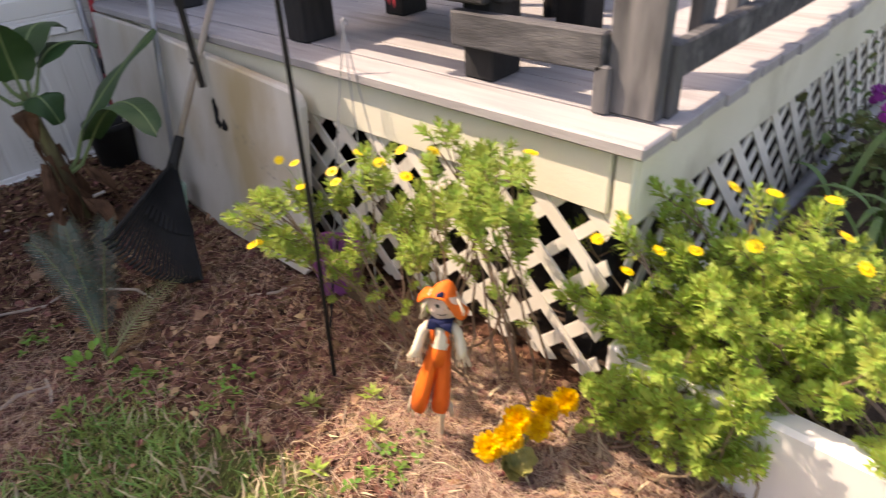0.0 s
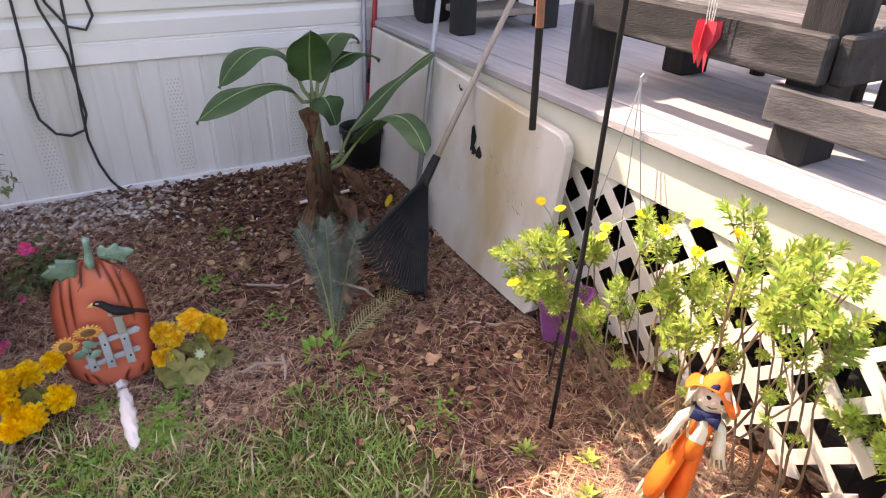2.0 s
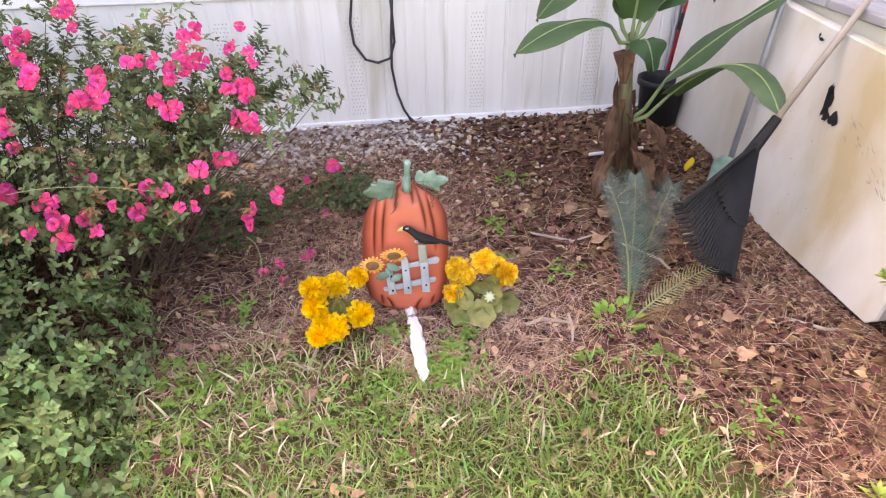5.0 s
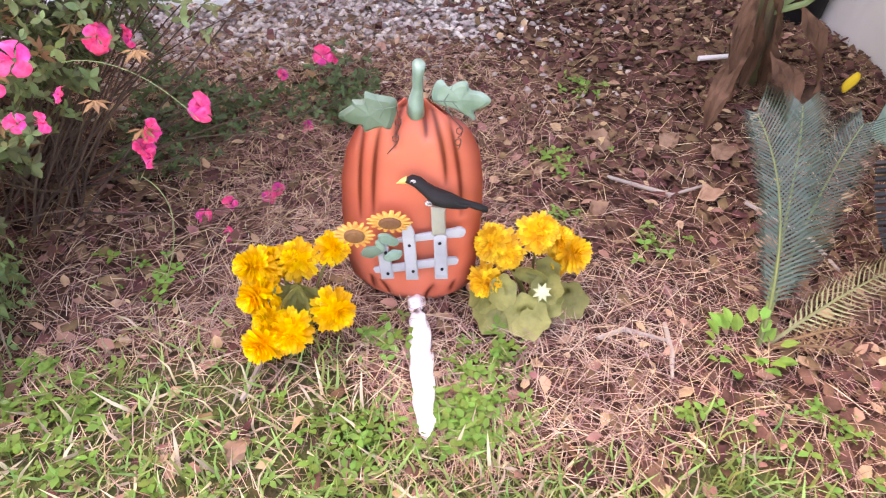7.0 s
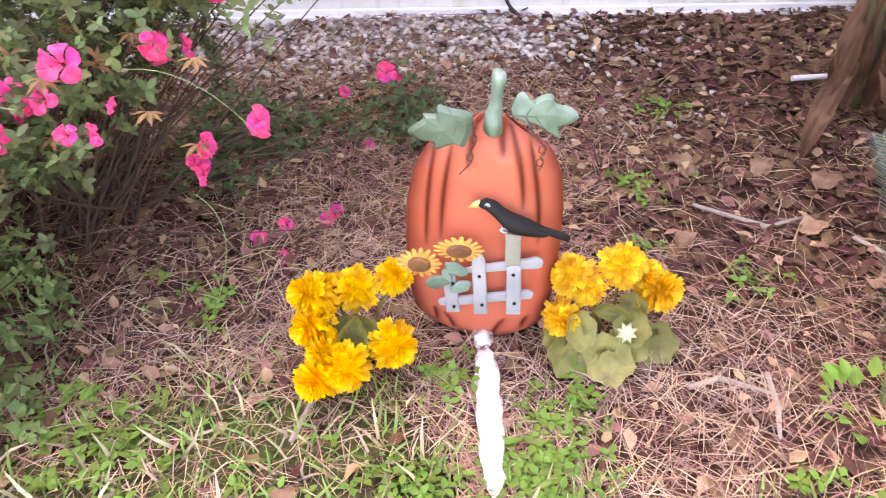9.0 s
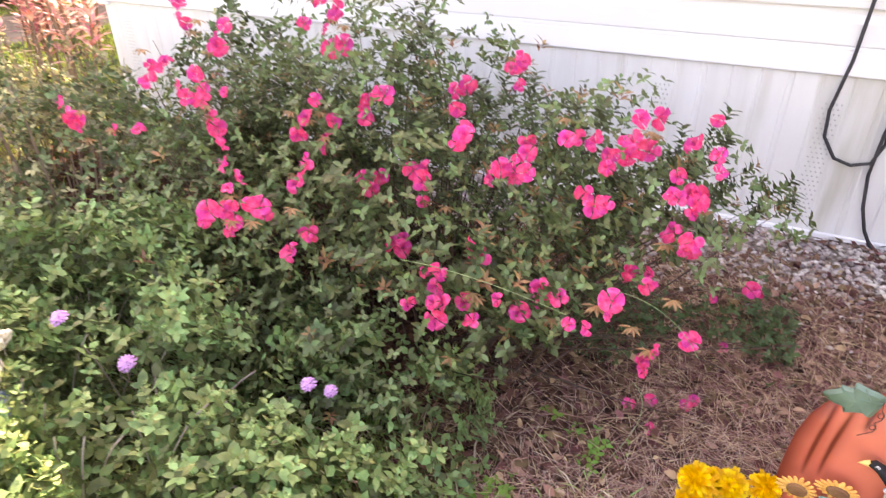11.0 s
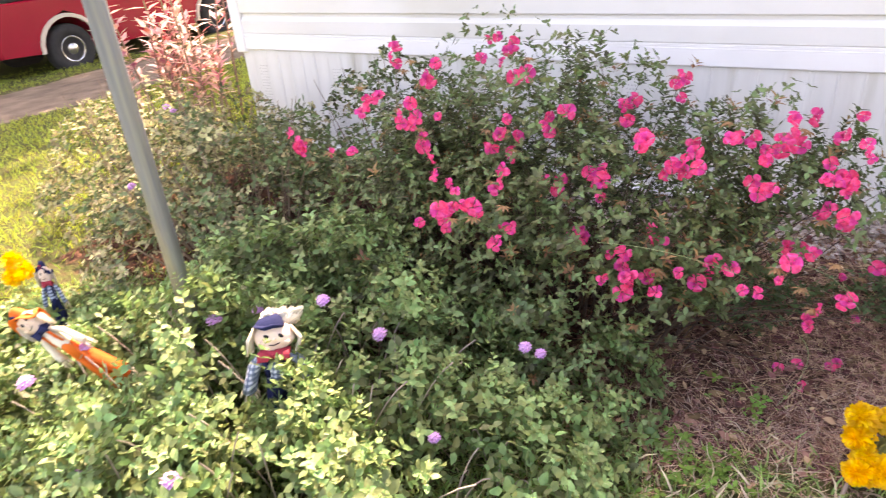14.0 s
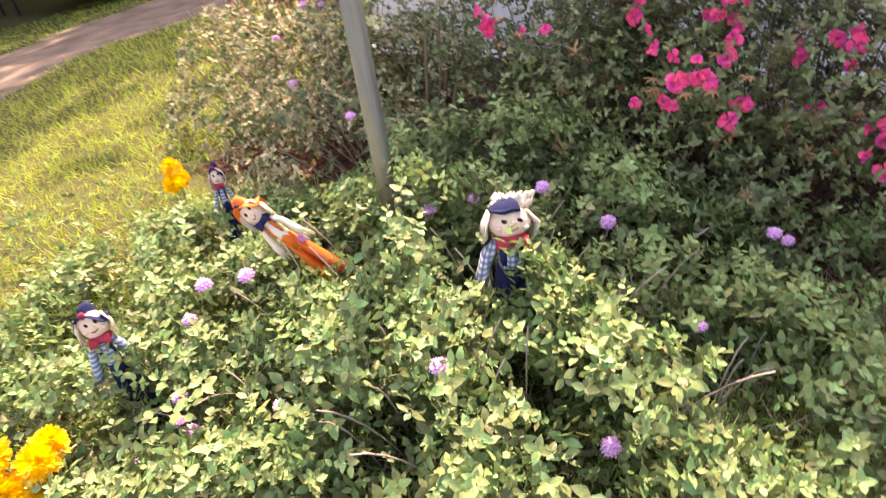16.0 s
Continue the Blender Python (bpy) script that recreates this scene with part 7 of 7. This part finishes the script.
for k in range(120):
    cx, cy, rx, ry, h = DOMES_FAR[k % 4]
    a, r = rl.uniform(0, 6.28), math.sqrt(rl.uniform(0, 1))
    t = Vector((cx + rx * r * math.cos(a), cy + ry * r * math.sin(a), h * (1 - r * r) ** 0.6 + rl.uniform(-0.05, 0.08)))
    b = Vector((cx + 0.4 * rx * r * math.cos(a), cy + 0.4 * ry * r * math.sin(a), float(ground_z(cx, cy)) - 0.02))
    st.tube([b, b.lerp(t, 0.5) + Vector((rl.uniform(-0.05, 0.05), 0, 0.03)), t], [0.006, 0.004, 0.0015], 4, caps=False)
under(st.ob("stem_mass", TWIG), fs)["kind"] = "stuff"

rs = Geo()
rb = empty("red_leaved_shrub", (-6.5, 0.4, -0.1), "tall shrub with red and cream strap leaves", "shrub")
g = Geo()
for k in range(26):
    b = Vector((-6.6 + rl.uniform(-0.3, 0.3), 0.25 + rl.uniform(-0.42, 0.42), -0.2))
    t = b + Vector((rl.uniform(-0.15, 0.15), rl.uniform(-0.15, 0.15), rl.uniform(0.6, 1.3)))
    rs.tube([b, b.lerp(t, 0.5), t], [0.012, 0.009, 0.006], 5)
    for j in range(22):
        a, s = j * 2.4, rl.uniform(0.09, 0.18)
        q = b.lerp(t, 0.5 + 0.5 * j / 22)
        d = Vector((math.cos(a), math.sin(a), rl.uniform(0.0, 0.9)))
        v, f = merge_shapes(SLIM, [along(q, d, s=s)])
        g.add(v, f)
under(g.ob("foliage", REDLEAF), rb)["kind"] = "stuff"
under(rs.ob("stem_mass", TWIG), rb)["kind"] = "stuff"

pole = tagged(Geo().tube([(-3.735, -2.145, -0.12), (-3.725, -2.148, 0.8), (-3.715, -2.15, 2.6)], 0.028, 16).ob("garden_pole", POLEWOOD, None, smooth=True), "grey weathered round pole standing in the lantana", "pole")

# ---- plants of the raised bed beside the deck ----
strap = empty("strap_leaf_clump", (0.85, -3.5, 0.1), "clump of arching green strap leaves", "lily clump")
for k in range(34):
    a, L = rl.uniform(0, 6.28), rl.uniform(0.3, 0.5)
    b = Vector((0.95 + rl.gauss(0, 0.14), -3.55 + rl.gauss(0, 0.16), 0.09))
    d = Vector((math.cos(a), math.sin(a), 0))
    v, f, _ = blade_leaf(b, b + d * L * 0.3 + Vector((0, 0, L * 0.95)), b + d * L * 0.8 + Vector((0, 0, L * 0.55)), 0.014, 9, 0.3, 0.0, k)
    under(Geo().add(v, f).ob("leaf", STRAP), strap)
pet = empty("purple_flowers", (1.75, -3.45, 0.1), "bushy plant with magenta purple flowers", "flower")
pts3 = np.stack([1.75 + RNG.normal(0, 0.26, 1500), -3.5 + RNG.normal(0, 0.2, 1500), 0.12 + np.abs(RNG.normal(0, 0.19, 1500))], 1)
joined("foliage", *LEAF, turns(1500, None, 0.7, (0.035, 0.06), pts3), AZAL, pet)["kind"] = "stuff"
for k in range(26):
    m = Matrix.Translation((1.72 + rl.gauss(0, 0.22), -3.5 + rl.gauss(0, 0.16), 0.36 + rl.uniform(-0.1, 0.16))) @ Vector((rl.uniform(-0.9, -0.2), rl.uniform(-0.6, 0.2), 0.6)).to_track_quat("Z", "Y").to_matrix().to_4x4()
    under(Geo().add([m @ (Vector(q) * 1.15) for q in FLV], FLF).ob("flower", MAGENTA), pet)
stump = empty("driftwood_post", (0.42, -3.86, 0.08), "reddish brown driftwood post with pale streaks in the bed", "wooden post")
g = Geo().tube([(0.40, -3.86, 0.06), (0.41, -3.87, 0.25), (0.44, -3.88, 0.45), (0.43, -3.90, 0.7)], [0.075, 0.06, 0.05, 0.055], 14)
under(g.ob("trunk", TERRA, None, smooth=True), stump)
under(Geo().tube([(0.44, -3.88, 0.40), (0.50, -3.80, 0.52), (0.52, -3.76, 0.62)], [0.035, 0.028, 0.02], 10).ob("branch_stub", TERRA), stump)

# ---- loose ground cover ----


def spread(n, x0, x1, y0, y1, test):
    x, y = RNG.uniform(x0, x1, n), RNG.uniform(y0, y1, n)
    k = RNG.uniform(0, 1, n) < test(x, y)
    return x[k], y[k]


def bed(x, y):
    m = (1 - lawn_mask(x, y) * 0.85) * (1 - 0.7 * gravel_mask(x, y)) * (y < -0.03)
    return np.where((x > 0.0), 0, m)


def by_deck(x, y, least):
    """Thinner straw where bark lies bare, in the shade beside the deck."""
    return 1 - (1 - least) * smooth01(-0.95, -0.60, x) * smooth01(-2.62, -2.45, y)


x, y = spread(105000, -2.75, 0.0, -3.7, -0.03, lambda a, b: bed(a, b) * (1 - 0.55 * smooth01(-1.5, -1.1, b) * smooth01(-1.5, -1.1, a)) * (0.30 + 0.75 * smooth01(-0.3, 0.4, np.sin(3.1 * a + 1) + np.sin(4.3 * b + a))) * by_deck(a, b, 0.75))
m = turns(len(x), None, 0.16, (0.035, 0.11), np.stack([x, y, ground_z(x, y) + RNG.uniform(0.002, 0.018, len(x))], 1))
tagged(joined("pine_straw", *NEEDLEV, m, NEEDLE), "loose reddish brown pine straw over the bed", "pine straw", kind="stuff")
# Pale straw, laid thicker past y = -2.3 so its colour brightens the sunny strip.
x, y = spread(84000, -2.6, -0.05, -3.7, -0.8, lambda a, b: (0.55 + 0.45 * smooth01(-2.3, -2.5, b)) * (0.35 + 0.65 * smooth01(-0.4, 0.6, np.sin(4.1 * a + 2) + np.sin(3.7 * b - a))) * np.maximum(bed(a, b), 0.28 * smooth01(-1.6, -1.9, a) * (b < -1.55) * (b > -2.3)) * smooth01(-0.8, -1.7, b) * by_deck(a, b, 0.50))
m = turns(len(x), None, 0.14, (0.035, 0.10), np.stack([x, y, ground_z(x, y) + RNG.uniform(0.008, 0.022, len(x))], 1))
tagged(joined("pale_pine_straw", *NEEDLEV, m, PALESTRAW), "pale pine straw at the lawn edge, thickest to brighten sunlit ground", "pine straw", kind="stuff")
x, y = spread(26000, -2.75, 0.0, -3.3, -0.03, lambda a, b: bed(a, b) * np.maximum(0.16 + 0.45 * smooth01(-1.7, -0.9, b), 1 - by_deck(a, b, 0.0)))
m = turns(len(x), None, 0.40, (0.014, 0.048), np.stack([x, y, ground_z(x, y) + RNG.uniform(0.003, 0.016, len(x))], 1))
tagged(joined("bark_mulch", *CHIP, m, HUSK), "dark brown bark chips of the mulch bed", "mulch", kind="stuff")
x, y = spread(2600, -2.6, 0.0, -3.3, -0.05, lambda a, b: 0.25 + 0.6 * bed(a, b))
m = turns(len(x), None, 0.4, (0.014, 0.045), np.stack([x, y, ground_z(x, y) + RNG.uniform(0.006, 0.02, len(x))], 1))
tagged(joined("dead_leaves", *LEAF, m, DEADLEAF), "scattered dry brown leaves", "leaves", kind="stuff")
x, y = spread(10500, -3.6, -0.6, -0.85, -0.05, lambda a, b: np.clip(gravel_mask(a, b) * 0.6 + 0.06 * (a < -0.8), 0, 1))
m = turns(len(x), None, 0.3, (0.008, 0.021), np.stack([x, y, ground_z(x, y) + 0.003], 1))
tagged(joined("gravel", *PEBBLE, m, STONE), "pale gravel along the skirting", "gravel", kind="stuff")


def lawn(x, y):
    return lawn_mask(x, y) * smooth01(-5.6, -4.0, y) * smooth01(-5.2, -4.4, x) * (x < -0.06) * (0.35 + 0.65 * smooth01(-0.6, 0.5, np.sin(5 * x + 2 * y) + np.sin(6.3 * y - x + 1)))


x, y = spread(185000, -5.2, -0.05, -5.6, -1.35, lawn)
m = turns(len(x), None, 0.65, (0.030, 0.075), np.stack([x, y, ground_z(x, y) - 0.003], 1))
tagged(joined("lawn_grass", *BLADE, m, GRASS), "short patchy green lawn grass", "grass", kind="stuff")
x, y = spread(22000, -5.0, -0.1, -5.4, -1.45, lambda a, b: np.clip(lawn_mask(a, b) * 0.7 + 0.25 * (b < -2.4), 0, 1) * smooth01(-5.4, -4.2, b))
m = turns(len(x), None, 1.0, (0.04, 0.085), np.stack([x, y, ground_z(x, y)], 1))
tagged(joined("dry_grass", *BLADE, m, STRAWB), "straw-coloured dry grass in the lawn", "grass", kind="stuff")
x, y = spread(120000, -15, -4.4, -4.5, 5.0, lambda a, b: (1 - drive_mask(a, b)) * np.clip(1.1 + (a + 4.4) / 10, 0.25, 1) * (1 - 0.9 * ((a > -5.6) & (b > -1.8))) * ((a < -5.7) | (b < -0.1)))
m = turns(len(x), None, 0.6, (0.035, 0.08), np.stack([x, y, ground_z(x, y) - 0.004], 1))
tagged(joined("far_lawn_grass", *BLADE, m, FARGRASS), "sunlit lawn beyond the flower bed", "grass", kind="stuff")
TRI = merge_shapes(LEAF, [along((0, 0, 0.9), (math.cos(a), math.sin(a), 0.15), s=0.8) for a in (0, 2.1, 4.2)])
TRI[0].extend([(-0.02, 0, 0), (0.02, 0, 0), (0, 0.01, 0.92)])
TRI[1].append((len(TRI[0]) - 3, len(TRI[0]) - 2, len(TRI[0]) - 1))
spots = ((-1.487, -1.81, 0.045, 150), (-1.43, -1.69, 0.045, 70), (-1.635, -1.62, 0.026, 30), (-1.68, -1.85, 0.04, 60), (-2.21, -1.75, 0.06, 50), (-2.30, -1.67, 0.05, 40), (-1.19, -1.246, 0.025, 14), (-1.07, -1.82, 0.02, 9), (-2.115, -1.43, 0.06, 24), (-2.1, -1.95, 0.16, 110), (-2.4, -2.0, 0.2, 150), (-1.85, -1.98, 0.12, 60), (-1.0, -1.35, 0.04, 20), (-1.15, -1.02, 0.05, 24), (-0.85, -1.9, 0.07, 40), (-0.55, -2.75, 0.05, 40), (-1.05, -0.7, 0.06, 20), (-0.72, -2.15, 0.06, 26))
xs, ys = np.concatenate([RNG.normal(a, s, n) for a, b, s, n in spots]), np.concatenate([RNG.normal(b, s * 0.8, n) for a, b, s, n in spots])
m = turns(len(xs), None, 0.35, (0.013, 0.030), np.stack([xs, ys, ground_z(xs, ys)], 1))
tagged(joined("clover", *TRI, m, CLOVER), "fresh green clover and weeds in the bed", "clover", kind="stuff")
xs, ys = RNG.uniform(-2.35, -1.66, 1500), RNG.uniform(-1.08, -0.50, 1500)
ok = np.sin(9 * xs + 3 * ys) + np.sin(11 * ys - 2 * xs) + RNG.normal(0, 0.5, 1500) + 0.9 * smooth01(-1.75, -2.1, xs) > 0.45
m = turns(ok.sum(), None, 0.6, (0.012, 0.028), np.stack([xs[ok], ys[ok], ground_z(xs[ok], ys[ok]) + RNG.uniform(0.0, 0.07, ok.sum())], 1))
tagged(joined("low_weeds", *PAIRS, m, WEEDLEAF, None, True), "dark green creeping weeds under the azalea", "weeds", kind="stuff")
for k, (a, b, c) in enumerate((((-1.05, -1.60), (-1.06, -1.68), (-1.08, -1.74)), ((-1.20, -1.63), (-1.14, -1.61), (-1.05, -1.65)), ((-1.05, -1.10), (-0.9, -1.18), (-0.8, -1.15)), ((-0.72, -1.22), (-0.62, -1.35), (-0.60, -1.5)), ((-1.9, -1.75), (-1.86, -1.6), (-1.8, -1.52)), ((-0.35, -1.75), (-0.28, -1.82), (-0.2, -1.83)))):
    pts = [(u, w, float(ground_z(u, w)) + 0.014) for u, w in (a, b, c)]
    tagged(Geo().tube(pts, [0.005, 0.006, 0.003], 6).ob("fallen_twig", BARE), "pale dry twig lying on the straw", "twig", "fallen twigs")
tagged(Geo().tube([(-0.66, -0.63, 0.03), (-0.40, -0.62, 0.040)], 0.008, 8).ob("white_stick", WHITEPL), "short white plastic stick on the mulch", "stick")
for k, (x0, y0, s, spin) in enumerate(((-0.828, -1.196, 0.07, 0.3), (-1.02, -0.98, 0.09, 2.0), (-0.86, -1.0, 0.08, 1.2), (-0.70, -1.02, 0.09, 4.0), (-0.74, -1.35, 0.07, 5.2), (-1.12, -1.25, 0.06, 0.9), (-1.9, -1.88, 0.055, 1.0), (-0.5, -1.72, 0.07, 3.0), (-0.62, -1.9, 0.07, 0.2))):
    z0 = float(ground_z(x0, y0)) + 0.012
    v, f, _ = blade_leaf((x0, y0, z0), (x0 + s * 0.5 * math.cos(spin), y0 + s * 0.5 * math.sin(spin), z0 + 0.03), (x0 + s * math.cos(spin), y0 + s * math.sin(spin), z0 + 0.004), s * 0.36, 6, 0.4, 0.01, k)
    tagged(Geo().add(v, f).ob("curled_leaf", DEADLEAF), "large curled dry brown leaf on the straw", "leaf", "large dead leaves")

# ---- pickup truck ----
TZ = -0.84
truck = empty("pickup_truck", (-14.9, 5.6, TZ), "red pickup truck with beige wheel arches parked on the drive", "pickup truck")
TX0, TX1, RY, FY = -15.85, -13.95, 4.0, 7.5


def side_panel(pts, x0, x1, name, mat, parent=truck, label=""):
    n = len(pts)
    e = 0.05
    pts = [(y, zz if zz < 0.87 else 0.87 + (zz - 0.87) * 1.9 if zz < 1.2 else zz + 0.26) for y, zz in pts]
    v = [(x0, y, zz + TZ) for y, zz in pts] + [(x1 - e if x1 > x0 else x1 + e, y, zz + TZ) for y, zz in pts] + [(x1, y + (RY + 1.75 - y) * 0.012, zz + TZ - (zz - 0.8) * 0.04) for y, zz in pts]
    return under(Geo().add(v, [tuple(range(n)), tuple(range(3 * n - 1, 2 * n - 1, -1))] + [(r * n + (i + 1) % n, r * n + i, (r + 1) * n + i, (r + 1) * n + (i + 1) % n) for r in range(2) for i in range(n)]).ob(name, mat, None, label), parent)


def arch(cy, r, n=9):
    return [(cy + r * math.cos(math.pi * k / (n - 1)), 0.46 + r * math.sin(math.pi * k / (n - 1))) for k in range(n)]


body = [(2.72, 0.50), (2.70, 1.12), (4.95, 1.12), (5.0, 1.18), (6.75, 1.16), (7.9, 1.10), (8.35, 0.95), (8.38, 0.45)] + arch(FY, 0.54) + [(6.8, 0.36), (4.6, 0.36)] + arch(RY, 0.54) + [(3.4, 0.45)]
side_panel(body, TX0, TX1, "body", CARRED)
cabp = [(4.98, 1.15), (5.05, 1.72), (5.25, 1.78), (6.35, 1.78), (6.95, 1.16)]
side_panel(cabp, TX0 + 0.12, TX1 - 0.10, "cab", CARRED)
side_panel([(5.14, 1.24), (5.20, 1.66), (5.85, 1.70), (5.85, 1.22)], TX1 - 0.12, TX1 - 0.085, "side_window", DARKGLASS)
side_panel([(5.92, 1.22), (5.92, 1.70), (6.30, 1.70), (6.72, 1.22)], TX1 - 0.12, TX1 - 0.085, "side_window", DARKGLASS)
under(Geo().box((TX0 + 0.2, 4.97, TZ + 1.48), (TX1 - 0.22, 5.03, TZ + 1.90), bevel=0.01).ob("rear_window", DARKGLASS), truck)
under(Geo().box((TX0 + 0.06, 2.80, TZ + 1.356), (TX0 + 0.12, 4.9, TZ + 1.40), bevel=0.01).ob("bed_rail", BLACKPL), truck)
under(Geo().box((TX1 - 0.14, 2.80, TZ + 1.356), (TX1 - 0.06, 4.5, TZ + 1.40), bevel=0.01).ob("bed_rail", BLACKPL), truck)
under(Geo().box((TX0 + 0.1, 4.52, TZ + 1.356), (TX1 - 0.05, 4.95, TZ + 1.50), bevel=0.03).ob("tool_box", CHROME, None, "pale metal tool box across the bed"), truck)
under(Geo().box((TX0 + 0.02, 2.45, TZ + 0.46), (TX1 - 0.02, 2.70, TZ + 0.66), bevel=0.04).ob("rear_bumper", CHROME), truck)
under(Geo().box((TX1 - 0.20, 2.685, TZ + 0.72), (TX1 - 0.02, 2.72, TZ + 1.05), bevel=0.01).ob("tail_light", REDPL), truck)
under(Geo().box((TX0 + 0.02, 2.685, TZ + 0.72), (TX0 + 0.20, 2.72, TZ + 1.05), bevel=0.01).ob("tail_light", REDPL), truck)
under(Geo().box((TX0 + 0.6, 2.69, TZ + 0.50), (TX1 - 0.6, 2.712, TZ + 0.64)).ob("number_plate", WHITEPL), truck)
for cy in (RY, FY):
    a_out, a_in = arch(cy, 0.60, 13), arch(cy, 0.535, 13)
    v = [(x, y, zz + TZ) for x in (TX1 - 0.02, TX1 + 0.035) for y, zz in a_out + a_in]
    n = 13
    f = [(i, i + 1, n + i + 1, n + i) for i in range(n - 1)] + [(26 + n + i, 26 + n + i + 1, 26 + i + 1, 26 + i) for i in range(n - 1)]
    f += [(i + 1, i, 26 + i, 26 + i + 1) for i in range(n - 1)] + [(n + i, n + i + 1, 26 + n + i + 1, 26 + n + i) for i in range(n - 1)]
    under(Geo().add(v, f).ob("wheel_arch", BEIGE), truck)
    for xc, out in ((TX1 - 0.13, 1), (TX0 + 0.13, -1)):
        q = Matrix.Rotation(radians(90 * out), 4, "Y")
        wheel = Geo().lathe([(0.20, -0.12), (0.40, -0.12), (0.43, -0.09), (0.44, -0.03), (0.44, 0.03), (0.43, 0.09), (0.40, 0.12), (0.235, 0.12), (0.23, 0.10)], (xc, cy, TZ + 0.44), 32, q).ob("wheel", TYRE, None, smooth=True)
        under(wheel, truck)
        rim = Geo().lathe([(0.228, 0.02), (0.235, 0.115), (0.215, 0.118), (0.195, 0.085), (0.10, 0.10), (0.06, 0.125), (0.001, 0.125)], (xc, cy, TZ + 0.44), 32, q).ob("rim", CHROME, None, smooth=True)
        rim.parent = wheel
        for k in range(8):
            a = k * math.pi / 4
            hole = Geo().ball((xc + out * 0.094, cy + 0.15 * math.cos(a), TZ + 0.44 + 0.15 * math.sin(a)), (0.006, 0.028, 0.028), 10, 6)
            hole.ob("rim_hole", BLACKPAINT, wheel)

bin_a = empty("wheelie_bin", (-16.8, 1.0, -0.84), "dark blue-grey wheelie bin beside the drive", "bin")
under(Geo().box((-17.1, 0.75, -0.80), (-16.55, 1.30, 0.12), bevel=0.05).ob("bin_body", BINBLUE), bin_a)
under(Geo().box((-17.14, 0.72, 0.121), (-16.5, 1.33, 0.19), bevel=0.03).ob("lid", BINBLUE), bin_a)
for yy in (0.8, 1.25):
    under(Geo().lathe([(0.04, -0.03), (0.11, -0.03), (0.11, 0.03), (0.04, 0.03)], (-16.6, yy, -0.73), 16, Matrix.Rotation(radians(90), 4, "X")).ob("bin_wheel", TYRE), bin_a)
bq = empty("barbecue_cart", (-16.2, 2.3, -0.84), "dark cart with a blue cover beside the bins", "cart")
for dx in (-0.3, 0.3):
    for dy in (-0.22, 0.22):
        under(Geo().tube([(-16.2 + dx, 2.3 + dy, -0.84), (-16.2 + dx * 0.9, 2.3 + dy, -0.2)], 0.025, 6).ob("leg", BLACKPAINT), bq)
under(Geo().box((-16.55, 2.0, -0.22), (-15.85, 2.6, 0.02), bevel=0.04).ob("tray", BLACKPAINT), bq)
under(Geo().box((-16.52, 2.03, 0.021), (-15.88, 2.57, 0.35), bevel=0.09).ob("cover", BINBLUE), bq)


# ---- trees ----
CLUMP = merge_shapes(LEAF, [along((0.25 * math.cos(i * 2.4) * (i % 3), 0.25 * math.sin(i * 2.4) * (i % 3), 0.12 * (i % 4)), (math.cos(i * 1.7), math.sin(i * 1.7), 0.3 * math.sin(i)), s=0.9) for i in range(9)])


def tree(loc, height, crown_r, seed, n=900, low=0.45):
    """A tapered trunk with forking limbs and a ragged crown of leaf clumps."""
    r, z0 = random.Random(seed), float(ground_z(loc[0], loc[1]))
    th = empty("tree", (loc[0], loc[1], z0), "broad-leaved tree with a dark green crown", "tree", "trees round the drive")
    g, ends = Geo(), []
    base = Vector((loc[0], loc[1], z0 - 0.2))
    top = base + Vector((r.uniform(-0.4, 0.4), r.uniform(-0.4, 0.4), height * 0.9))
    g.tube([base, base + Vector((0, 0, 0.4)), base.lerp(top, 0.4), base.lerp(top, 0.75), top], [0.30, 0.2, 0.16, 0.10, 0.03], 12)
    for k in range(14):
        b = base.lerp(top, r.uniform(low * 0.8, 0.92))
        a = k * 2.4
        e = b + Vector((math.cos(a), math.sin(a), r.uniform(0.1, 0.7))) * crown_r * r.uniform(0.5, 0.95)
        g.tube([b, b.lerp(e, 0.5) + Vector((0, 0, 0.15)), e], [0.06, 0.035, 0.012], 6)
        ends += [b.lerp(e, 0.6), e]
    under(g.ob("trunk", BARK, None, smooth=True), th)
    c = np.array([list(ends[i % len(ends)]) for i in range(n)]) + RNG.normal(0, crown_r * 0.22, (n, 3))
    o = joined("crown", *CLUMP, turns(n, None, 0.9, (0.16, 0.30), c), WOODLEAF, th)
    o["kind"] = "stuff"
    return th


tree((-18.4, 3.6), 9.0, 3.2, 11, 2600, 0.4)
tree((-18.6, 0.2), 8.5, 3.0, 12, 2400, 0.4)
tree((-21, 6.5), 8, 3.0, 1)
tree((-20.0, 2.2), 7, 2.6, 2)
tree((-22, -1.5), 8, 3.0, 3)
tree((-20.5, 10.5), 8, 3.2, 4)
tree((-25, 4), 9, 3.4, 6)
# The last three are added for the shade they cast on drive and lawn.
tree((-13.5, 9.7), 14.0, 3.3, 5, 3200, 0.65)
tree((-9.3, 7.6), 8.0, 2.2, 8, 900)
tree((-19.5, 9.2), 12.0, 4.0, 9, 3000, 0.6)
wx = np.stack([RNG.uniform(-24, -18.2, 5200), RNG.uniform(-6, 15, 5200), np.zeros(5200)], 1)
wx[:, 2] = ground_z(wx[:, 0], wx[:, 1]) + RNG.uniform(0, 1, 5200) ** 1.5 * 2.9
tagged(joined("undergrowth", *CLUMP, turns(5200, None, 0.9, (0.14, 0.28), wx), WOODLEAF), "dark leafy undergrowth behind the drive", "undergrowth", kind="stuff")
